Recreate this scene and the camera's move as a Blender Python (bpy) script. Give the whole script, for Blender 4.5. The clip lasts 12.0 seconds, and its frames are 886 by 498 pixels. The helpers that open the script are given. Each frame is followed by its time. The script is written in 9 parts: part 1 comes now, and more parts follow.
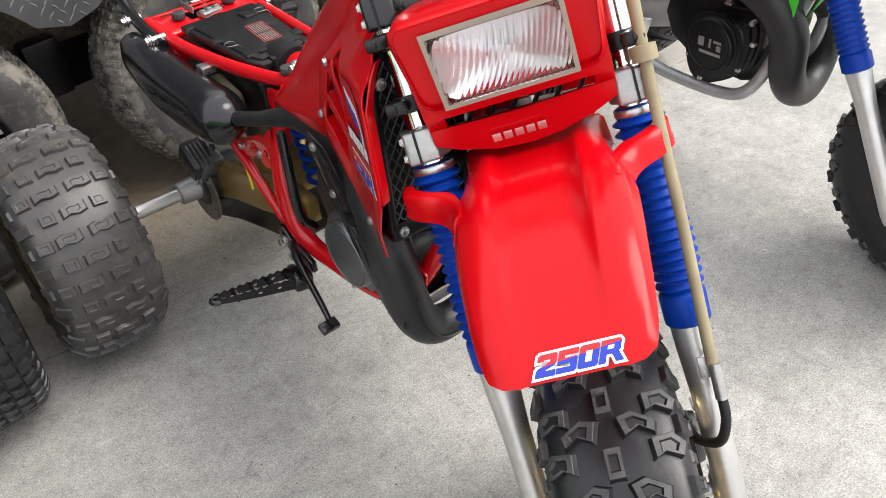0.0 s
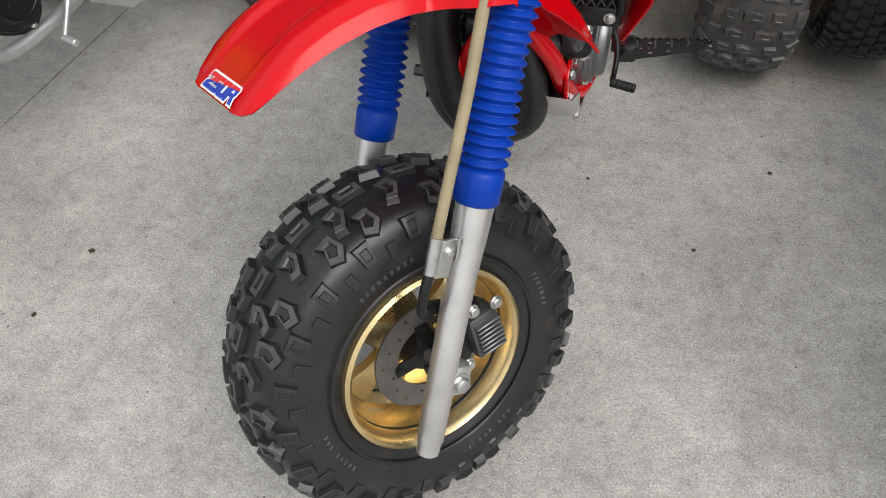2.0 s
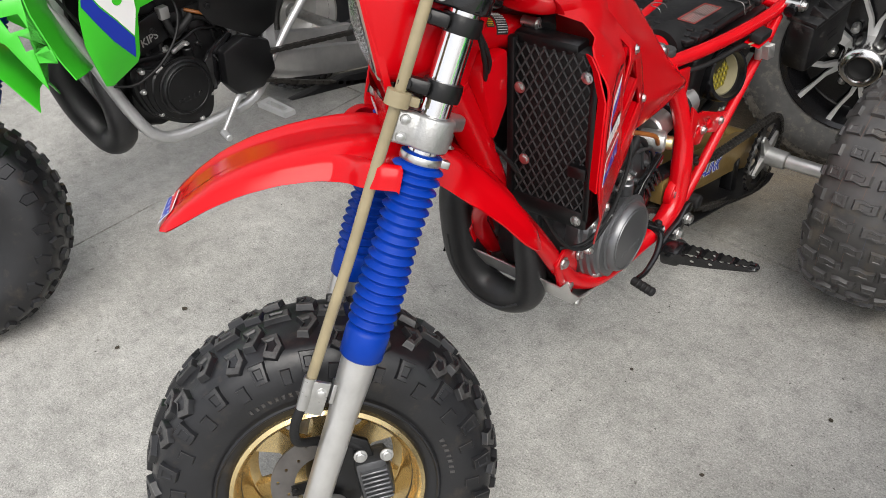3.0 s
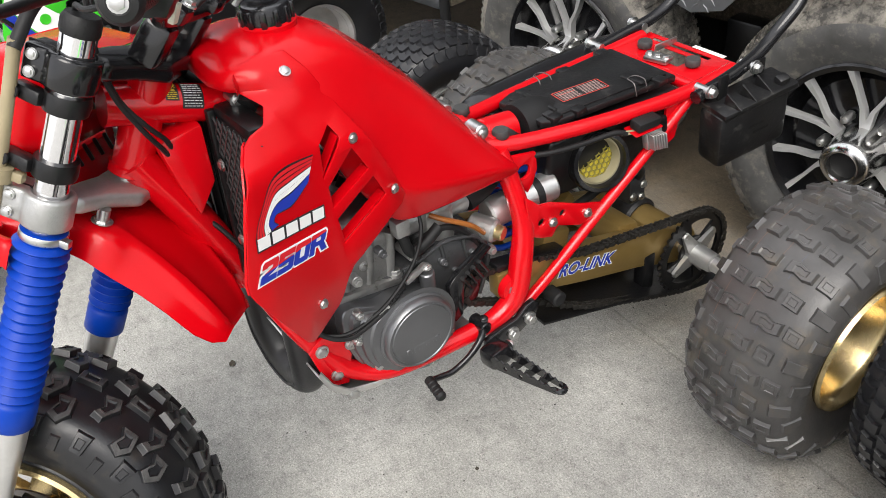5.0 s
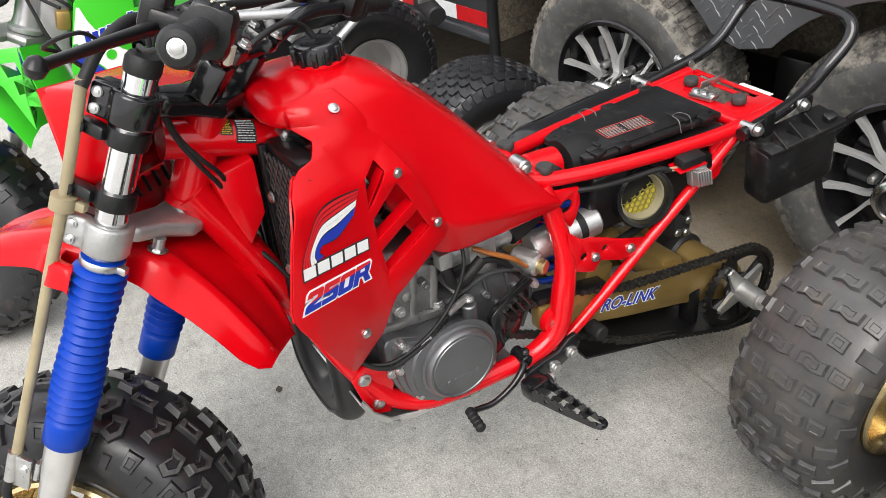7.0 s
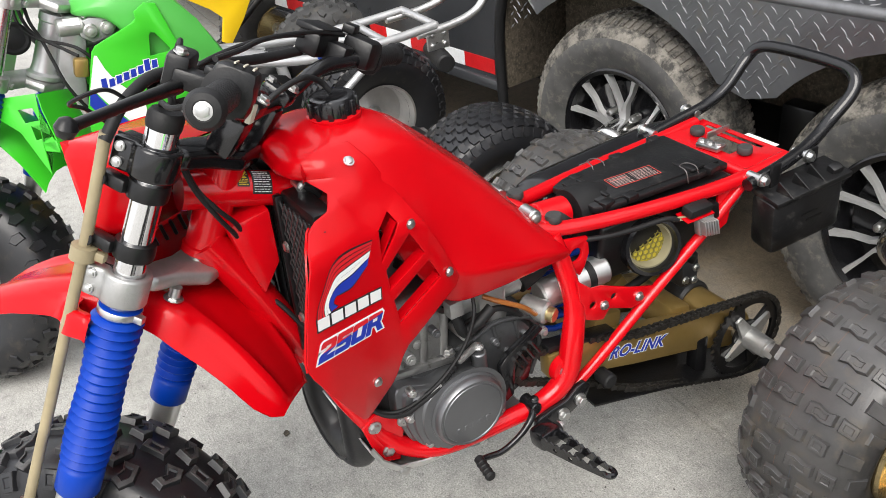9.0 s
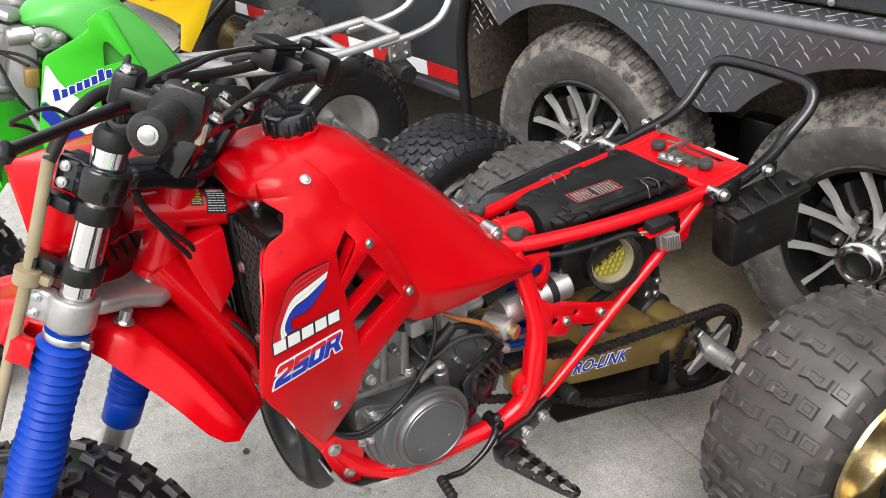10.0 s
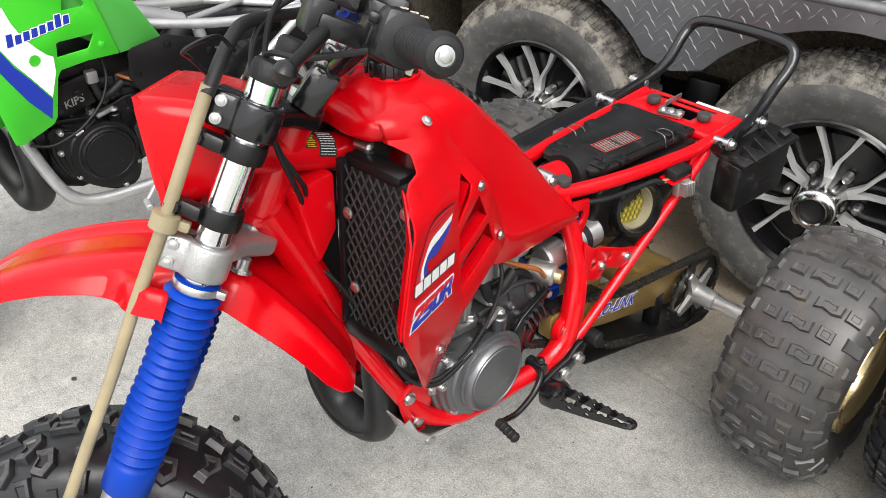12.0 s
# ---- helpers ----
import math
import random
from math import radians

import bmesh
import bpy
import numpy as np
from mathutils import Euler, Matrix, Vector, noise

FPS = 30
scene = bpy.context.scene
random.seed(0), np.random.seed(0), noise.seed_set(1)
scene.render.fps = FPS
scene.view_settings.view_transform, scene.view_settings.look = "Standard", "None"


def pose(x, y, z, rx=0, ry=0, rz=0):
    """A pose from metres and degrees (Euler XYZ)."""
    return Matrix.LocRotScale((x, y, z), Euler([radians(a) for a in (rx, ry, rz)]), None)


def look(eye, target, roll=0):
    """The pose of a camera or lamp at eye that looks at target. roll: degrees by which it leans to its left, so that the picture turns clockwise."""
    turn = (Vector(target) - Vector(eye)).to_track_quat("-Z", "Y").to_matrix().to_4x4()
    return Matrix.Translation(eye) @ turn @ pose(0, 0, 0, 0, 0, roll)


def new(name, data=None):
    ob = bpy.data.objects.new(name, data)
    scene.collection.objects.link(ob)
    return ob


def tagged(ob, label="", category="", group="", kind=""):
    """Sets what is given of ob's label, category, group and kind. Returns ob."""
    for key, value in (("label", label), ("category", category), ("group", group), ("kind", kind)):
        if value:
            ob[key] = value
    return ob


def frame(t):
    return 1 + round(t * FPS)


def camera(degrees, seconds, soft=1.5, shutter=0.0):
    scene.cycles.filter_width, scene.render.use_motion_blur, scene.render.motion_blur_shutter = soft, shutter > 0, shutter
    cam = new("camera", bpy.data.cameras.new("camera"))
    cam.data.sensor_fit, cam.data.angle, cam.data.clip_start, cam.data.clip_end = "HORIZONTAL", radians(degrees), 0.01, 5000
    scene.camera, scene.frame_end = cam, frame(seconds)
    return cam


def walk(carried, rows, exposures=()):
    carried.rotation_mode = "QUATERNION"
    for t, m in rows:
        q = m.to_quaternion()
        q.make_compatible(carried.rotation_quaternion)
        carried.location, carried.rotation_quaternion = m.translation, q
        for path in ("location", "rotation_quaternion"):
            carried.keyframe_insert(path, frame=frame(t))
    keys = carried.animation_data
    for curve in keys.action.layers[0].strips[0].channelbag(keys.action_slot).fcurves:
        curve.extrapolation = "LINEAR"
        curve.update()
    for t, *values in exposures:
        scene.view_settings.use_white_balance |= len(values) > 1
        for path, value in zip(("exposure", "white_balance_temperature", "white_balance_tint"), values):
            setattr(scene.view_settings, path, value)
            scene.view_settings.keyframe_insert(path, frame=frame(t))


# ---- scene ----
cam = camera(56.1, 12.0, 0.75)
PATH = [
    (0, -0.5739, -0.2912, 1.3151, 51.79, 4.06, -36.75),
    (0.5, -0.3633, -0.3734, 1.2686, 43.071, 0.497, -23.001),
    (1, -0.1308, -0.4967, 1.243, 39.271, 1.277, -8.625),
    (1.5, 0.126, -0.614, 1.2595, 39.181, 2.853, 5.725),
    (2, 0.3463, -0.522, 1.2734, 42.459, 2.081, 18.729),
    (2.5, 0.5477, -0.4115, 1.3196, 48.563, 2.729, 32.178),
    (3, 0.7747, -0.2896, 1.3473, 51.75, 3.395, 42.501),
    (3.5, 0.8546, -0.0898, 1.3283, 52.238, 1.689, 48.805),
    (5.5, 1.1133, 0.3588, 1.3323, 53.935, 5.744, 58.961),
    (6, 1.1136, 0.3516, 1.3335, 54.366, 5.806, 59.998),
    (6.5, 1.1065, 0.3367, 1.3357, 54.961, 5.808, 60.57),
    (7, 1.103, 0.3306, 1.3472, 55.63, 5.754, 61.029),
    (9, 1.1024, 0.3219, 1.3706, 58.285, 5.642, 61.461),
    (9.5, 1.0967, 0.3235, 1.3765, 58.57, 5.517, 60.869),
    (10, 1.0841, 0.3418, 1.3756, 58.479, 4.603, 59.312),
    (10.5, 1.0644, 0.3604, 1.3725, 58.053, 2.936, 56.947),
    (11, 0.9937, 0.2865, 1.3639, 57.608, 1.095, 54.023),
    (11.5, 0.8912, 0.1023, 1.375, 57.003, -0.909, 50.546),
    (12, 0.8872, 0.0219, 1.3598, 56.216, -0.519, 48.582),
]
walk(cam, [(t, pose(x, y, z, rx, ry, rz)) for t, x, y, z, rx, ry, rz in PATH], [(0, 0.9), (0.5, 0.5), (1, 0.26), (1.5, 0.14), (2, 0.22), (2.5, 0.27), (3, 0.40), (3.5, 0.62), (5.5, 0.78), (7, 0.78), (9, 0.78), (12, 0.85)])

# ---- light: a bright overcast sky, a weak wide sun ----
world = bpy.data.worlds.new("sky")
world.use_nodes = True
scene.world = world
wn = world.node_tree.nodes
sky = wn.new("ShaderNodeTexSky")
sky.sky_type, sky.sun_disc = "NISHITA", False
sky.sun_elevation, sky.sun_rotation, sky.dust_density = radians(50), radians(128), 4.0
soften = wn.new("ShaderNodeMix")
soften.data_type = "RGBA"
soften.inputs["Factor"].default_value = 0.8
soften.inputs["B"].default_value = (8.0, 8.0, 8.2, 1)
world.node_tree.links.new(sky.outputs["Color"], soften.inputs["A"])
# the overcast is brightest overhead
where, split, dome = wn.new("ShaderNodeTexCoord"), wn.new("ShaderNodeSeparateXYZ"), wn.new("ShaderNodeMapRange")
dome.inputs["To Min"].default_value, dome.inputs["To Max"].default_value = 0.80, 1.05
shade = wn.new("ShaderNodeVectorMath")
shade.operation = "SCALE"
for a, b in ((where.outputs["Generated"], split.inputs["Vector"]), (split.outputs["Z"], dome.inputs["Value"]), (soften.outputs["Result"], shade.inputs[0]), (dome.outputs["Result"], shade.inputs["Scale"]), (shade.outputs["Vector"], wn["Background"].inputs["Color"])):
    world.node_tree.links.new(a, b)
wn["Background"].inputs["Strength"].default_value = 0.135
sun = new("sun", bpy.data.lights.new("sun", "SUN"))
sun.data.energy, sun.data.angle, sun.data.color = 2.1, radians(45), (1.0, 0.97, 0.92)
sun.matrix_world = look((2.0, -1.56, 3.0), (0, 0, 0))


# ---- materials ----
def nodes_of(name):
    m = bpy.data.materials.new(name)
    m.use_nodes = True
    return m, m.node_tree.nodes, m.node_tree.links, m.node_tree.nodes["Principled BSDF"]


def noise_node(n, l, scale, detail=4.0, rough=0.6, kind="Object"):
    co = n.new("ShaderNodeTexCoord")
    tx = n.new("ShaderNodeTexNoise")
    tx.inputs["Scale"].default_value, tx.inputs["Detail"].default_value = scale, detail
    tx.inputs["Roughness"].default_value = rough
    l.new(co.outputs[kind], tx.inputs["Vector"])
    return tx


def ramp_node(n, l, source, stops):
    r = n.new("ShaderNodeValToRGB")
    while len(r.color_ramp.elements) < len(stops):
        r.color_ramp.elements.new(0.5)
    for e, (p, c) in zip(r.color_ramp.elements, stops):
        e.position, e.color = p, (*c, 1) if len(c) == 3 else c
    l.new(source, r.inputs["Fac"])
    return r


def mat(name, color, rough=0.5, metal=0.0, vary=0.12, scale=9.0, fine=140.0, bump=0.03, coat=0.0, spread=0.08, dirt=None, dirt_at=0.62, shine=0.5):
    """A surface with colour variation at two scales, uneven gloss and fine relief; dirt: a second colour in patches."""
    m, n, l, b = nodes_of(name)
    big, small = noise_node(n, l, scale), noise_node(n, l, fine, 3.0)
    lo, hi = [c * (1 - vary) for c in color], [min(1.0, c * (1 + vary)) for c in color]
    col = ramp_node(n, l, big.outputs["Fac"], ((0.3, lo), (0.7, hi))).outputs["Color"]
    if dirt:
        mask = ramp_node(n, l, noise_node(n, l, scale * 2.3, 8.0, 0.7).outputs["Fac"], ((dirt_at - 0.08, (0, 0, 0)), (dirt_at + 0.08, (1, 1, 1))))
        mx = n.new("ShaderNodeMix")
        mx.data_type = "RGBA"
        l.new(mask.outputs["Color"], mx.inputs["Factor"])
        l.new(col, mx.inputs["A"])
        mx.inputs["B"].default_value = (*dirt, 1)
        col = mx.outputs["Result"]
    l.new(col, b.inputs["Base Color"])
    rr = n.new("ShaderNodeMapRange")
    rr.inputs["To Min"].default_value, rr.inputs["To Max"].default_value = max(0.02, rough - spread), min(1.0, rough + spread)
    l.new(small.outputs["Fac"], rr.inputs["Value"])
    l.new(rr.outputs["Result"], b.inputs["Roughness"])
    b.inputs["Metallic"].default_value = metal
    b.inputs["Specular IOR Level"].default_value = shine
    b.inputs["Coat Weight"].default_value = coat
    b.inputs["Coat Roughness"].default_value = 0.08
    if bump:
        bp = n.new("ShaderNodeBump")
        bp.inputs["Strength"].default_value, bp.inputs["Distance"].default_value = bump * 4, 0.002
        l.new(small.outputs["Fac"], bp.inputs["Height"])
        l.new(bp.outputs["Normal"], b.inputs["Normal"])
    return m


def concrete_mat():
    m, n, l, b = nodes_of("concrete")
    cloud, grain, speck = noise_node(n, l, 2.4, 7, 0.72), noise_node(n, l, 22, 8, 0.75), noise_node(n, l, 260, 3, 0.7)
    base = ramp_node(n, l, cloud.outputs["Fac"], ((0.3, (0.290, 0.284, 0.270)), (0.52, (0.395, 0.388, 0.369)), (0.72, (0.485, 0.478, 0.456))))
    mid = ramp_node(n, l, grain.outputs["Fac"], ((0.30, (0.66, 0.66, 0.655)), (0.46, (0.94, 0.94, 0.93)), (0.56, (1.0, 1.0, 0.99)), (0.70, (1.22, 1.22, 1.21))))
    fin = ramp_node(n, l, speck.outputs["Fac"], ((0.28, (0.36, 0.36, 0.355)), (0.42, (0.86, 0.86, 0.86)), (0.55, (1.03, 1.03, 1.03)), (0.70, (1.5, 1.5, 1.48))))
    coarse = noise_node(n, l, 75, 8, 0.85)
    sand = ramp_node(n, l, coarse.outputs["Fac"], ((0.33, (0.60, 0.595, 0.585)), (0.46, (0.94, 0.94, 0.935)), (0.6, (1.07, 1.07, 1.06)), (0.72, (1.28, 1.28, 1.26))))
    pits = ramp_node(n, l, noise_node(n, l, 38, 2, 0.5).outputs["Fac"], ((0.20, (0.30, 0.29, 0.27)), (0.255, (1.0, 1.0, 1.0))))
    # brown dirt that gathers beside the trailer
    co, sep = n.new("ShaderNodeTexCoord"), n.new("ShaderNodeSeparateXYZ")
    l.new(co.outputs["Object"], sep.inputs["Vector"])
    wob = n.new("ShaderNodeMath")
    wob.operation = "MULTIPLY_ADD"
    wob.inputs[1].default_value = 0.9
    l.new(cloud.outputs["Fac"], wob.inputs[0])
    l.new(sep.outputs["Y"], wob.inputs[2])
    far = n.new("ShaderNodeMapRange")
    far.inputs["From Min"].default_value, far.inputs["From Max"].default_value = 1.75, 2.3
    l.new(wob.outputs["Value"], far.inputs["Value"])
    col = base.outputs["Color"]
    for other in (mid, fin, sand, pits):
        mx = n.new("ShaderNodeMix")
        mx.data_type, mx.blend_type = "RGBA", "MULTIPLY"
        mx.inputs["Factor"].default_value = 1.0
        l.new(col, mx.inputs["A"])
        l.new(other.outputs["Color"], mx.inputs["B"])
        col = mx.outputs["Result"]
    mx = n.new("ShaderNodeMix")
    mx.data_type, mx.blend_type = "RGBA", "MULTIPLY"
    l.new(far.outputs["Result"], mx.inputs["Factor"])
    l.new(col, mx.inputs["A"])
    mx.inputs["B"].default_value = (0.62, 0.50, 0.36, 1)
    l.new(mx.outputs["Result"], b.inputs["Base Color"])
    b.inputs["Roughness"].default_value = 0.88
    bp = n.new("ShaderNodeBump")
    bp.inputs["Strength"].default_value, bp.inputs["Distance"].default_value = 0.5, 0.0025
    l.new(speck.outputs["Fac"], bp.inputs["Height"])
    l.new(bp.outputs["Normal"], b.inputs["Normal"])
    return m


def glass_mat():
    m, n, l, b = nodes_of("lens_glass")
    b.inputs["Transmission Weight"].default_value, b.inputs["Roughness"].default_value, b.inputs["IOR"].default_value = 1.0, 0.14, 1.45
    b.inputs["Base Color"].default_value = (0.97, 0.98, 0.98, 1)
    w = n.new("ShaderNodeTexWave")
    w.inputs["Scale"].default_value, w.inputs["Distortion"].default_value = 60, 0.6
    co = n.new("ShaderNodeTexCoord")
    l.new(co.outputs["Object"], w.inputs["Vector"])
    bp = n.new("ShaderNodeBump")
    bp.inputs["Strength"].default_value, bp.inputs["Distance"].default_value = 0.5, 0.001
    l.new(w.outputs["Fac"], bp.inputs["Height"])
    l.new(bp.outputs["Normal"], b.inputs["Normal"])
    return m


CONCRETE = concrete_mat()
RED = mat("red_plastic", (0.50, 0.0009, 0.0045), 0.2, vary=0.05, scale=4, fine=60, bump=0.006, spread=0.05, shine=0.27)
REDPAINT = mat("red_frame_paint", (0.55, 0.0016, 0.006), 0.2, vary=0.06, scale=14, fine=90, bump=0.02, coat=0.3, shine=0.4)
GREEN = mat("green_plastic", (0.045, 0.50, 0.022), 0.34, vary=0.06, scale=4, fine=60, bump=0.008, coat=0.2, spread=0.05)
MESHGREY = mat("guard_mesh_grey", (0.030, 0.030, 0.031), 0.4, vary=0.2, scale=30, bump=0.02)
GREENTANK = mat("green_tank_plastic", (0.075, 0.40, 0.065), 0.36, vary=0.06, scale=4, fine=60, bump=0.008, spread=0.05)
YELLOW = mat("yellow_plastic", (0.80, 0.52, 0.01), 0.35, vary=0.06, scale=4, bump=0.008)
BLUE = mat("blue_rubber", (0.0006, 0.036, 0.31), 0.40, vary=0.12, scale=12, fine=90, bump=0.02, shine=0.22)
BLACK = mat("black_plastic", (0.0055, 0.0055, 0.006), 0.34, vary=0.3, scale=14, fine=160, bump=0.04, shine=0.4)
BLACKGLOSS = mat("black_enamel", (0.007, 0.007, 0.008), 0.18, vary=0.2, scale=14, coat=0.2, bump=0.01)
PIPEBLACK = mat("pipe_black_paint", (0.014, 0.014, 0.015), 0.45, vary=0.3, scale=18, fine=120, bump=0.05, dirt=(0.030, 0.027, 0.024), dirt_at=0.70)
RUBBER = mat("tyre_rubber", (0.0105, 0.0108, 0.0125), 0.36, vary=0.35, scale=11, fine=190, bump=0.03, dirt=(0.034, 0.028, 0.023), dirt_at=0.64, shine=0.5)
RUBBERGREY = mat("worn_tyre_rubber", (0.058, 0.056, 0.055), 0.36, vary=0.35, scale=10, fine=190, bump=0.05, dirt=(0.085, 0.074, 0.060), dirt_at=0.60)
# scuffed tone made paler and bluish: sky sheen painted into the colour
RUBBERWORNSHEEN = mat("scuffed_tread_rubber", (0.082, 0.083, 0.086), 0.32, vary=0.35, scale=22, fine=240, bump=0.05, dirt=(0.10, 0.090, 0.075), dirt_at=0.66)
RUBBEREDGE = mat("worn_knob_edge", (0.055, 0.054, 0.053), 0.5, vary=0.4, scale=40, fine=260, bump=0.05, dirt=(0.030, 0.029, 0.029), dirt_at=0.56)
DUSTYBLACK = mat("dusty_black_plastic", (0.0075, 0.0075, 0.008), 0.36, vary=0.35, scale=16, fine=140, bump=0.05, dirt=(0.045, 0.043, 0.040), dirt_at=0.63, shine=0.45)
RUBBERDUST = mat("dusty_tyre_rubber", (0.040, 0.040, 0.040), 0.6, vary=0.25, scale=8, fine=160, bump=0.06, dirt=(0.09, 0.082, 0.068), dirt_at=0.66)
CLAY = mat("clay_smeared_rubber", (0.22, 0.203, 0.175), 0.85, vary=0.35, scale=11, fine=170, bump=0.10, dirt=(0.050, 0.047, 0.043), dirt_at=0.51)
ROADRUBBER = mat("dust_grey_sidewall", (0.070, 0.069, 0.067), 0.62, vary=0.30, scale=14, fine=180, bump=0.08, dirt=(0.15, 0.14, 0.12), dirt_at=0.60)
SOFT = mat("soft_black_rubber", (0.007, 0.007, 0.0075), 0.6, vary=0.25, scale=25, fine=200, bump=0.06, shine=0.4)
GOLD = mat("gold_anodised", (0.70, 0.55, 0.29), 0.24, 0.9, vary=0.12, scale=12, fine=120, bump=0.02)
GOLDPAINT = mat("gold_brown_paint", (0.30, 0.20, 0.065), 0.34, 0.55, vary=0.12, scale=12, fine=120, bump=0.03)
ALU = mat("brushed_aluminium", (0.68, 0.675, 0.665), 0.36, 0.9, vary=0.1, scale=20, fine=240, bump=0.03, spread=0.12)
CAST = mat("cast_aluminium", (0.46, 0.46, 0.45), 0.42, 0.8, vary=0.14, scale=24, fine=260, bump=0.07)
CHROME = mat("chrome", (0.82, 0.82, 0.83), 0.09, 1.0, vary=0.04, scale=20, bump=0.0, spread=0.04)
BRUSHED = mat("worn_brushed_chrome", (0.66, 0.655, 0.64), 0.20, 1.0, vary=0.08, scale=30, fine=240, bump=0.012)
STEEL = mat("zinc_steel", (0.55, 0.55, 0.54), 0.3, 0.95, vary=0.15, scale=40, bump=0.02)
CASEGREY = mat("engine_grey_paint", (0.185, 0.188, 0.196), 0.35, 0.75, vary=0.04, scale=16, fine=240, bump=0.006)
CASEDARK = mat("dark_engine_casting", (0.040, 0.040, 0.041), 0.42, 0.5, vary=0.35, scale=18, fine=200, bump=0.08)
CASEMID = mat("grey_crankcase_casting", (0.095, 0.097, 0.101), 0.42, 0.7, vary=0.25, scale=20, fine=220, bump=0.06, dirt=(0.05, 0.045, 0.04), dirt_at=0.64)
CYLINDER = mat("bare_cylinder_casting", (0.29, 0.287, 0.28), 0.40, 0.75, vary=0.22, scale=20, fine=180, bump=0.09, dirt=(0.10, 0.09, 0.075), dirt_at=0.66)
DISC = mat("brake_disc_steel", (0.20, 0.19, 0.185), 0.42, 0.9, vary=0.2, scale=20, fine=200, bump=0.03)
CHAIN = mat("oiled_chain", (0.045, 0.042, 0.038), 0.45, 0.7, vary=0.4, scale=60, bump=0.05)
HOSE = mat("tan_hose", (0.27, 0.225, 0.135), 0.5, vary=0.2, scale=14, bump=0.03, dirt=(0.16, 0.13, 0.085), dirt_at=0.68)
REFLECT = mat("lamp_reflector", (0.92, 0.93, 0.94), 0.34, 1.0, vary=0.03, scale=20, bump=0.02)
BEZEL = mat("lamp_bezel", (0.30, 0.27, 0.22), 0.5, vary=0.15)
GLASS = glass_mat()
WHITE = mat("white_print", (0.80, 0.80, 0.79), 0.4, vary=0.04, bump=0.0)
INKBLUE = mat("blue_print", (0.012, 0.035, 0.36), 0.4, vary=0.06, bump=0.0)
INKRED = mat("red_print", (0.62, 0.012, 0.02), 0.4, vary=0.06, bump=0.0)
INKBLACK = mat("black_print", (0.012, 0.012, 0.013), 0.45, bump=0.0)
ORANGELINE = mat("orange_line", (0.15, 0.085, 0.06), 0.6, bump=0.0)
BLUELINE = mat("blue_line", (0.075, 0.085, 0.12), 0.6, bump=0.0)
INKYELLOW = mat("yellow_print", (0.75, 0.52, 0.02), 0.45, bump=0.0)
TRAILER = mat("trailer_black_metal", (0.036, 0.038, 0.042), 0.24, vary=0.2, scale=3, fine=60, bump=0.01, coat=0.3)
UNDER = mat("speckled_undercoat", (0.075, 0.062, 0.045), 0.92, vary=0.5, scale=55, fine=220, bump=0.12, dirt=(0.17, 0.14, 0.10), dirt_at=0.58)
TREADPLATE = mat("tread_plate_aluminium", (0.195, 0.200, 0.212), 0.42, 0.9, vary=0.14, scale=9, fine=140, bump=0.03, dirt=(0.22, 0.2, 0.17), dirt_at=0.66)
TREADHIGH = mat("rubbed_tread_diamond", (0.20, 0.204, 0.212), 0.62, 0.75, vary=0.14, scale=30, bump=0.02)
TAPERED = mat("machined_spoke_face", (0.62, 0.62, 0.615), 0.32, 0.6, vary=0.08, scale=15, bump=0.02)
TAPEWHITE = mat("reflective_white", (0.74, 0.75, 0.76), 0.35, vary=0.08, scale=40, bump=0.02)
TAPERED2 = mat("reflective_red", (0.52, 0.012, 0.015), 0.3, vary=0.1, scale=40, bump=0.02)
GREYPAINT = mat("silver_frame_paint", (0.50, 0.505, 0.51), 0.33, 0.6, vary=0.12, scale=18, bump=0.03)
FOAM = mat("yellow_foam", (0.42, 0.34, 0.03), 0.85, vary=0.2, scale=50, bump=0.1)


# ---- building tools ----
def mesh_of(bm, material, smooth=40):
    bmesh.ops.recalc_face_normals(bm, faces=bm.faces)
    me = bpy.data.meshes.new("m")
    bm.to_mesh(me)
    bm.free()
    me.materials.append(material)
    me.shade_smooth()
    me.set_sharp_from_angle(angle=radians(smooth))
    return me


def part(name, bm, material, parent, label="", smooth=40):
    """Links a bmesh as ONE mesh object under a thing or under a part."""
    me = mesh_of(bm, material, smooth)
    me.name = name
    ob = new(name, me)
    ob.parent = parent
    if label:
        ob["label"] = label
    return ob


def thing(name, m, label, category, group="", kind=""):
    ob = new(name)
    ob.empty_display_size = 0.1
    ob.matrix_basis = m
    return tagged(ob, label, category, group, kind)


def solid(name, bm, material, label, category, group="", kind="", m=None, smooth=40):
    """A thing that is one mesh."""
    me = mesh_of(bm, material, smooth)
    me.name = name
    ob = new(name, me)
    if m:
        ob.matrix_basis = m
    return tagged(ob, label, category, group, kind)


def V(*a):
    return Vector(a)


def frame_along(a, b):
    """A turn whose z points from a to b."""
    z = (Vector(b) - Vector(a)).normalized()
    x = z.orthogonal().normalized()
    y = z.cross(x)
    return Matrix((x, y, z)).transposed()


def add_ring(bm, points):
    return [bm.verts.new(p) for p in points]


def bridge(bm, r0, r1, closed=True):
    n = len(r0)
    for i in range(n if closed else n - 1):
        j = (i + 1) % n
        bm.faces.new((r0[i], r0[j], r1[j], r1[i]))


def cap(bm, ring, flip=False):
    bm.faces.new(ring[::-1] if flip else ring)


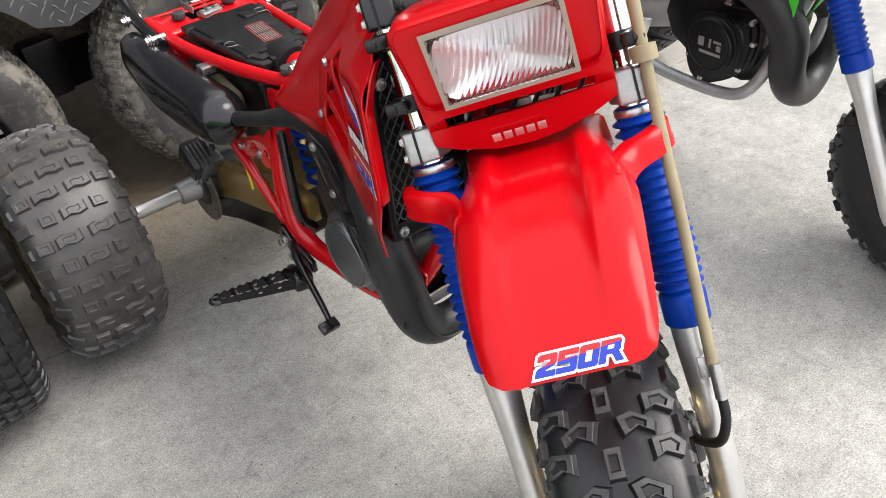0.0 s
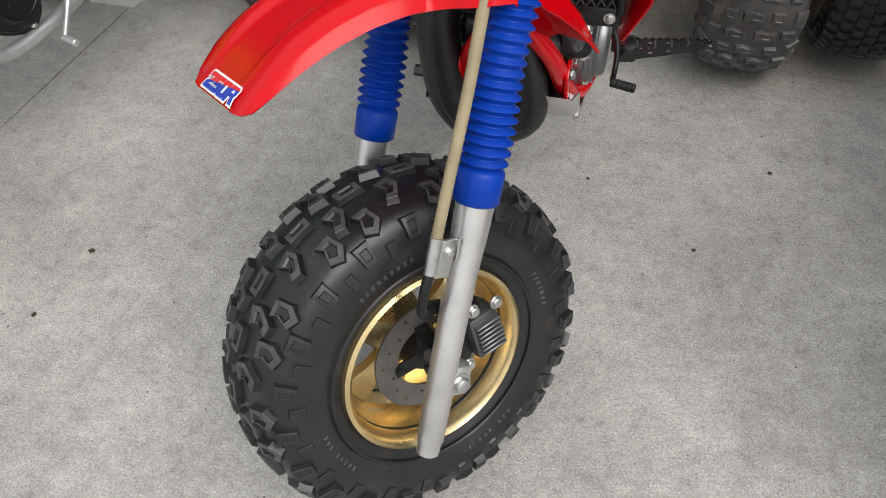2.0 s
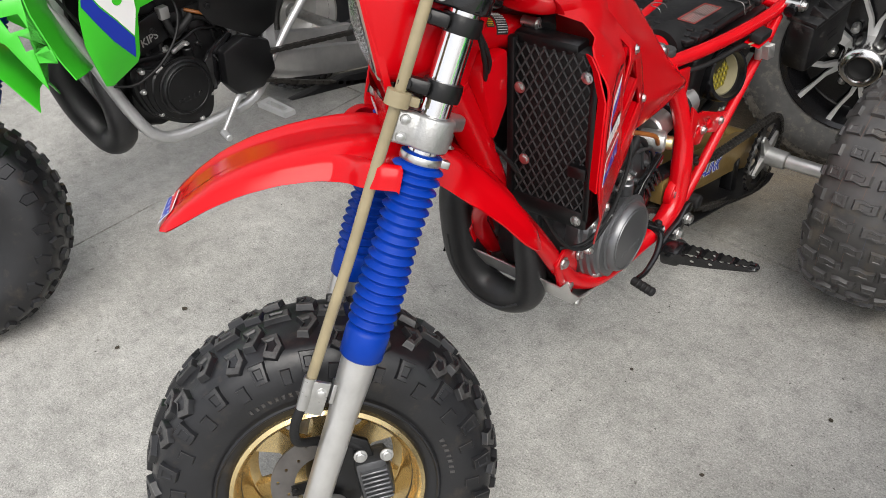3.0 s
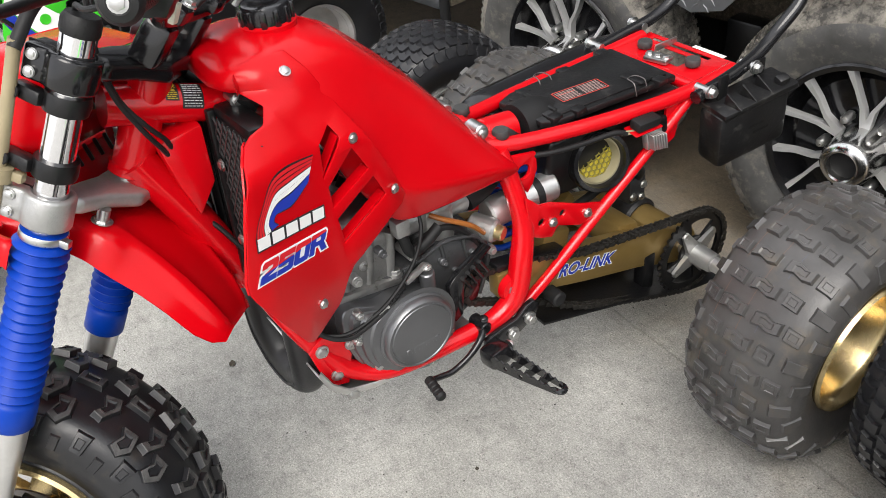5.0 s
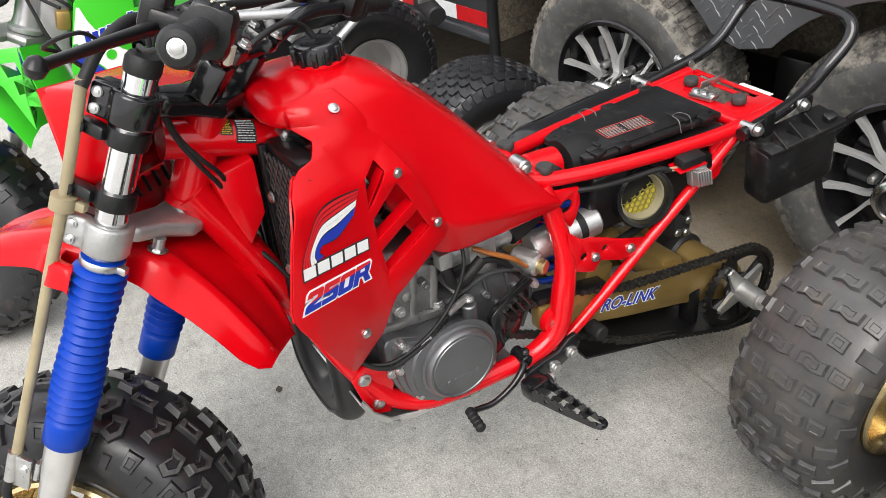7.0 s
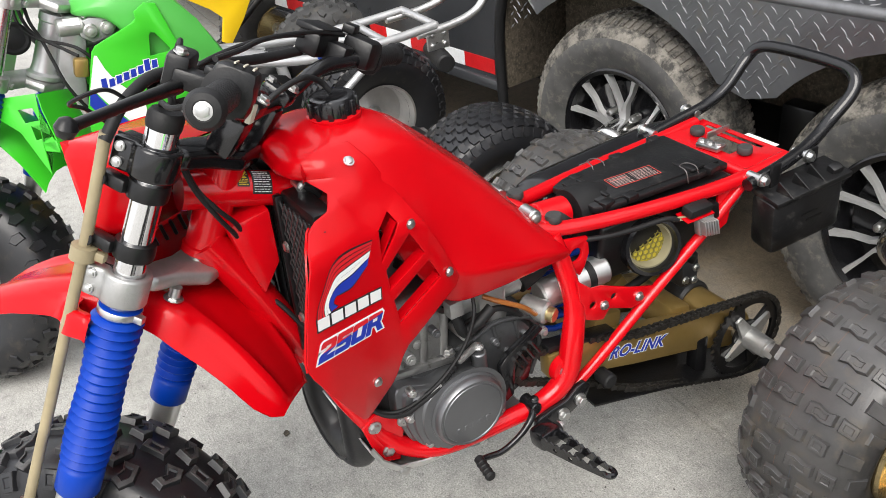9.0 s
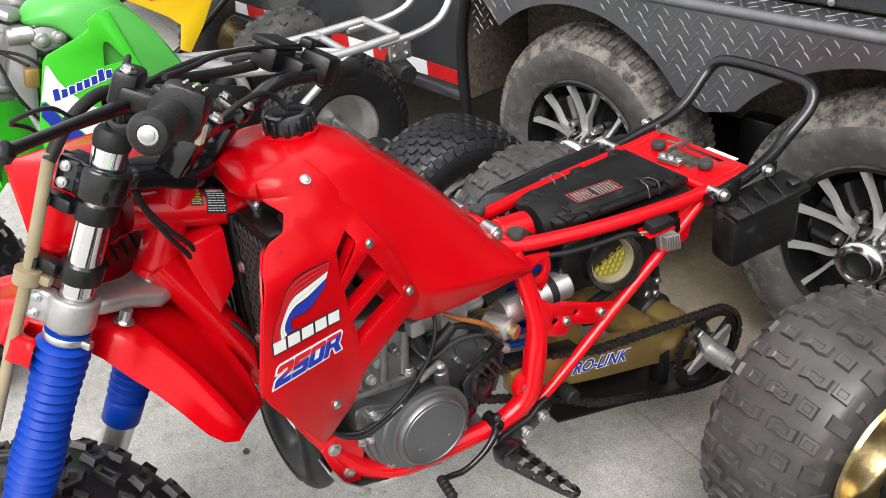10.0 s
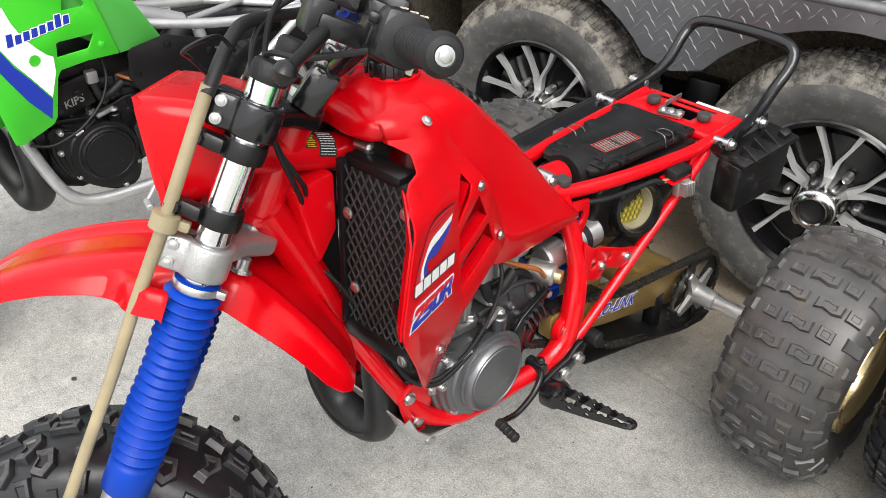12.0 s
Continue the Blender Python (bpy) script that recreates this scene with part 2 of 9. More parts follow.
def rod(bm, a, b, r0, r1=None, n=16, ends=True, bevel=0.0):
    """A round bar from a to b, with softened rims."""
    a, b, r1 = Vector(a), Vector(b), r0 if r1 is None else r1
    q, length = frame_along(a, b), (Vector(b) - Vector(a)).length
    prof = [(0, r0), (length, r1)]
    if bevel:
        prof = [(0, r0 - bevel), (bevel, r0), (length - bevel, r1), (length, r1 - bevel)]
    rings = []
    for h, r in prof:
        rings.append(add_ring(bm, [a + q @ V(r * math.cos(t), r * math.sin(t), h) for t in (2 * math.pi * i / n for i in range(n))]))
    for r0_, r1_ in zip(rings, rings[1:]):
        bridge(bm, r0_, r1_)
    if ends:
        cap(bm, rings[0], True)
        cap(bm, rings[-1])
    return bm


def smooth_path(pts, steps=6):
    """Catmull-Rom through the points."""
    p = [Vector(q) for q in pts]
    p = [2 * p[0] - p[1]] + p + [2 * p[-1] - p[-2]]
    out = []
    for i in range(1, len(p) - 2):
        for k in range(steps):
            t = k / steps
            a, b, c, d = p[i - 1], p[i], p[i + 1], p[i + 2]
            out.append(0.5 * (2 * b + (c - a) * t + (2 * a - 5 * b + 4 * c - d) * t * t + (3 * b - a - 3 * c + d) * t ** 3))
    out.append(p[-2])
    return out


def tube(bm, pts, r, n=12, steps=6, ends=True, squash=1.0):
    """A bent tube through the points; r: one radius, or one for each point."""
    path = smooth_path(pts, steps) if steps > 1 else [Vector(q) for q in pts]
    if isinstance(r, (int, float)):
        radii = [r] * len(path)
    else:
        radii = [float(v) for v in np.interp(np.linspace(0, len(pts) - 1, len(path)), range(len(pts)), r)]
    rings, x = [], None
    for i, p in enumerate(path):
        d = (path[min(i + 1, len(path) - 1)] - path[max(i - 1, 0)]).normalized()
        x = d.orthogonal().normalized() if x is None else (x - d * x.dot(d)).normalized()
        y = d.cross(x)
        rings.append(add_ring(bm, [p + radii[i] * (math.cos(t) * x + squash * math.sin(t) * y) for t in (2 * math.pi * k / n for k in range(n))]))
    for a, b in zip(rings, rings[1:]):
        bridge(bm, a, b)
    if ends:
        cap(bm, rings[0], True)
        cap(bm, rings[-1])
    return bm


def block(bm, size, m=None, bevel=0.004, taper=1.0, segments=2):
    """A box with rounded edges; taper: the top's size over the bottom's."""
    m = m or Matrix()
    piece = bmesh.new()
    bmesh.ops.create_cube(piece, size=1)
    for v in piece.verts:
        k = taper if v.co.z > 0 else 1.0
        v.co = V(v.co.x * size[0] * k, v.co.y * size[1] * k, v.co.z * size[2])
    if bevel:
        bmesh.ops.bevel(piece, geom=piece.edges[:], offset=bevel, segments=segments, affect="EDGES", profile=0.5)
    return join(bm, piece, m)


def join(bm, piece, m=None):
    """Adds a piece to bm at the pose m."""
    if m:
        piece.transform(m)
    me = bpy.data.meshes.new("tmp")
    piece.to_mesh(me)
    piece.free()
    bm.from_mesh(me)
    bpy.data.meshes.remove(me)
    return bm


def spin(bm, profile, m=None, n=48, closed=False):
    """Turns a profile of (radius, height along z) round z."""
    m = m or Matrix()
    rings = []
    for r, h in profile:
        rings.append(add_ring(bm, [m @ V(r * math.cos(t), r * math.sin(t), h) for t in (2 * math.pi * i / n for i in range(n))]))
    for a, b in zip(rings, rings[1:]):
        bridge(bm, a, b)
    if closed:
        bridge(bm, rings[-1], rings[0])
    else:
        if profile[0][0] > 1e-4:
            cap(bm, rings[0], True)
        if profile[-1][0] > 1e-4:
            cap(bm, rings[-1])
    return bm


def plate(bm, outline, thick, m=None, holes=(), bevel=0.0):
    """An outline in x and y made thick along z, with holes through it."""
    m = m or Matrix()
    piece = bmesh.new()
    edges = []
    for ring in (outline, *holes):
        vs = [piece.verts.new((p[0], p[1], 0)) for p in ring]
        edges += [piece.edges.new((vs[i], vs[(i + 1) % len(vs)])) for i in range(len(vs))]
    bmesh.ops.triangle_fill(piece, edges=edges, use_beauty=True, use_dissolve=False)
    bmesh.ops.dissolve_limit(piece, angle_limit=0.01, verts=piece.verts[:], edges=piece.edges[:])
    faces = piece.faces[:]
    made = bmesh.ops.extrude_face_region(piece, geom=faces)["geom"]
    bmesh.ops.translate(piece, verts=[g for g in made if isinstance(g, bmesh.types.BMVert)], vec=(0, 0, thick))
    bmesh.ops.recalc_face_normals(piece, faces=piece.faces[:])
    if bevel:
        sharp = [e for e in piece.edges if len(e.link_faces) == 2 and e.calc_face_angle(0) > 0.6]
        bmesh.ops.bevel(piece, geom=sharp, offset=bevel, segments=2, affect="EDGES", profile=0.5)
    return join(bm, piece, m)


def loft(bm, rings, closed=True, ends=True):
    made = [add_ring(bm, [Vector(p) for p in ring]) for ring in rings]
    for a, b in zip(made, made[1:]):
        bridge(bm, a, b, closed)
    if ends and closed:
        cap(bm, made[0], True)
        cap(bm, made[-1])
    return bm


def sheet(bm, rows, thick, normal_up=True):
    """A grid of points made into a shell of that thickness."""
    piece = bmesh.new()
    grid = [[piece.verts.new(p) for p in row] for row in rows]
    for a, b in zip(grid, grid[1:]):
        for i in range(len(a) - 1):
            piece.faces.new((a[i], a[i + 1], b[i + 1], b[i]))
    bmesh.ops.recalc_face_normals(piece, faces=piece.faces[:])
    bmesh.ops.solidify(piece, geom=piece.faces[:], thickness=thick)
    return join(bm, piece)


def oriented(origin, x, y, z):
    """A pose with the given axes."""
    m = Matrix((Vector(x), Vector(y), Vector(z))).transposed().to_4x4()
    m.translation = Vector(origin)
    return m


def bolt(bm, at, way, r=0.006, h=0.006):
    """A flanged hexagon head."""
    q = frame_along((0, 0, 0), way).to_4x4()
    q.translation = Vector(at)
    spin(bm, [(r * 1.35, 0), (r * 1.35, h * 0.3), (r * 1.05, h * 0.35)], q, 14)
    hexes = []
    for z, k in ((h * 0.3, 1.0), (h * 0.9, 1.0), (h, 0.86)):
        hexes.append(add_ring(bm, [q @ V(k * r * math.cos(t), k * r * math.sin(t), z) for t in (math.pi / 3 * i for i in range(6))]))
    for a, b in zip(hexes, hexes[1:]):
        bridge(bm, a, b)
    cap(bm, hexes[-1])
    return bm


def writing(text, size, material, parent, m, name="lettering", shear=0.0, bold=0.0, depth=0.0004, squeeze=1.0, label="", keep=0, cut=0.0):
    """Letters as a thin mesh, centred, lying in the pose's x and y."""
    cu = bpy.data.curves.new("t", "FONT")
    cu.body, cu.size, cu.shear, cu.offset, cu.extrude = text, size, shear, bold, depth
    cu.align_x, cu.align_y, cu.resolution_u = "CENTER", "CENTER", 3
    tmp = bpy.data.objects.new("t", cu)
    scene.collection.objects.link(tmp)
    me = bpy.data.meshes.new_from_object(tmp.evaluated_get(bpy.context.evaluated_depsgraph_get()))
    bpy.data.objects.remove(tmp)
    bpy.data.curves.remove(cu)
    if keep:
        bm = bmesh.new()
        bm.from_mesh(me)
        bmesh.ops.bisect_plane(bm, geom=bm.verts[:] + bm.edges[:] + bm.faces[:], plane_co=(0, cut, 0), plane_no=(0, keep, 0), clear_inner=True)
        bm.to_mesh(me)
        bm.free()
    me.transform(m @ Matrix.Diagonal((squeeze, 1, 1, 1)))
    me.name = name
    me.materials.clear()
    me.materials.append(material)
    ob = new(name, me)
    ob.parent = parent
    if label:
        ob["label"] = label
    return ob


GLYPHS = {
    "2": ([(0, 0.68), (0, 0.90), (0.10, 1), (0.90, 1), (1, 0.90), (1, 0.56), (0.92, 0.46), (0.44, 0.27), (1, 0.27), (1, 0), (0, 0), (0, 0.30), (0.08, 0.40), (0.66, 0.62), (0.66, 0.74), (0.34, 0.74), (0.34, 0.68)], None),
    "5": ([(0, 0.40), (0, 1), (1, 1), (1, 0.74), (0.34, 0.74), (0.34, 0.65), (0.9, 0.65), (1, 0.55), (1, 0.1), (0.9, 0), (0, 0), (0, 0.26), (0.66, 0.26), (0.66, 0.40)], None),
    "0": ([(0, 0.1), (0, 0.9), (0.1, 1), (0.9, 1), (1, 0.9), (1, 0.1), (0.9, 0), (0.1, 0)], [(0.34, 0.26), (0.66, 0.26), (0.66, 0.74), (0.34, 0.74)]),
    "R": ([(0, 0), (0, 1), (0.9, 1), (1, 0.9), (1, 0.52), (0.92, 0.44), (1.25, 0), (0.86, 0), (0.6, 0.36), (0.34, 0.36), (0.34, 0)], [(0.34, 0.58), (0.66, 0.58), (0.66, 0.76), (0.34, 0.76)]),
}


def grown(poly, d):
    """An outline pushed outwards by d."""
    area = sum(p[0] * q[1] - q[0] * p[1] for p, q in zip(poly, poly[1:] + poly[:1]))
    d = d if area > 0 else -d
    out = []
    for i, q in enumerate(poly):
        a, b = Vector(q) - Vector(poly[i - 1]), Vector(poly[(i + 1) % len(poly)]) - Vector(q)
        a, b = a.normalized(), b.normalized()
        na, nb = V(a.y, -a.x), V(b.y, -b.x)
        k = na + nb
        k = k / max(0.5, k.dot(k) / 2)
        out.append((q[0] + d * k.x, q[1] + d * k.y))
    return out


def block_letters(text, height, width, parent, m, shear=0.30, rim=0.12, lift=0.0005, step=0.0):
    """Square-shouldered two-tone letters on a white rim, centred on the pose: red above a rising line, blue below it."""
    w, gap = width / len(text), 0.05 * height
    made = []
    for name, material, grow, up, keep in (("logo_backing", WHITE, rim, 0.0, 0), ("logo", INKRED, 0.0, lift, 1), ("logo", INKBLUE, 0.0, lift, -1)):
        bm = bmesh.new()
        for i, ch in enumerate(text):
            outer, hole = GLYPHS[ch]
            x0 = -width / 2 + w * i + gap / 2
            def at(p):
                return (x0 + p[0] * (w - gap) + shear * (p[1] - 0.5) * height, (p[1] - 0.5) * height + step * (x0 + p[0] * w))
            ring = [at(p) for p in outer]
            if grow:
                ring = grown(ring, grow * height)
            piece = bmesh.new()
            plate(piece, ring, 0.0003, None, [[at(p) for p in hole]] if hole and not grow else [])
            join(bm, piece, Matrix.Translation((0, 0, up)))
        if keep:
            bmesh.ops.bisect_plane(bm, geom=bm.verts[:] + bm.edges[:] + bm.faces[:], plane_co=(0, height * 0.14, 0), plane_no=V(-0.11 * keep, keep, 0), clear_inner=True)
        bm.transform(m)
        made.append(part(name, bm, material, parent, {0: "white rim of the lettering", 1: "red upper part of the lettering", -1: "blue lower part of the lettering"}[keep]))
    return made


# a tyre: (half-width, radius) outline, and blocks laid on it
def tyre_outline(R, W, rim, crown=0.985):
    return [(W * 0.72, rim), (W * 0.80, rim + 0.004), (W * 0.93, rim + (R - rim) * 0.25), (W * 1.0, rim + (R - rim) * 0.45), (W * 0.985, rim + (R - rim) * 0.62),
            (W * 0.90, rim + (R - rim) * 0.80), (W * 0.74, R * 0.955), (W * 0.40, R * crown), (0, R)]


class TyreSurface:
    def __init__(self, R, W, rim, crown=0.985):
        half = tyre_outline(R, W, rim, crown)
        pts = [V(a, b, 0) for a, b in half[::-1]]
        self.path = smooth_path(pts, 5)
        self.run = [0.0]
        for a, b in zip(self.path, self.path[1:]):
            self.run.append(self.run[-1] + (b - a).length)
        self.R = R

    def at(self, s, angle, lift):
        """The place at s metres from the middle across the tread, at an angle round it, lifted off the rubber."""
        k = abs(s)
        a = float(np.interp(k, self.run, [p.x for p in self.path]))
        r = float(np.interp(k, self.run, [p.y for p in self.path]))
        e = 0.004
        a2, r2 = float(np.interp(k + e, self.run, [p.x for p in self.path])), float(np.interp(k + e, self.run, [p.y for p in self.path]))
        t = V(a2 - a, r2 - r, 0).normalized()
        nx, nr = -t.y, t.x
        a, r = a + nx * lift, r + nr * lift
        return V(math.copysign(a, s) if s else 0.0, r * math.cos(angle), r * math.sin(angle))

    def body(self, bm, n=72):
        prof = [(p.y, p.x) for p in self.path]
        prof = [(r, -a) for r, a in prof[::-1]] + prof[1:]
        m = pose(0, 0, 0, 0, 90, 0)
        return spin(bm, prof + [(prof[-1][0] - 0.012, prof[-1][1] - 0.01), (prof[0][0] - 0.012, prof[0][1] + 0.01)], m, n, closed=True)

    def knob(self, bm, poly, s0, a0, h, shrink=0.88, dip=0.0):
        """A tread block: poly in (across, along) metres about its middle."""
        cx = sum(p[0] for p in poly) / len(poly)
        cy = sum(p[1] for p in poly) / len(poly)
        def level(k, lift):
            return add_ring(bm, [self.at(s0 + cx + (x - cx) * k, a0 + (cy + (y - cy) * k) / self.R, lift) for x, y in poly])

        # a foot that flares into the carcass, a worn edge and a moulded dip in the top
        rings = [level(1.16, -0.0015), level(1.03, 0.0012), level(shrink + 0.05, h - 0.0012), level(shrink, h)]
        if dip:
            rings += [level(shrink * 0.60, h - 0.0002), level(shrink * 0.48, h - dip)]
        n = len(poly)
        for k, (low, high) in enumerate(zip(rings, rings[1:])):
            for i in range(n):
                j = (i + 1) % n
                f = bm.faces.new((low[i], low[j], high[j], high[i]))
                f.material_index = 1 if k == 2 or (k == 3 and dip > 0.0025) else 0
        cap(bm, rings[-1])


# ---- the ground ----
def build_ground():
    xs = [-300, -1.2535, -1.2515, -1.2495, -1.2475, 300]
    ys = [-300, 1.387, 1.389, 1.391, 1.393, 300]
    bm = bmesh.new()
    grid = [[bm.verts.new((x, y, -0.007 if i in (2, 3) or j in (2, 3) else 0.0)) for i, x in enumerate(xs)] for j, y in enumerate(ys)]
    for j in range(5):
        for i in range(5):
            bm.faces.new((grid[j][i], grid[j][i + 1], grid[j + 1][i + 1], grid[j + 1][i]))
    solid("ground", bm, CONCRETE, "weathered grey concrete slab with saw-cut joints and stains", "ground", kind="structure", smooth=10)


build_ground()

# ---- the trailer ----
TR = pose(-0.633, 1.795, 0, 0, 0, 10)
trailer = thing("trailer", TR, "black enclosed tandem-axle trailer with tread-plate fenders", "trailer")
WELL0, WELL1 = -0.52, 1.40


def side(x, s=1):
    """A pose whose x is the machine's rear and y its height, on a plane at x."""
    return oriented((x, 0, 0), (0, 1, 0), (0, 0, 1), (1, 0, 0)) if s > 0 else oriented((x, 0, 0), (0, -1, 0), (0, 0, 1), (-1, 0, 0))


def round_ring(cx, cy, r, n=24, sx=1.0):
    return [(cx + r * sx * math.cos(2 * math.pi * i / n), cy + r * math.sin(2 * math.pi * i / n)) for i in range(n)]


def arc(cx, cz, r, a0, a1, n=14):
    return [(cx + r * math.cos(radians(a0 + (a1 - a0) * i / n)), cz + r * math.sin(radians(a0 + (a1 - a0) * i / n))) for i in range(n + 1)]


def build_trailer():
    up = oriented((0, 0, 0), (1, 0, 0), (0, 0, 1), (0, -1, 0))
    for name, x0, x1 in (("side_panel", -4.6, WELL0), ("side_panel", WELL1, 3.2)):
        part(name, block(bmesh.new(), (x1 - x0, 0.04, 1.9), Matrix.Translation(((x0 + x1) / 2, -0.03, 1.34)), 0.004), TRAILER, trailer)
        part("lower_rail", block(bmesh.new(), (x1 - x0, 0.06, 0.035), Matrix.Translation(((x0 + x1) / 2, -0.035, 0.375)), 0.006), TRAILER, trailer)
    part("side_panel", block(bmesh.new(), (WELL1 - WELL0, 0.04, 1.44), Matrix.Translation(((WELL0 + WELL1) / 2, -0.03, 1.572)), 0.004), TRAILER, trailer)
    part("roof", block(bmesh.new(), (7.8, 2.1, 0.05), Matrix.Translation((-0.7, 1.0, 2.315)), 0.01), TRAILER, trailer)
    part("far_wall", block(bmesh.new(), (7.8, 0.04, 1.9), Matrix.Translation((-0.7, 2.03, 1.34)), 0.004), TRAILER, trailer)
    part("end_wall", block(bmesh.new(), (0.04, 2.02, 1.9), Matrix.Translation((-4.58, 1.0, 1.34)), 0.004), TRAILER, trailer)
    part("floor_frame", block(bmesh.new(), (7.8, 1.6, 0.09), Matrix.Translation((-0.7, 1.15, 0.43)), 0.008), UNDER, trailer, "dark dirty steel underframe")
    part("chassis_beam", block(bmesh.new(), (7.8, 0.06, 0.13), Matrix.Translation((-0.7, 0.24, 0.36)), 0.006), BLACK, trailer)
    # wheel box
    part("wheel_box", block(bmesh.new(), (WELL1 - WELL0, 0.02, 0.5), Matrix.Translation(((WELL0 + WELL1) / 2, 0.235, 0.62)), 0.002), UNDER, trailer, "speckled brown undercoated wheel box")
    part("wheel_box_top", block(bmesh.new(), (WELL1 - WELL0, 0.27, 0.02), Matrix.Translation(((WELL0 + WELL1) / 2, 0.10, 0.855)), 0.002), UNDER, trailer)
    for x in (WELL0 + 0.01, WELL1 - 0.01):
        part("wheel_box_end", block(bmesh.new(), (0.016, 0.28, 0.5), Matrix.Translation((x, 0.10, 0.62)), 0.002), UNDER, trailer)
    part("axle_beam", rod(bmesh.new(), (0, 0.0, 0.34), (0, 1.9, 0.34), 0.032, n=14), BLACK, trailer)
    part("axle_beam", rod(bmesh.new(), (0.827, 0.0, 0.34), (0.827, 1.9, 0.34), 0.032, n=14), BLACK, trailer)
    part("hanger", block(bmesh.new(), (0.10, 0.06, 0.16), Matrix.Translation((0.41, 0.16, 0.40)), 0.01), BLACK, trailer)
    # black edge trim of the opening with its mud flap
    part("opening_trim", tube(bmesh.new(), [(WELL0, -0.055, 0.30), (WELL0 + 0.004, -0.058, 0.55), (WELL0 + 0.05, -0.058, 0.72), (WELL0 + 0.15, -0.058, 0.86)], 0.017, 10, 5), SOFT, trailer, "black rubber edge trim")
    # tread-plate skirt
    outline = [(WELL0 + 0.12, 0.835), (WELL0 + 0.12, 0.80)] + arc(0, 0.345, 0.425, 130, 38) + [(0.413, 0.585)] + arc(0.827, 0.345, 0.425, 142, 40) + [(WELL1 - 0.05, 0.66), (WELL1 - 0.02, 0.835)]
    skirt = part("fender_skirt", plate(bmesh.new(), outline, 0.004, up @ Matrix.Translation((0, 0, 0.118))), TREADPLATE, trailer, "tread-plate aluminium fender skirt with raised diamonds", smooth=30)
    part("fender_top", block(bmesh.new(), (WELL1 - WELL0 - 0.10, 0.085, 0.006), Matrix.Translation(((WELL0 + WELL1) / 2 + 0.05, -0.083, 0.835)) @ pose(0, 0, 0, 6), 0.002), TREADPLATE, trailer, "bright dusty fender top edge")
    bm = bmesh.new()
    tube(bm, [(WELL0 + 0.10, -0.116, 0.826), (WELL1 - 0.02, -0.116, 0.826)], 0.013, 12, 1)
    part("fender_bead", bm, TREADHIGH, trailer, "rubbed bright rolled fender edge", smooth=60)
    bm = bmesh.new()
    step = 0.029
    for i in range(-16, 60):
        for j in range(0, 16):
            x, z = i * step + (j % 2) * step / 2, 0.585 + j * step * 0.62
            ok = z < 0.815 and -0.38 < x < WELL1 - 0.06 and all(math.hypot(x - c, z - 0.345) > 0.445 for c in (0, 0.827)) and z > 0.60
            if not ok:
                continue
            tilt = 45 if (i + j) % 2 else -45
            m = up @ Matrix.Translation((x, z, 0.122)) @ pose(0, 0, 0, 0, 0, tilt)
            p = [(-0.0118, 0), (0, -0.0031), (0.0118, 0), (0, 0.0031)]
            base = add_ring(bm, [m @ V(a, b, 0) for a, b in p])
            top = add_ring(bm, [m @ V(a * 0.75, b * 0.45, 0.0016) for a, b in p])
            bridge(bm, base, top)
            cap(bm, top)
    for i in range(-18, 60):
        for j in range(3):
            m = Matrix.Translation((i * step + (j % 2) * step / 2, -0.097 + 0.019 * j, 0.8372 + 0.002 * j)) @ pose(0, 0, 0, 6) @ pose(0, 0, 0, 0, 0, 45 if (i + j) % 2 else -45)
            if not WELL0 + 0.12 < m.translation.x < WELL1 - 0.05:
                continue
            base = add_ring(bm, [m @ V(a, b, 0) for a, b in p])
            top = add_ring(bm, [m @ V(a * 0.75, b * 0.45, 0.0016) for a, b in p])
            bridge(bm, base, top)
            cap(bm, top)
    tread = part("raised_diamonds", bm, TREADHIGH, skirt, smooth=20)
    tread["kind"] = "stuff"
    for x in np.arange(WELL0 + 0.2, WELL1, 0.24):
        part("fender_screw", bolt(bmesh.new(), (x, -0.058, 0.86), (0, -1, 0), 0.006, 0.004), STEEL, trailer)
    # reflective tape
    x = WELL0 - 0.035
    k = 0
    while x > -4.4:
        w = 0.155
        part("tape_segment", block(bmesh.new(), (w - 0.002, 0.002, 0.05), Matrix.Translation((x - w / 2, -0.0515, 0.432)), 0.0004, segments=1), TAPERED2 if k % 2 == 0 else TAPEWHITE, trailer,
             "red reflective tape" if k % 2 == 0 else "white reflective tape")
        x -= w
        k += 1


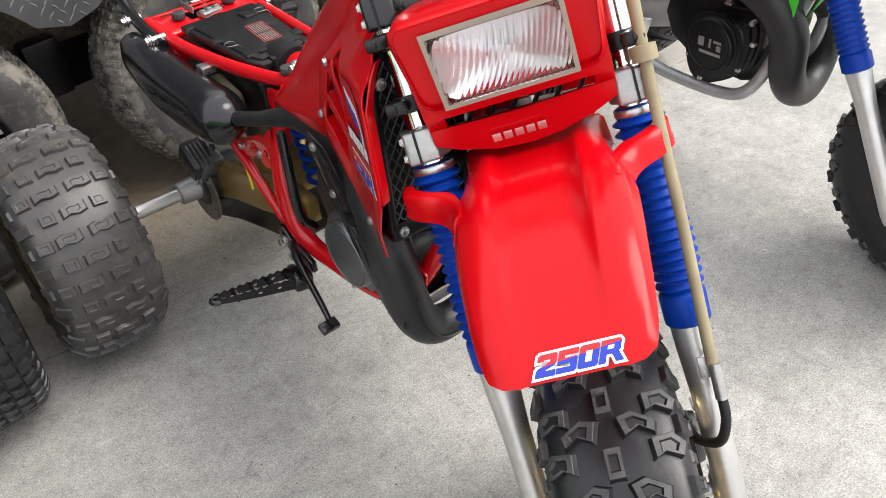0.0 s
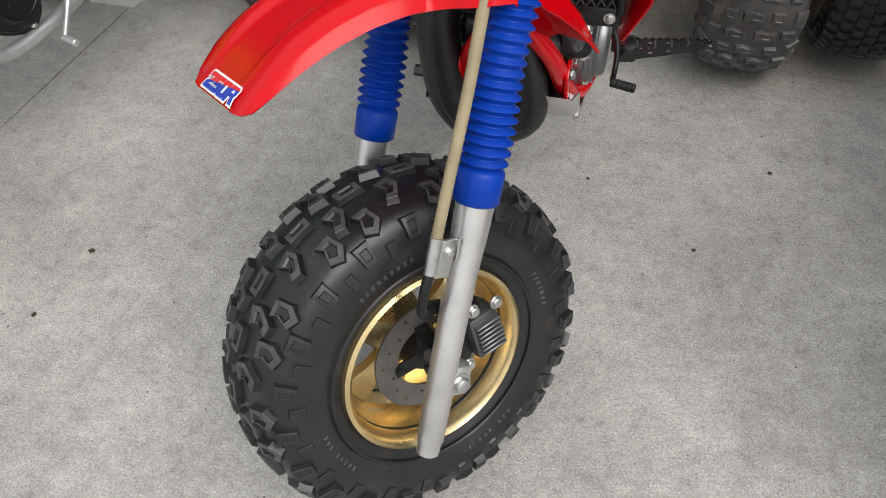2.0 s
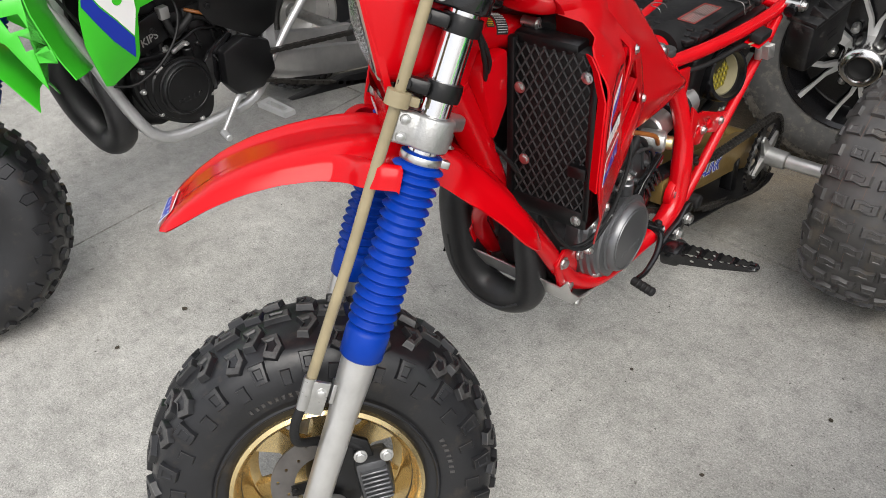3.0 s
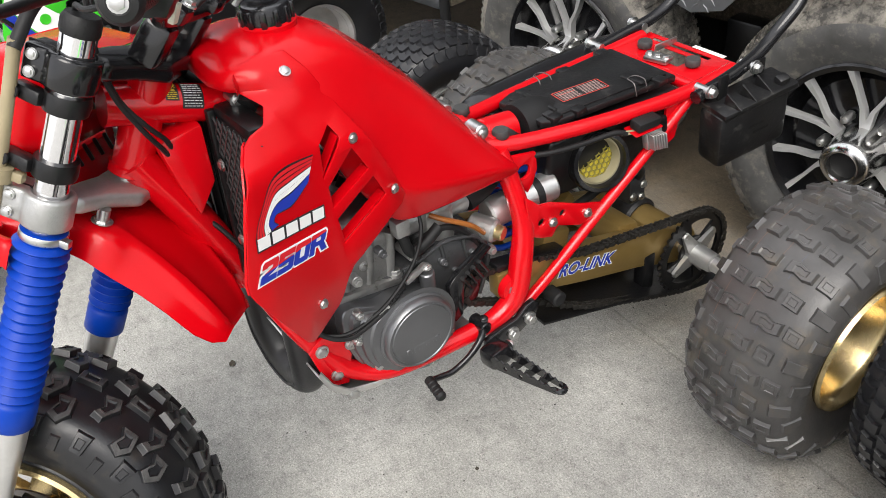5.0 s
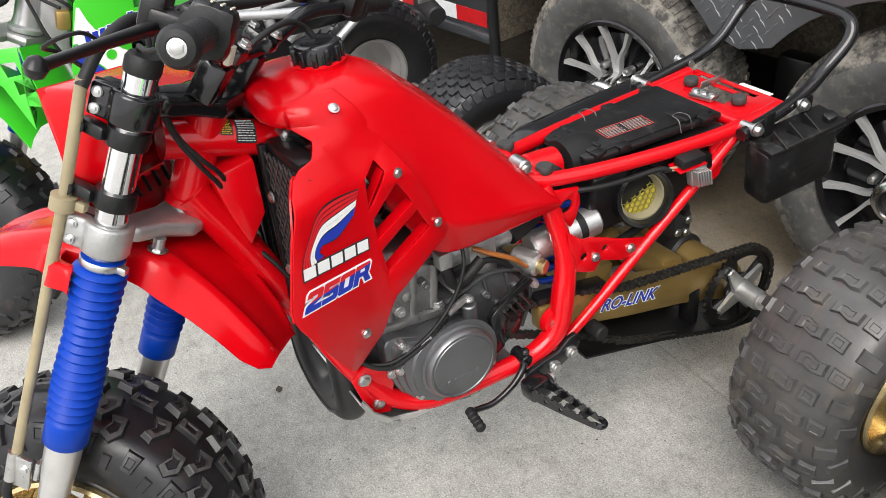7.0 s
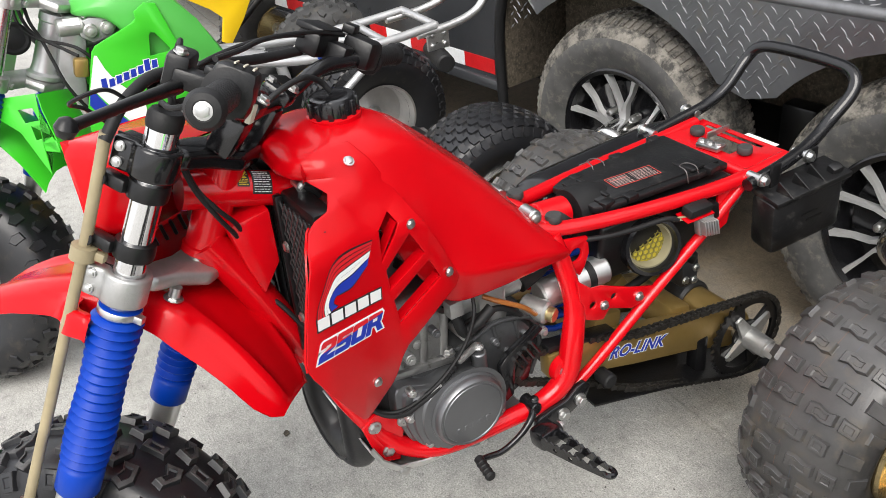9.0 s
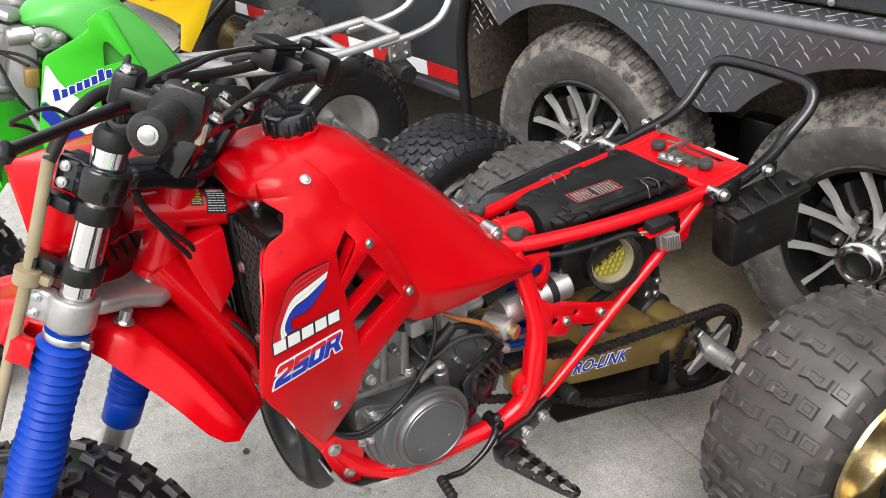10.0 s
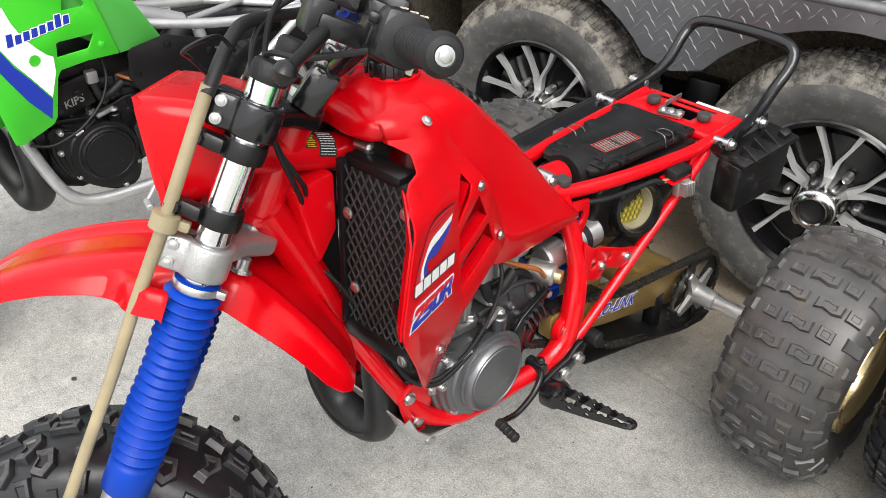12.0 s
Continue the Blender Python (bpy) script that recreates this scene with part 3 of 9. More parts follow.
def build_trailer_wheel(x):
    m = Matrix.Translation((x, 0, 0.345))
    q = m @ pose(0, 0, 0, 0, 0, -90)  # local x points out, to the road side
    R, W, rim = 0.345, 0.102, 0.205
    bm = bmesh.new()
    # rim: local x outward
    turn = q @ pose(0, 0, 0, 0, 90, 0)
    spin(bm, [(0.02, 0.045), (0.16, 0.035), (0.175, 0.02), (0.183, 0.03), (0.192, 0.082), (0.204, 0.088), (0.209, 0.084), (0.206, 0.06), (0.19, -0.09), (0.02, -0.09)], turn, 60)
    wheel = part("trailer_wheel", bm, BLACKGLOSS, trailer, "black alloy wheel with machined split spokes")
    for i in range(6):
        for s in (-1, 1):
            bm = bmesh.new()
            # each spoke forks half way out
            a, b = radians(60 * i), radians(60 * i + 15 * s)
            rr = [(0.058, 0.0), (0.105, 0.35), (0.145, 0.8), (0.193, 1.0)]
            left, right = [], []
            for r, f in rr:
                t = a + (b - a) * f + s * 0.035 * (1 - f)
                wv = float(np.interp(r, (0.058, 0.105, 0.145, 0.193), (0.0085, 0.0047, 0.0042, 0.0068)))
                c, d = V(math.cos(t), math.sin(t), 0), V(-math.sin(t), math.cos(t), 0)
                h = 0.066 if r < 0.06 else (0.072 if r < 0.15 else 0.082)
                left.append((c * r + d * wv, h))
                right.append((c * r - d * wv, h))
            top = [turn @ V(p.x, p.y, h) for p, h in left] + [turn @ V(p.x, p.y, h) for p, h in right[::-1]]
            low = [turn @ V(p.x, p.y, h - 0.02) for p, h in left] + [turn @ V(p.x, p.y, h - 0.02) for p, h in right[::-1]]
            tv, lv = add_ring(bm, top), add_ring(bm, low)
            n = len(rr)
            for k in range(n - 1):
                bm.faces.new((tv[k], tv[k + 1], tv[2 * n - 2 - k], tv[2 * n - 1 - k]))
            bridge(bm, lv, tv)
            part("spoke", bm, TAPERED, wheel, "machined silver spoke face", smooth=25)
    bm = bmesh.new()
    spin(bm, [(0.061, 0.035), (0.060, 0.080), (0.058, 0.112), (0.053, 0.132), (0.046, 0.141), (0.036, 0.144), (0.032, 0.142), (0.0305, 0.122)], turn, 48)
    cap_ob = part("hub_cap", bm, BRUSHED, wheel, "worn chrome hub cap")
    part("cap_plug", spin(bmesh.new(), [(0.0310, 0.128), (0.024, 0.1305), (0.001, 0.131)], turn, 32), SOFT, cap_ob, "black rubber plug")
    for i in range(6):
        t = radians(60 * i + 30)
        bm = spin(bmesh.new(), [(0.0115, 0.045), (0.0115, 0.072), (0.008, 0.08), (0.001, 0.082)], turn @ Matrix.Translation((0.082 * math.cos(t), 0.082 * math.sin(t), 0)), 10)
        part("lug_nut", bm, STEEL, wheel)
    surf = TyreSurface(R, W, rim, 0.992)
    bm = surf.body(bmesh.new(), 96)
    for i in range(92):
        a0 = 2 * math.pi * i / 92
        for s0, poly in ((0.028, [(-0.012, -0.012), (0.014, -0.006), (0.014, 0.012), (-0.012, 0.006)]), (-0.028, [(-0.014, -0.006), (0.012, -0.012), (0.012, 0.006), (-0.014, 0.012)]),
                         (0.062, [(-0.013, -0.013), (0.022, -0.015), (0.022, 0.005), (-0.013, 0.007)]), (-0.062, [(-0.022, -0.015), (0.013, -0.013), (0.013, 0.007), (-0.022, 0.005)]), (0, [(-0.009, -0.016), (0.009, -0.016), (0.009, 0.012), (-0.009, 0.012)])):
            base = add_ring(bm, [surf.at(s0 + px, a0 + py * 0.64 / R, -0.001) for px, py in poly])
            top = add_ring(bm, [surf.at(s0 + px * 0.93, a0 + py * 0.58 / R, 0.005) for px, py in poly])
            bridge(bm, base, top)
            cap(bm, top)
    bm.transform(q)
    tyre = part("tyre", bm, ROADRUBBER, wheel, "road tyre with clay smeared over its tread", smooth=35)
    tyre["kind"] = "stuff"
    tyre.data.materials.append(CLAY)
    for f in tyre.data.polygons:
        if math.hypot(f.center.x - x, f.center.z - 0.345) > 0.296:
            f.material_index = 1


build_trailer()
build_trailer_wheel(0.0)
build_trailer_wheel(0.827)


# ---- the red three-wheeler: x to its left side, y to its rear ----
RED_M = Matrix.Translation((0.016, 1.45, 0)) @ pose(0, 0, 0, 0, 0, 2.9) @ Matrix.Translation((0, -1.45, 0))
red = thing("three_wheeler", RED_M, "red three-wheeled off-road motorcycle with its seat taken off, bars turned", "three-wheeler")
# the steered front end: x to its left, y to its rear, z up along the fork
ST = RED_M.inverted() @ oriented((0.0175, 0.266, 0.514), (0.7777, -0.5766, 0.2506), (0.6265, 0.6778, -0.3848), (0.0520, 0.4562, 0.8884))


def steer(name, bm, material, label="", parent=None, smooth=40):
    bm.transform(ST)
    return part(name, bm, material, parent or red, label, smooth)


def W(x, y, z):
    """A place of the yard in the machine's own axes."""
    return RED_M.inverted() @ V(x, y, z)


def stuff(ob):
    ob["kind"] = "stuff"
    return ob


def flipped(bm):
    """The same for the other side."""
    out = bm.copy()
    out.transform(Matrix.Diagonal((-1, 1, 1, 1)))
    bmesh.ops.reverse_faces(out, faces=out.faces[:])
    return out


def build_front_wheel():
    c = Matrix.Translation((0, 0.027, -0.270))
    turn = c @ pose(0, 0, 0, 0, 90, 0)
    bm = bmesh.new()
    lip = 0.082
    spin(bm, [(0.134, lip - 0.006), (0.142, lip + 0.003), (0.148, lip), (0.149, lip - 0.008), (0.141, lip - 0.02), (0.137, lip - 0.05), (0.128, 0.02), (0.128, -0.02), (0.137, -0.05), (0.141, -lip + 0.02), (0.149, -lip + 0.008), (0.148, -lip),
              (0.142, -lip - 0.003), (0.134, -lip + 0.006), (0.131, -0.05), (0.122, -0.022), (0.122, 0.022), (0.131, 0.05)], turn, 72, closed=True)
    # stamped centre: a ring with arms
    spin(bm, [(0.124, -0.006), (0.110, -0.012), (0.108, -0.008), (0.123, -0.001)], turn, 60, closed=True)
    rim, arms = bm, []
    for i in range(6):
        a = radians(60 * i + 18)
        pts = [(0.03, -0.034, 0.0), (0.03, 0.034, 0.0), (0.075, 0.020, -0.012), (0.115, 0.034, -0.010), (0.121, 0.0, -0.010), (0.115, -0.034, -0.010), (0.075, -0.020, -0.012)]
        rot = turn @ pose(0, 0, 0, 0, 0, math.degrees(a))
        arms.append(bmesh.new())
        bm = arms[-1]
        low = add_ring(bm, [rot @ V(*p) for p in pts])
        top = add_ring(bm, [rot @ V(p[0], p[1] * 0.8, p[2] + 0.012) for p in pts])
        bridge(bm, low, top)
        cap(bm, top)
        cap(bm, low, True)
    wheel = steer("front_wheel", rim, GOLD, "gold anodised front wheel")
    for bm in arms:
        steer("wheel_arm", bm, GOLD, "", wheel)
    bm = spin(bmesh.new(), [(0.012, -0.085), (0.028, -0.08), (0.034, -0.05), (0.036, 0.0), (0.034, 0.03), (0.028, 0.055), (0.012, 0.06)], turn, 28)
    steer("hub", bm, BLACK, "black wheel hub", wheel)
    bm = bmesh.new()
    ring = [(0.088 * math.cos(2 * math.pi * i / 72), 0.088 * math.sin(2 * math.pi * i / 72)) for i in range(72)]
    holes = [[(0.052 * math.cos(-2 * math.pi * i / 40), 0.052 * math.sin(-2 * math.pi * i / 40)) for i in range(40)]]
    for i in range(18):
        a, r = radians(20 * i), 0.063 + 0.007 * (i % 3)
        holes.append([(r * math.cos(a) + 0.0028 * math.cos(-k * math.pi / 4), r * math.sin(a) + 0.0028 * math.sin(-k * math.pi / 4)) for k in range(8)])
    plate(bm, ring, 0.0035, turn @ Matrix.Translation((0, 0, 0.055)), holes)
    steer("brake_disc", bm, DISC, "drilled steel brake disc", wheel, 25)
    bm = bmesh.new()
    for i in range(4):
        a = radians(90 * i + 25)
        rot = turn @ pose(0, 0, 0.055, 0, 0, math.degrees(a))
        plate(bm, [(0.02, -0.012), (0.056, -0.010), (0.058, 0.010), (0.02, 0.012)], 0.004, rot)
        bolt(bm, rot @ V(0.051, 0, 0.004), turn.to_3x3() @ V(0, 0, 1), 0.005, 0.004)
    steer("disc_carrier", bm, BLACK, "", wheel)
    R, W = 0.267, 0.091
    surf = TyreSurface(R, W, 0.143)
    tyre = surf.body(bmesh.new(), 90)
    spin(tyre, [(0.165, W * 0.955), (0.167, W * 0.985), (0.169, W * 0.985), (0.171, W * 0.96)], pose(0, 0, 0, 0, 90, 0), 72, closed=True)
    tyre.transform(c)
    tyre = steer("tyre", tyre, RUBBER, "black knobbly front tyre", wheel)
    bm = bmesh.new()
    n = 21
    chevron = [(-0.020, -0.012), (-0.004, -0.017), (0.020, -0.004), (0.017, 0.010), (0.002, 0.001), (-0.014, 0.010)]
    bent = [(-0.016, -0.010), (0.006, -0.015), (0.018, -0.003), (0.012, 0.013), (-0.004, 0.006), (-0.015, 0.012)]
    chevron, bent = ([(x * 1.18, y * 1.18) for x, y in p] for p in (chevron, bent))
    rect = [(-0.0098, -0.0195), (0.0098, -0.0195), (0.0098, 0.0195), (-0.0098, 0.0195)]
    lug = [(-0.013, -0.013), (0.015, -0.011), (0.015, 0.011), (-0.013, 0.013)]
    for i in range(n):
        a = 2 * math.pi * i / n
        b = a + math.pi / n
        e = a + (0.13 if i % 2 else -0.13) * 2 * math.pi / n
        surf.knob(bm, rect, 0.0, a, 0.0095, dip=0.003)
        surf.knob(bm, [(x, y) for x, y in chevron], 0.034, b, 0.0095, dip=0.003)
        surf.knob(bm, [(-x, y) for x, y in chevron][::-1], -0.034, b, 0.0095, dip=0.003)
        surf.knob(bm, bent, 0.064, e, 0.0095, dip=0.003)
        surf.knob(bm, [(-x, y) for x, y in bent][::-1], -0.064, e, 0.0095, dip=0.003)
        surf.knob(bm, lug, 0.094, b, 0.009, dip=0.002)
        surf.knob(bm, [(-x, y) for x, y in lug][::-1], -0.094, b, 0.009, dip=0.002)
        small = [(-0.011, -0.008), (0.011, -0.008), (0.011, 0.008), (-0.011, 0.008)]
        surf.knob(bm, small, 0.112, a, 0.0035)
        surf.knob(bm, [(-x, y) for x, y in small][::-1], -0.112, a, 0.0035)
    bm.transform(c)
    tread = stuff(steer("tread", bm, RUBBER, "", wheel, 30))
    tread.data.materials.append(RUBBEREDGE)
    # raised sidewall lettering that cannot be read
    bm = bmesh.new()
    rng = random.Random(2)
    for a0 in (0.3, 2.0, 3.6, 5.2):
        for k in range(9):
            a = a0 + k * 0.055
            surf_p = [(-0.0035, -0.004), (0.0035, -0.004), (0.0035, 0.004), (-0.0035, 0.004)]
            if rng.random() < 0.85:
                surf.knob(bm, [(x, y * rng.uniform(0.5, 1)) for x, y in surf_p], 0.142, a, 0.0008)
    bm.transform(c)
    stuff(steer("sidewall_lettering", bm, RUBBERGREY, "", wheel, 30))


def build_fork_leg(s, legs="blue"):
    x = 0.132 * s
    bm = bmesh.new()
    prof = [(0.012, -0.386), (0.0165, -0.384), (0.0175, -0.366), (0.0195, -0.362), (0.0200, -0.20), (0.0210, -0.10), (0.0245, -0.035), (0.0255, 0.004), (0.02, 0.006)]
    spin(bm, prof, Matrix.Translation((x, 0, 0)), 28)
    # axle lug behind the leg
    block(bm, (0.032, 0.055, 0.052), Matrix.Translation((x - 0.008 * s, 0.022, -0.270)), 0.012)
    slider = steer("fork_slider", bm, ALU, "brushed aluminium fork slider")
    bm = bmesh.new()
    prof = [(0.027, -0.002), (0.0300, 0.001), (0.0305, 0.038), (0.029, 0.042)]
    folds, z0, z1 = 17, 0.045, 0.278
    for i in range(folds):
        a, d = z0 + (z1 - z0) * i / folds, (z1 - z0) / folds
        k = 1 + 0.05 * math.sin(i * 0.5)
        prof += [(0.0246, a), (0.0252, a + d * 0.15), (0.0306 * k, a + d * 0.42), (0.0318 * k, a + d * 0.52), (0.0306 * k, a + d * 0.64), (0.0252, a + d * 0.92)]
    prof += [(0.026, z1), (0.0265, 0.290), (0.0225, 0.292)]
    spin(bm, prof, Matrix.Translation((x, 0, 0)), 36)
    steer("fork_boot", bm, BLUE, "ribbed blue rubber fork boot", smooth=50)
    bm = rod(bmesh.new(), (x, 0, 0.285), (x, 0, 0.535), 0.0195, n=28, bevel=0.002)
    steer("fork_tube", bm, CHROME, "chromed fork tube")
    bm = spin(bmesh.new(), [(0.0205, 0.530), (0.0215, 0.534), (0.0215, 0.546), (0.018, 0.552), (0.006, 0.553)], Matrix.Translation((x, 0, 0)), 28)
    steer("fork_cap", bm, SOFT, "black rubber fork cap")
    bm = bmesh.new()
    spin(bm, [(0.0268, 0.280), (0.0276, 0.281), (0.0276, 0.289), (0.0268, 0.290)], Matrix.Translation((x, 0, 0)), 28)
    block(bm, (0.012, 0.014, 0.010), Matrix.Translation((x + 0.006, 0.029, 0.285)), 0.002)
    steer("boot_clip", bm, STEEL, "steel boot clamp")
    # black plastic straps that hold the cables and the lamp shell
    for z in (0.372, 0.452):
        bm = bmesh.new()
        spin(bm, [(0.0200, z - 0.011), (0.0245, z - 0.011), (0.0255, z - 0.006), (0.0255, z + 0.006), (0.0245, z + 0.011), (0.0200, z + 0.011)], Matrix.Translation((x, 0, 0)), 26)
        block(bm, (0.020, 0.040, 0.018), Matrix.Translation((x + 0.012 * s, -0.036, z)) @ pose(0, 0, 0, 0, 0, -14 * s), 0.005)
        rod(bm, (x + 0.012 * s, -0.050, z), (x + 0.026 * s, -0.050, z), 0.0085, n=14, bevel=0.001)
        steer("cable_strap", bm, BLACK, "black plastic strap round the fork tube")


def clamp_ring(bm, x, s, z, h, r, lug):
    """A split clamp round a fork tube with a square lug in front."""
    a0 = math.acos(lug / r)
    ring = [(x + r * math.cos(t), r * math.sin(t)) for t in np.linspace(-math.pi / 2 + (math.pi / 2 - a0), 1.5 * math.pi - (math.pi / 2 - a0), 26)]
    ring += [(x - lug, -0.047), (x + lug, -0.047)]
    hole = [(x + 0.0196 * math.cos(-t), 0.0196 * math.sin(-t)) for t in np.linspace(0, 2 * math.pi, 24, endpoint=False)]
    return plate(bm, ring, h, Matrix.Translation((0, 0, z)), [hole], 0.004)


def build_fork_yokes():
    for name, z, h, thick, half, material, label in (("lower_fork_yoke", 0.306, 0.042, 0.022, 0.058, CAST, "cast aluminium lower fork yoke"), ("upper_fork_yoke", 0.476, 0.040, 0.028, 0.050, BLACKGLOSS, "black enamelled upper fork yoke with bar clamps")):
        edge = [(-0.118, -0.014), (-0.104, 0.026), (-0.062, 0.042), (-0.030, 0.070), (0.030, 0.070), (0.062, 0.042), (0.104, 0.026), (0.118, -0.014), (half, -0.004), (0.025, 0.004), (-0.025, 0.004), (-half, -0.004)]
        yoke = steer(name, plate(bmesh.new(), edge, thick, Matrix.Translation((0, 0, z)), bevel=0.007), material, label, smooth=50)
        for s in (1, -1):
            x = 0.132 * s
            clamp = steer("fork_clamp", clamp_ring(bmesh.new(), x, s, z - 0.008, h, 0.0295, 0.020), material, "", yoke, 50)
            part("clamp_gap", block(bmesh.new(), (0.003, 0.030, h + 0.001), ST @ Matrix.Translation((x + 0.004 * s, -0.034, z - 0.008 + h / 2)), 0), SOFT, clamp)
            for k in (0.010, h - 0.010):
                bm = rod(bmesh.new(), (x + 0.0195 * s, -0.036, z - 0.008 + k), (x + 0.0225 * s, -0.036, z - 0.008 + k), 0.0068, n=14, bevel=0.001)
                bolt(bm, (x + 0.0220 * s, -0.036, z - 0.008 + k), (s, 0, 0), 0.0046, 0.004)
                steer("clamp_bolt", bm, STEEL, "", clamp)
        if name[0] == "u":
            for s in (1, -1):
                steer("bar_pedestal", block(bmesh.new(), (0.034, 0.036, 0.055), Matrix.Translation((0.055 * s, 0.050, 0.528)) @ pose(0, 0, 0, -14), 0.007), material, "", yoke)
                cap_ob = steer("bar_clamp", block(bmesh.new(), (0.034, 0.044, 0.020), Matrix.Translation((0.055 * s, 0.062, 0.572)) @ pose(0, 0, 0, -14), 0.006), material, "", yoke)
                for dy in (-0.016, 0.016):
                    part("clamp_bolt", bolt(bmesh.new(), ST @ V(0.055 * s, 0.064 + dy, 0.582), ST.to_3x3() @ V(0, 0.2, 1), 0.0065, 0.008), STEEL, cap_ob)
    bm = rod(bmesh.new(), (0, 0.036, 0.300), (0, 0.036, 0.515), 0.016, n=20)
    steer("steering_stem", bm, STEEL)


def build_front_fender():
    # along the fender: y, middle height, then half width and height of the ridge's two shoulders, the crease and the lower rim
    table = [(-0.2915, 0.086, 0.020, 0.086, 0.034, 0.086, 0.050, 0.086, 0.055, 0.085), (-0.2895, 0.092, 0.030, 0.092, 0.046, 0.092, 0.068, 0.090, 0.073, 0.087), (-0.281, 0.108, 0.036, 0.108, 0.052, 0.110, 0.080, 0.105, 0.087, 0.094),
             (-0.262, 0.136, 0.040, 0.136, 0.055, 0.141, 0.087, 0.133, 0.094, 0.114), (-0.235, 0.168, 0.042, 0.168, 0.057, 0.176, 0.092, 0.164, 0.099, 0.142), (-0.200, 0.197, 0.043, 0.197, 0.058, 0.207, 0.095, 0.194, 0.103, 0.171), (-0.160, 0.223, 0.043, 0.223, 0.058, 0.234, 0.098, 0.219, 0.107, 0.196),
             (-0.120, 0.244, 0.043, 0.244, 0.058, 0.256, 0.099, 0.237, 0.109, 0.213), (-0.090, 0.257, 0.042, 0.257, 0.057, 0.270, 0.098, 0.247, 0.108, 0.222), (-0.062, 0.267, 0.042, 0.267, 0.057, 0.280, 0.091, 0.257, 0.098, 0.234), (-0.030, 0.277, 0.042, 0.277, 0.058, 0.287, 0.086, 0.268, 0.092, 0.240),
             (0.005, 0.285, 0.044, 0.285, 0.062, 0.292, 0.086, 0.280, 0.092, 0.246), (0.040, 0.288, 0.048, 0.288, 0.066, 0.292, 0.092, 0.286, 0.098, 0.247), (0.064, 0.284, 0.050, 0.284, 0.066, 0.288, 0.088, 0.281, 0.098, 0.240), (0.086, 0.274, 0.046, 0.274, 0.062, 0.279, 0.080, 0.258, 0.094, 0.232),
             (0.112, 0.261, 0.042, 0.261, 0.056, 0.267, 0.073, 0.246, 0.091, 0.225), (0.150, 0.242, 0.038, 0.242, 0.050, 0.248, 0.067, 0.228, 0.087, 0.211), (0.190, 0.219, 0.034, 0.219, 0.044, 0.224, 0.062, 0.204, 0.080, 0.190), (0.214, 0.201, 0.028, 0.201, 0.038, 0.204, 0.054, 0.191, 0.069, 0.181), (0.227, 0.188, 0.020, 0.188, 0.028, 0.188, 0.042, 0.184, 0.052, 0.178)]
    rows = []
    for r in np.array([[float(np.interp(u, range(len(table)), [t[k] for t in table])) for k in range(10)] for u in np.linspace(0, len(table) - 1, 3 * len(table))]):
        y, zc, x1, z1, x2, z2, x3, z3, x4, z4 = (float(v) for v in r)
        fold = min(1.0, max(0.0, (z3 - z4) / 0.02))
        half = [(0, zc), (x1 * 0.6, zc), (x1, z1), ((x1 + x2) / 2, (z1 + z2) / 2 + 0.0012 * fold), (x2, z2), (x2 + (x3 - x2) * 0.5, z2 + (z3 - z2) * (0.5 - 0.12 * fold)), (x3 - 0.003, z3 + 0.0022 * fold), (x3 + 0.002 * fold, z3 - 0.004 * fold), (x4, z4)]
        mid = float(np.interp(y, (-0.29, 0.22), (-0.007, 0.004)))
        rows.append([(mid - x, y, z) for x, z in half[:0:-1]] + [(mid + x, y, z) for x, z in half])
    fender = steer("front_fender", sheet(bmesh.new(), rows, 0.003), RED, "glossy red plastic front fender with side ears", smooth=62)
    for s in (1, -1):
        # the ear that flares out round the fork leg, with its deep outer wall
        inner = smooth_path([V(0.090, -0.128, 0.241), V(0.092, -0.092, 0.252), V(0.106, -0.066, 0.259), V(0.128, -0.058, 0.264), V(0.147, -0.046, 0.269), V(0.153, -0.026, 0.272)], 5)
        crest = smooth_path([V(0.0965, -0.128, 0.2355), V(0.099, -0.100, 0.245), V(0.116, -0.082, 0.252), V(0.142, -0.070, 0.261), V(0.162, -0.052, 0.269), V(0.167, -0.026, 0.273)], 5)
        rim = smooth_path([V(0.1075, -0.134, 0.208), V(0.111, -0.100, 0.218), V(0.126, -0.079, 0.226), V(0.150, -0.066, 0.232), V(0.168, -0.049, 0.239), V(0.172, -0.024, 0.244)], 5)
        rows = []
        for a, b, c in zip(inner, crest, rim):
            over = b.lerp(c, 0.12) + V(0.002, 0, 0)
            rows.append([(p.x * s - 0.006, p.y, p.z) for p in (a, a.lerp(b, 0.8) + V(0, 0, 0.002), over, b.lerp(c, 0.6), c)])
        a, b, c = inner[-1], crest[-1], rim[-1]
        rows.append([(p.x * s - 0.006, p.y + 0.004, p.z - 0.003) for p in (a, a.lerp(b, 0.8), b.lerp(c, 0.12), b.lerp(c, 0.6), c)])
        steer("fender_ear", sheet(bmesh.new(), rows, 0.0035), RED, "", fender, 62)
        bm = bolt(bmesh.new(), (0.070 * s, 0.040, 0.292), (0, 0, 1), 0.010, 0.004)
        rod(bm, (0.070 * s, 0.040, 0.290), (0.070 * s, 0.040, 0.310), 0.008, n=12)
        steer("fender_mount", bm, STEEL, "", fender)
    # the two-tone model lettering on the nose
    m = ST @ Matrix.Translation((0.002, -0.2868, 0.1020)) @ pose(0, 0, 0, 60, 0, 0)
    block_letters("250R", 0.022, 0.086, fender, m, 0.40)


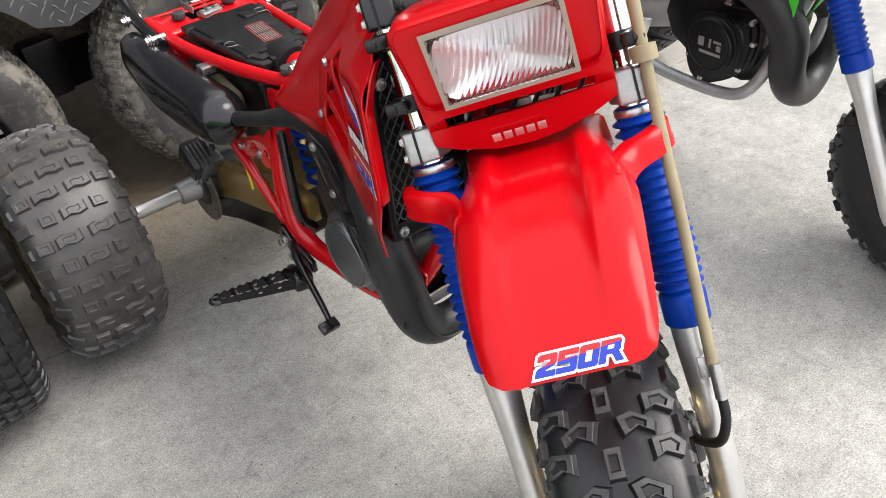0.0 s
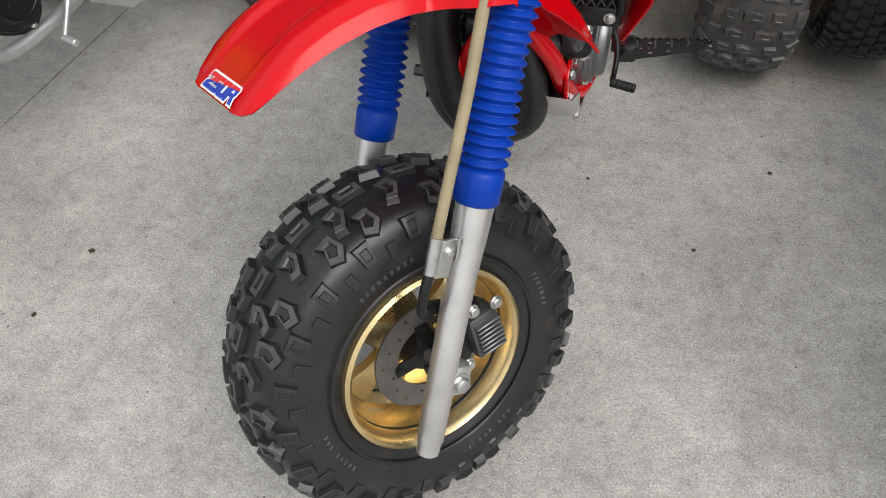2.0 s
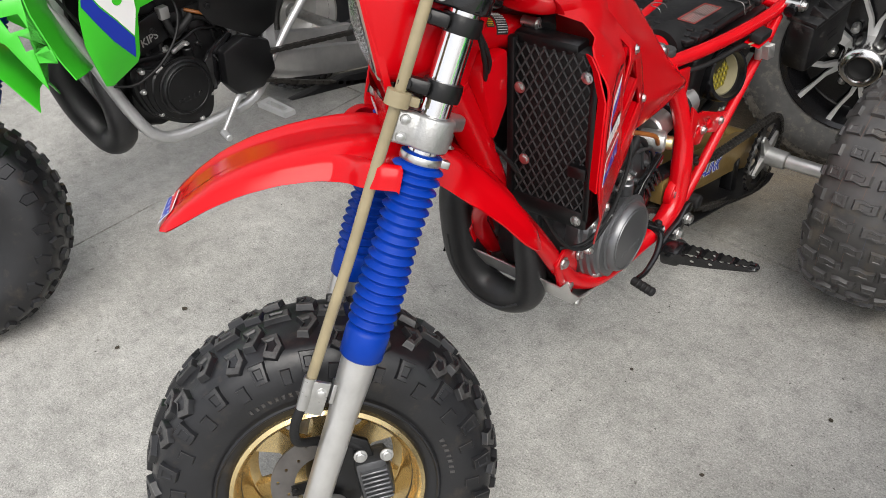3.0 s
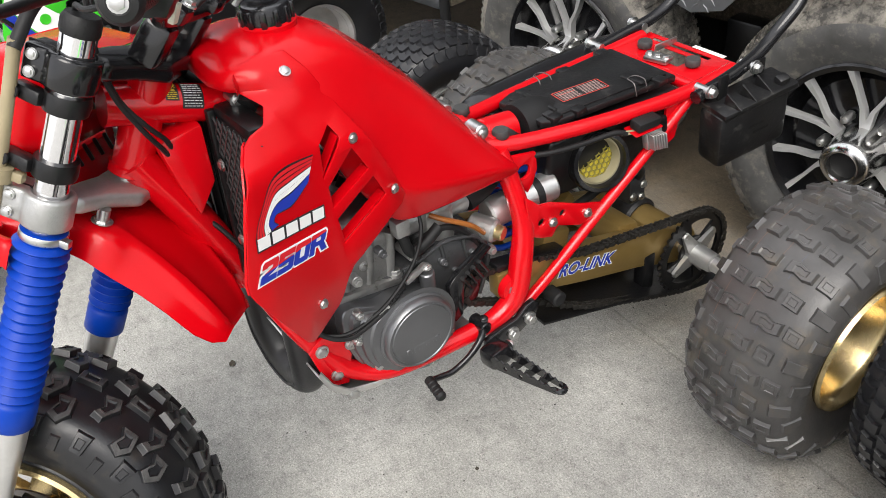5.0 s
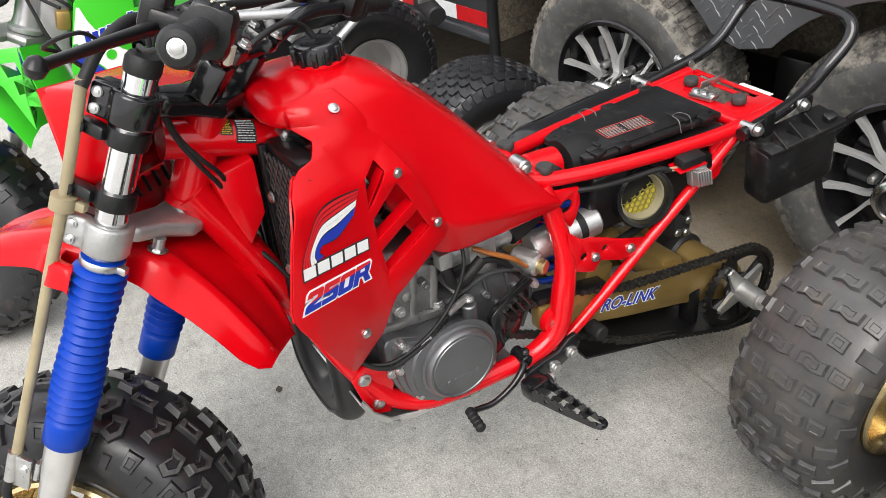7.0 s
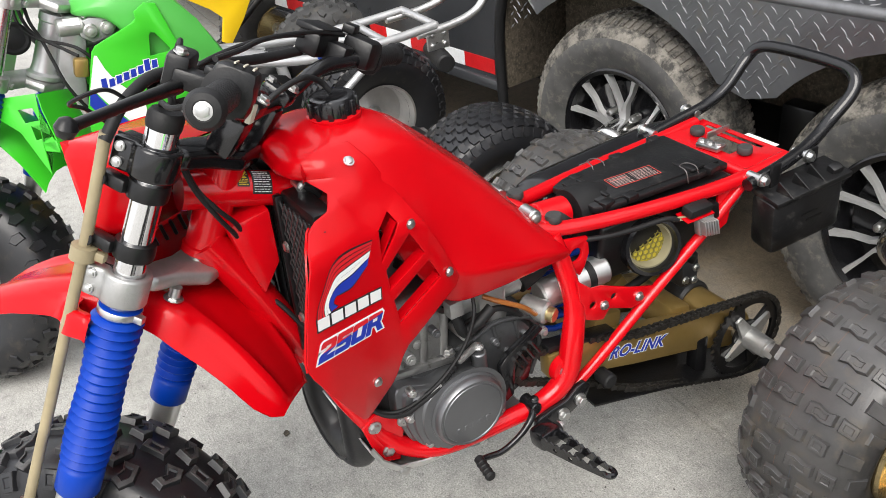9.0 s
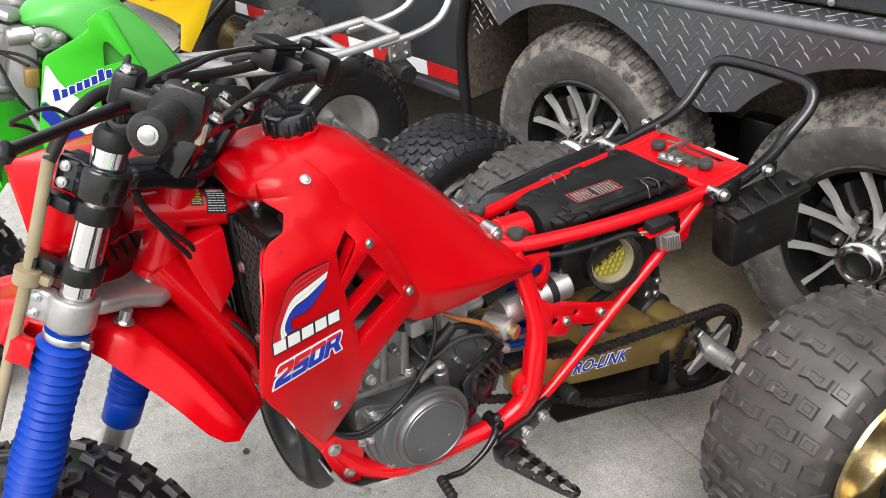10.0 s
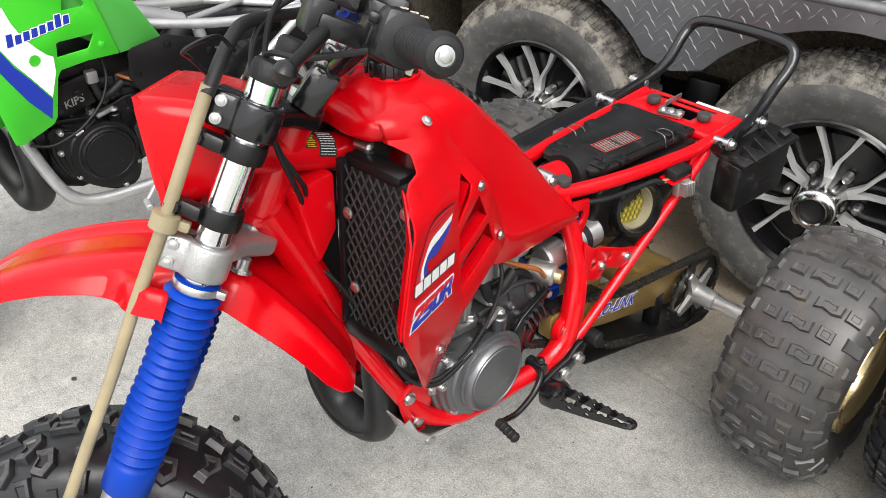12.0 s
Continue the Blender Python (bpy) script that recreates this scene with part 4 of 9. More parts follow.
def build_lamp_shell():
    bm = bmesh.new()
    rings = []
    # from the back rim to the front rim: half width, y at the top and at the bottom, heights
    def ring(h, yt, yb, zt, zb, r):
        pts = []
        for cx, cz, a0 in ((h - r, zt - r, 0), (-h + r, zt - r, 90), (-h + r * 1.4, zb + r, 180), (h - r * 1.4, zb + r, 270)):
            for k in range(5):
                t = radians(a0 + k * 22.5)
                z = cz + r * math.sin(t)
                f = (z - zb) / (zt - zb)
                pts.append((cx + r * math.cos(t), yb + (yt - yb) * f, z))
        return pts
    outer = [ring(0.110, -0.015, -0.012, 0.486, 0.375, 0.02), ring(0.121, -0.075, -0.040, 0.476, 0.362, 0.02), ring(0.121, -0.118, -0.066, 0.463, 0.357, 0.018), ring(0.114, -0.128, -0.074, 0.456, 0.361, 0.015)]
    loft(bm, outer, True, False)
    inner = [ring(0.117, -0.121, -0.068, 0.452, 0.364, 0.016), ring(0.106, -0.020, -0.016, 0.480, 0.380, 0.02)]
    loft(bm, inner, True, False)
    def at(x, z, d=0.0):
        return V(x, -0.034 - 0.59 * (z - 0.30) + d, z)
    def bar(x0, x1, z0, z1, d=0.0, t=0.010):
        p = [at(x0, z0, d), at(x1, z0, d), at(x1, z1, d), at(x0, z1, d)]
        a = add_ring(bm, p)
        b = add_ring(bm, [q + V(0, t, 0) for q in p])
        bridge(bm, a, b)
        cap(bm, a)
        cap(bm, b, True)
    bar(-0.115, 0.115, 0.444, 0.458, -0.001)
    bar(-0.115, -0.084, 0.353, 0.444, 0.001)
    bar(0.078, 0.115, 0.353, 0.444, 0.001)
    bar(-0.115, 0.115, 0.345, 0.356, 0.0)
    bar(-0.115, -0.092, 0.330, 0.346, 0.004)
    bar(0.092, 0.115, 0.330, 0.346, 0.004)
    # the pointed chin below the slot
    low = [(-0.113, 0.314), (-0.085, 0.302), (-0.04, 0.290), (0.0, 0.287), (0.04, 0.290), (0.085, 0.302), (0.113, 0.314), (0.113, 0.334), (0.0, 0.332), (-0.113, 0.334)]
    a = add_ring(bm, [at(x, z, -0.004 - 0.010 * (1 - (x / 0.113) ** 2)) for x, z in low])
    b = add_ring(bm, [at(x, z, 0.012) for x, z in low])
    bridge(bm, a, b)
    cap(bm, a)
    cap(bm, b, True)
    shell = steer("lamp_shell", bm, RED, "red plastic headlamp shell", smooth=35)
    bm = bmesh.new()
    for x0, x1, z0, z1 in ((-0.085, 0.079, 0.438, 0.445), (-0.085, 0.079, 0.354, 0.361), (-0.085, -0.079, 0.361, 0.438), (0.073, 0.079, 0.361, 0.438)):
        p = [at(x0, z0, -0.004), at(x1, z0, -0.004), at(x1, z1, -0.004), at(x0, z1, -0.004)]
        a = add_ring(bm, p)
        b = add_ring(bm, [q + V(0, 0.02, 0) for q in p])
        bridge(bm, a, b)
        cap(bm, a)
    steer("lamp_bezel", bm, BEZEL, "beige headlamp bezel", shell)
    bm = bmesh.new()
    rings = []
    for k in np.linspace(1.0, 0.12, 10):
        turns = np.linspace(0, 2 * math.pi, 40, endpoint=False)
        # a rounded oblong that closes into a bowl
        rings.append([at(-0.003 + 0.076 * k * math.copysign(abs(math.cos(t)) ** (0.35 + 0.5 * (1 - k)), math.cos(t)), 0.3995 + 0.0385 * k * math.copysign(abs(math.sin(t)) ** (0.35 + 0.5 * (1 - k)), math.sin(t)), 0.004 + 0.050 * (1 - k * k)) for t in turns])
    loft(bm, rings, True, False)
    steer("reflector", bm, REFLECT, "bright faceted reflector", shell, 60)
    bm = rod(bmesh.new(), at(0, 0.40, 0.03), at(0, 0.40, 0.055), 0.009, n=14)
    steer("bulb", bm, WHITE, "", shell)
    bm = bmesh.new()
    rows = []
    for j in range(7):
        z = 0.361 + 0.077 * j / 6
        rows.append([at(-0.079 + 0.152 * i / 10, z, -0.003 - 0.010 * (1 - ((i - 5) / 5) ** 2) * (1 - ((j - 3) / 3.2) ** 2)) for i in range(11)])
    sheet(bm, rows, 0.003)
    steer("lens", bm, GLASS, "clear ribbed glass lens", shell).visible_shadow = False
    # dark lattice behind the slot
    bm = bmesh.new()
    for i in range(6):
        x = -0.07 + 0.028 * i
        rod(bm, at(x, 0.328, 0.03), at(x + 0.016, 0.350, 0.035), 0.003, n=8)
    steer("slot_lattice", bm, BLACK, "", shell)
    bm = bmesh.new()
    for k in range(5):
        x = -0.033 + 0.014 * k
        block(bm, (0.0105, 0.002, 0.011), Matrix.Translation(at(x - 0.004, 0.305, -0.0150)) @ pose(0, 0, 0, 30), 0.0008)
    stuff(steer("badge", bm, ALU, "row of small silver badge blocks", shell))


build_front_wheel()
for s in (1, -1):
    build_fork_leg(s)
build_fork_yokes()
build_front_fender()
build_lamp_shell()


# ---- rear wheels ----
AXLE = V(0, 1.432, 0.252)


def build_rear_wheel(x, s):
    c = Matrix.Translation((x, AXLE.y, AXLE.z))
    turn = c @ pose(0, 0, 0, 0, 90 * s, 0)
    bm = bmesh.new()
    spin(bm, [(0.030, 0.012), (0.070, 0.010), (0.098, -0.002), (0.104, 0.012), (0.106, 0.075), (0.116, 0.098), (0.126, 0.104), (0.129, 0.097), (0.124, 0.085), (0.114, 0.06), (0.112, -0.07), (0.124, -0.095), (0.128, -0.1), (0.122, -0.1), (0.106, -0.06), (0.104, -0.01), (0.03, -0.004)], turn, 60)
    wheel = part("rear_wheel", bm, GOLD, red, "gold anodised dished rear wheel")
    bm = spin(bmesh.new(), [(0.03, -0.03), (0.036, 0.0), (0.034, 0.03), (0.022, 0.036), (0.012, 0.038)], turn, 24)
    for i in range(4):
        a = radians(90 * i + 20)
        bolt(bm, turn @ V(0.055 * math.cos(a), 0.055 * math.sin(a), 0.011), (s, 0, 0), 0.008, 0.010)
    part("hub", bm, STEEL, wheel)
    R, W = 0.250, 0.112
    surf = TyreSurface(R, W, 0.122, 0.99)
    tyre = surf.body(bmesh.new(), 90)
    tyre.transform(c)
    tyre = part("tyre", tyre, RUBBERGREY, wheel, "worn grey-black balloon tyre")
    bm = bmesh.new()
    n = 16
    wave = [(-0.024, -0.009), (-0.009, -0.0125), (0.009, -0.0075), (0.024, -0.0115), (0.024, 0.009), (0.009, 0.0125), (-0.009, 0.0075), (-0.024, 0.0115)]
    lug = [(-0.0135, -0.0125), (0.0135, -0.0105), (0.0135, 0.0125), (-0.0135, 0.0105)]
    for i in range(n):
        a = 2 * math.pi * i / n
        b = a + math.pi / n
        surf.knob(bm, wave, 0.0, a, 0.0085, 0.90, dip=0.0022)
        for d in (-1, 1):
            surf.knob(bm, lug, 0.050 * d, a, 0.0085, 0.90, dip=0.0016)
            surf.knob(bm, wave, 0.032 * d, b, 0.0085, 0.90, dip=0.0022)
            surf.knob(bm, lug, 0.078 * d, b, 0.008, 0.90, dip=0.0016)
            surf.knob(bm, [(x * 1.25, y * 1.1) for x, y in lug], 0.101 * d, a, 0.007)
            surf.knob(bm, [(x * 1.35, y * 1.0) for x, y in lug], 0.127 * d, b, 0.0045)
    bm.transform(c)
    tread = stuff(part("tread", bm, RUBBERGREY, wheel, "scuffed grey tread blocks, edges pale with painted sheen", smooth=30))
    # block edges take the paler colour, part scuff, part painted sheen
    tread.data.materials.append(RUBBERWORNSHEEN)
    # the thin paint lines of a new tyre
    rng = random.Random(8)
    for s0, ink in ((-0.062, ORANGELINE), (-0.012, ORANGELINE), (0.020, BLUELINE)):
        bm = bmesh.new()
        lift = [[bm.verts.new(c @ surf.at(s0 + d, 2 * math.pi * i / 90, 0.0004)) for i in range(90)] for d in (0.0, 0.0009)]
        for i in range(90):
            if rng.random() < 0.7:
                k = (i + 1) % 90
                bm.faces.new((lift[0][i], lift[0][k], lift[1][k], lift[1][i]))
        bmesh.ops.delete(bm, geom=[v for v in bm.verts if not v.link_faces], context="VERTS")
        stuff(part("paint_line", bm, ink, wheel, "thin coloured paint line on the tread"))


build_rear_wheel(0.415, 1)
build_rear_wheel(-0.440, -1)


# ---- frame of the red machine ----
def build_frame():
    # head tube and backbone
    bm = rod(bmesh.new(), (0, 0.036, 0.336), (0, 0.036, 0.474), 0.026, n=28, bevel=0.003)
    spin(bm, [(0.026, 0.336), (0.029, 0.338), (0.029, 0.348), (0.026, 0.350)], Matrix.Translation((0, 0.036, 0)), 28)
    steer("head_tube", bm, REDPAINT, "red painted steering head tube")
    part("backbone_tube", tube(bmesh.new(), [(0.0, 0.435, 0.900), (0, 0.538, 0.868), (0, 0.583, 0.851), (0, 0.64, 0.825), (0, 0.74, 0.77), (0, 0.90, 0.68), (0, 1.0, 0.645)], [0.026, 0.025, 0.025, 0.025, 0.025, 0.024, 0.022], 24), REDPAINT, red, "red painted frame backbone")
    part("down_tube", tube(bmesh.new(), [(0, 0.450, 0.82), (0, 0.500, 0.71), (0, 0.535, 0.62), (0.0, 0.552, 0.575)], [0.026, 0.026, 0.025, 0.024], 18), REDPAINT, red)
    bm = plate(bmesh.new(), [(0.475, 0.842), (0.539, 0.850), (0.537, 0.765), (0.505, 0.72), (0.490, 0.770)], 0.068, oriented((-0.034, 0, 0), (0, 1, 0), (0, 0, 1), (1, 0, 0)), bevel=0.006)
    part("head_gusset", bm, REDPAINT, red)
    for s in (1, -1):
        part("cradle_tube", tube(bmesh.new(), [(0.012 * s, 0.548, 0.585), (0.062 * s, 0.580, 0.50), (0.080 * s, 0.618, 0.425), (0.090 * s, 0.655, 0.378), (0.104 * s, 0.72, 0.352), (0.114 * s, 0.85, 0.348), (0.118 * s, 0.92, 0.354), (0.120 * s, 0.965, 0.385), (0.116 * s, 0.985, 0.45), (0.104 * s, 1.0, 0.52), (0.082 * s, 0.992, 0.60), (0.066 * s, 0.985, 0.645)],
                                  [0.016, 0.016, 0.017, 0.0165, 0.0165, 0.0165, 0.018, 0.021, 0.021, 0.018, 0.017, 0.016], 16), REDPAINT, red, "red painted cradle tube")
        part("seat_rail", tube(bmesh.new(), [(0.050 * s, 0.965, 0.658), (0.065 * s, 1.02, 0.646), (0.090 * s, 1.15, 0.637), (0.107 * s, 1.30, 0.630), (0.112 * s, 1.40, 0.629), (0.112 * s, 1.50, 0.634)], 0.0132, 14), REDPAINT, red, "red painted seat rail")
        part("rear_strut", tube(bmesh.new(), [(0.120 * s, 0.985, 0.352), (0.120 * s, 1.046, 0.388), (0.118 * s, 1.18, 0.479), (0.116 * s, 1.316, 0.568), (0.112 * s, 1.385, 0.612)], 0.0105, 12, 3), REDPAINT, red, "red painted diagonal strut")
        def disc(y, z, r, n=10):
            return [(y + r * math.cos(-t * 2 * math.pi / n), z + r * math.sin(-t * 2 * math.pi / n)) for t in range(n)]
        bm = plate(bmesh.new(), [(0.996, 0.575), (1.026, 0.547), (1.049, 0.542), (1.119, 0.508), (1.178, 0.486), (1.164, 0.469), (1.120, 0.463), (1.067, 0.486), (1.053, 0.469), (1.030, 0.477), (1.006, 0.490)], 0.006, side(0.114 if s > 0 else -0.120), [disc(1.030, 0.510, 0.0075), disc(1.077, 0.508, 0.0065)], 0.0015)
        gusset = part("side_gusset", bm, REDPAINT, red)
        for y, z in ((1.054, 0.500), (1.135, 0.483)):
            part("gusset_bolt", bolt(bmesh.new(), (0.120 * s, y, z), (s, 0, 0), 0.0068, 0.007), STEEL, gusset)
        # ringed gusset at the seat junction
        bm = plate(bmesh.new(), [(0.990, 0.636), (1.053, 0.623), (1.056, 0.589), (1.046, 0.564), (1.034, 0.549), (1.012, 0.572), (0.994, 0.606)], 0.008, side(0.076 * s - 0.004), [disc(1.026, 0.594, 0.0135, 14)], 0.0025)
        part("ring_gusset", bm, REDPAINT, red)
        bm = plate(bmesh.new(), [(1.33, 0.625), (1.375, 0.622), (1.36, 0.545), (1.335, 0.535)], 0.005, oriented((0.108 * s - 0.002, 0, 0), (0, 1, 0), (0, 0, 1), (1, 0, 0)), [[(1.352, 0.60), (1.356, 0.572), (1.345, 0.575)]])
        part("rail_gusset", bm, REDPAINT, red)
        # engine hanger plate at the front
        bm = plate(bmesh.new(), [(0.585, 0.455), (0.61, 0.475), (0.665, 0.455), (0.655, 0.42), (0.64, 0.36), (0.605, 0.372)], 0.006, oriented((0.090 * s - 0.003, 0, 0), (0, 1, 0), (0, 0, 1), (1, 0, 0)), [[(0.615 + 0.008 * math.cos(-t * 0.785), 0.432 + 0.012 * math.sin(-t * 0.785)) for t in range(8)]], 0.001)
        part("engine_hanger", bm, REDPAINT, red)
        # lugs round the swingarm pivot
        part("pivot_plate", spin(bmesh.new(), [(0.012, 0), (0.028, 0), (0.029, 0.004), (0.026, 0.014), (0.013, 0.016)], oriented((0.108 * s, 0.966, 0.400), (0, 1, 0), (0, 0, s), (s, 0, 0)), 24), REDPAINT, red)
    part("seat_cross_tube", rod(bmesh.new(), (-0.06, 0.985, 0.650), (0.06, 0.985, 0.650), 0.018, n=18), REDPAINT, red)
    part("air_duct_sleeve", rod(bmesh.new(), (0.0, 1.0, 0.640), (0.0, 1.065, 0.634), 0.029, n=24, bevel=0.003), REDPAINT, red)
    part("rear_cross_tube", rod(bmesh.new(), (-0.11, 1.405, 0.628), (0.11, 1.405, 0.628), 0.011, n=14), REDPAINT, red)
    outline = [(-0.105, 1.41), (0.105, 1.41), (0.110, 1.52), (-0.110, 1.52)]
    holes = [[(-0.040, 1.434), (-0.040, 1.484), (0.040, 1.484), (0.040, 1.434)], [(-0.085, 1.495), (-0.085, 1.508), (0.06, 1.508), (0.06, 1.495)]]
    part("tail_plate", plate(bmesh.new(), outline, 0.004, Matrix.Translation((0, 0, 0.634)), holes, 0.001), REDPAINT, red, "red sheet tail plate with slots")
    part("tail_decal", block(bmesh.new(), (0.075, 0.011, 0.001), Matrix.Translation((0.040, 1.522, 0.6395)), 0.0003, segments=1), WHITE, red)
    for x, y in ((0.060, 1.452), (-0.060, 1.452), (0.0545, 1.0)):
        bm = spin(bmesh.new(), [(0.005, 0.015), (0.013, 0.015), (0.0145, 0.012), (0.0145, 0.003), (0.012, 0)], Matrix.Translation((x, y, 0.640 if y > 1.1 else 0.660)), 22)
        part("rubber_buffer", bm, RUBBERDUST, red, "black rubber seat buffer")
    part("rubber_buffer", spin(bmesh.new(), [(0.005, 0.015), (0.013, 0.015), (0.0145, 0.012), (0.0145, 0.003), (0.012, 0)], Matrix.Translation((-0.0545, 1.0, 0.660)), 22), RUBBERDUST, red, "black rubber seat buffer")
    # dark brake stay above the axle and the taped cables that run to it
    bm = block(bmesh.new(), (0.050, 0.046, 0.060), Matrix.Translation((0.012, 1.355, 0.394)), 0.008)
    stay = part("brake_stay", bm, CASEDARK, red, "dark cast rear brake stay")
    for y, z in ((1.368, 0.404), (1.364, 0.376), (1.340, 0.384)):
        part("stay_bolt", bolt(bmesh.new(), (0.037, y, z), (1, 0, 0), 0.0065, 0.006), STEEL, stay)
    part("cable_bundle", tube(bmesh.new(), [(0.050, 1.06, 0.47), (0.058, 1.13, 0.452), (0.060, 1.195, 0.460), (0.060, 1.288, 0.484), (0.052, 1.34, 0.455), (0.030, 1.36, 0.42)], 0.0085, 10), SOFT, red, "black taped cable bundle")
    # latch with bright screws
    bm = block(bmesh.new(), (0.050, 0.030, 0.010), Matrix.Translation((0.0, 1.425, 0.645)) @ pose(0, 0, 0, 0, 0, 12), 0.003)
    for k in (-0.018, 0.0, 0.018):
        bolt(bm, (k, 1.424 + 0.2 * k, 0.649), (0, 0, 1), 0.0065, 0.006)
    part("seat_latch", bm, STEEL, red, "zinc seat latch with screws")
    part("latch_pin", block(bmesh.new(), (0.004, 0.060, 0.014), Matrix.Translation((-0.028, 1.475, 0.650)) @ pose(0, 0, 0, 0, 10, 0), 0.0015), STEEL, red)
    # tank mount bolts behind the tank
    for s in (1, -1):
        bm = rod(bmesh.new(), (0.032 * s, 0.955, 0.690), (0.066 * s, 0.955, 0.690), 0.013, n=16, bevel=0.002)
        bolt(bm, (0.066 * s, 0.955, 0.690), (s, 0, 0), 0.008, 0.007)
        part("tank_mount", bm, STEEL, red)


def build_grab_bar():
    bm = tube(bmesh.new(), [(0.136, 1.375, 0.628), (0.136, 1.47, 0.640), (0.130, 1.545, 0.654), (0.125, 1.60, 0.680), (0.128, 1.655, 0.725), (0.110, 1.672, 0.752), (0.06, 1.678, 0.760), (-0.06, 1.678, 0.760), (-0.110, 1.672, 0.752), (-0.128, 1.655, 0.725), (-0.125, 1.60, 0.680), (-0.130, 1.545, 0.654), (-0.136, 1.47, 0.640), (-0.136, 1.375, 0.628)], 0.0122, 14, 6)
    part("grab_bar", bm, BLACKGLOSS, red, "glossy black tubular rear grab bar")
    for y, z in ((1.395, 0.638), (1.515, 0.646)):
        for s in (1, -1):
            bm = rod(bmesh.new(), (0.120 * s, y, z), (0.160 * s, y, z), 0.008, n=14)
            spin(bm, [(0.013, 0), (0.013, 0.003), (0.008, 0.003)], oriented((0.150 * s, y, z), (0, 1, 0), (0, 0, s), (s, 0, 0)), 16)
            bolt(bm, (0.155 * s, y, z), (s, 0, 0), 0.0085, 0.009)
            part("grab_bar_bolt", bm, STEEL, red, "zinc bolt with spacer")
    # black box hung off the tail
    bm = block(bmesh.new(), (0.062, 0.160, 0.112), Matrix.Translation((0.170, 1.474, 0.556)) @ pose(0, 0, 0, 7, 4, -8), 0.012)
    box = part("tool_box", bm, DUSTYBLACK, red, "black plastic box hung behind the rail")
    bm = block(bmesh.new(), (0.072, 0.170, 0.013), Matrix.Translation((0.172, 1.478, 0.613)) @ pose(0, 0, 0, 7, 4, -8), 0.004)
    lid = part("box_lid", bm, DUSTYBLACK, box)
    for k in (-0.055, -0.015, 0.025):
        fin = plate(bmesh.new(), [(-0.020, 0), (0.020, 0), (-0.016, 0.022)], 0.005, oriented((0.185, 1.478 + k, 0.617 + 0.12 * k), (1, 0, 0), (0, 0, 1), (0, -1, 0)), bevel=0.001)
        part("lid_rib", fin, DUSTYBLACK, lid)
    part("box_latch", block(bmesh.new(), (0.020, 0.024, 0.022), Matrix.Translation((0.196, 1.535, 0.628)) @ pose(0, 0, 0, 10, 18, -8), 0.005), DUSTYBLACK, lid)
    for k in (0.0, 0.014):
        part("moulded_mark", block(bmesh.new(), (0.0008, 0.034, 0.004), Matrix.Translation((0.2035 + 0.002 * k, 1.47 + k, 0.565 - k)) @ pose(0, 0, 0, 7, 4, -8), 0), BLACK, box)
    for y in (1.43, 1.53):
        part("box_bracket", block(bmesh.new(), (0.006, 0.024, 0.05), Matrix.Translation((0.150, y, 0.632)), 0.002), BLACK, box)


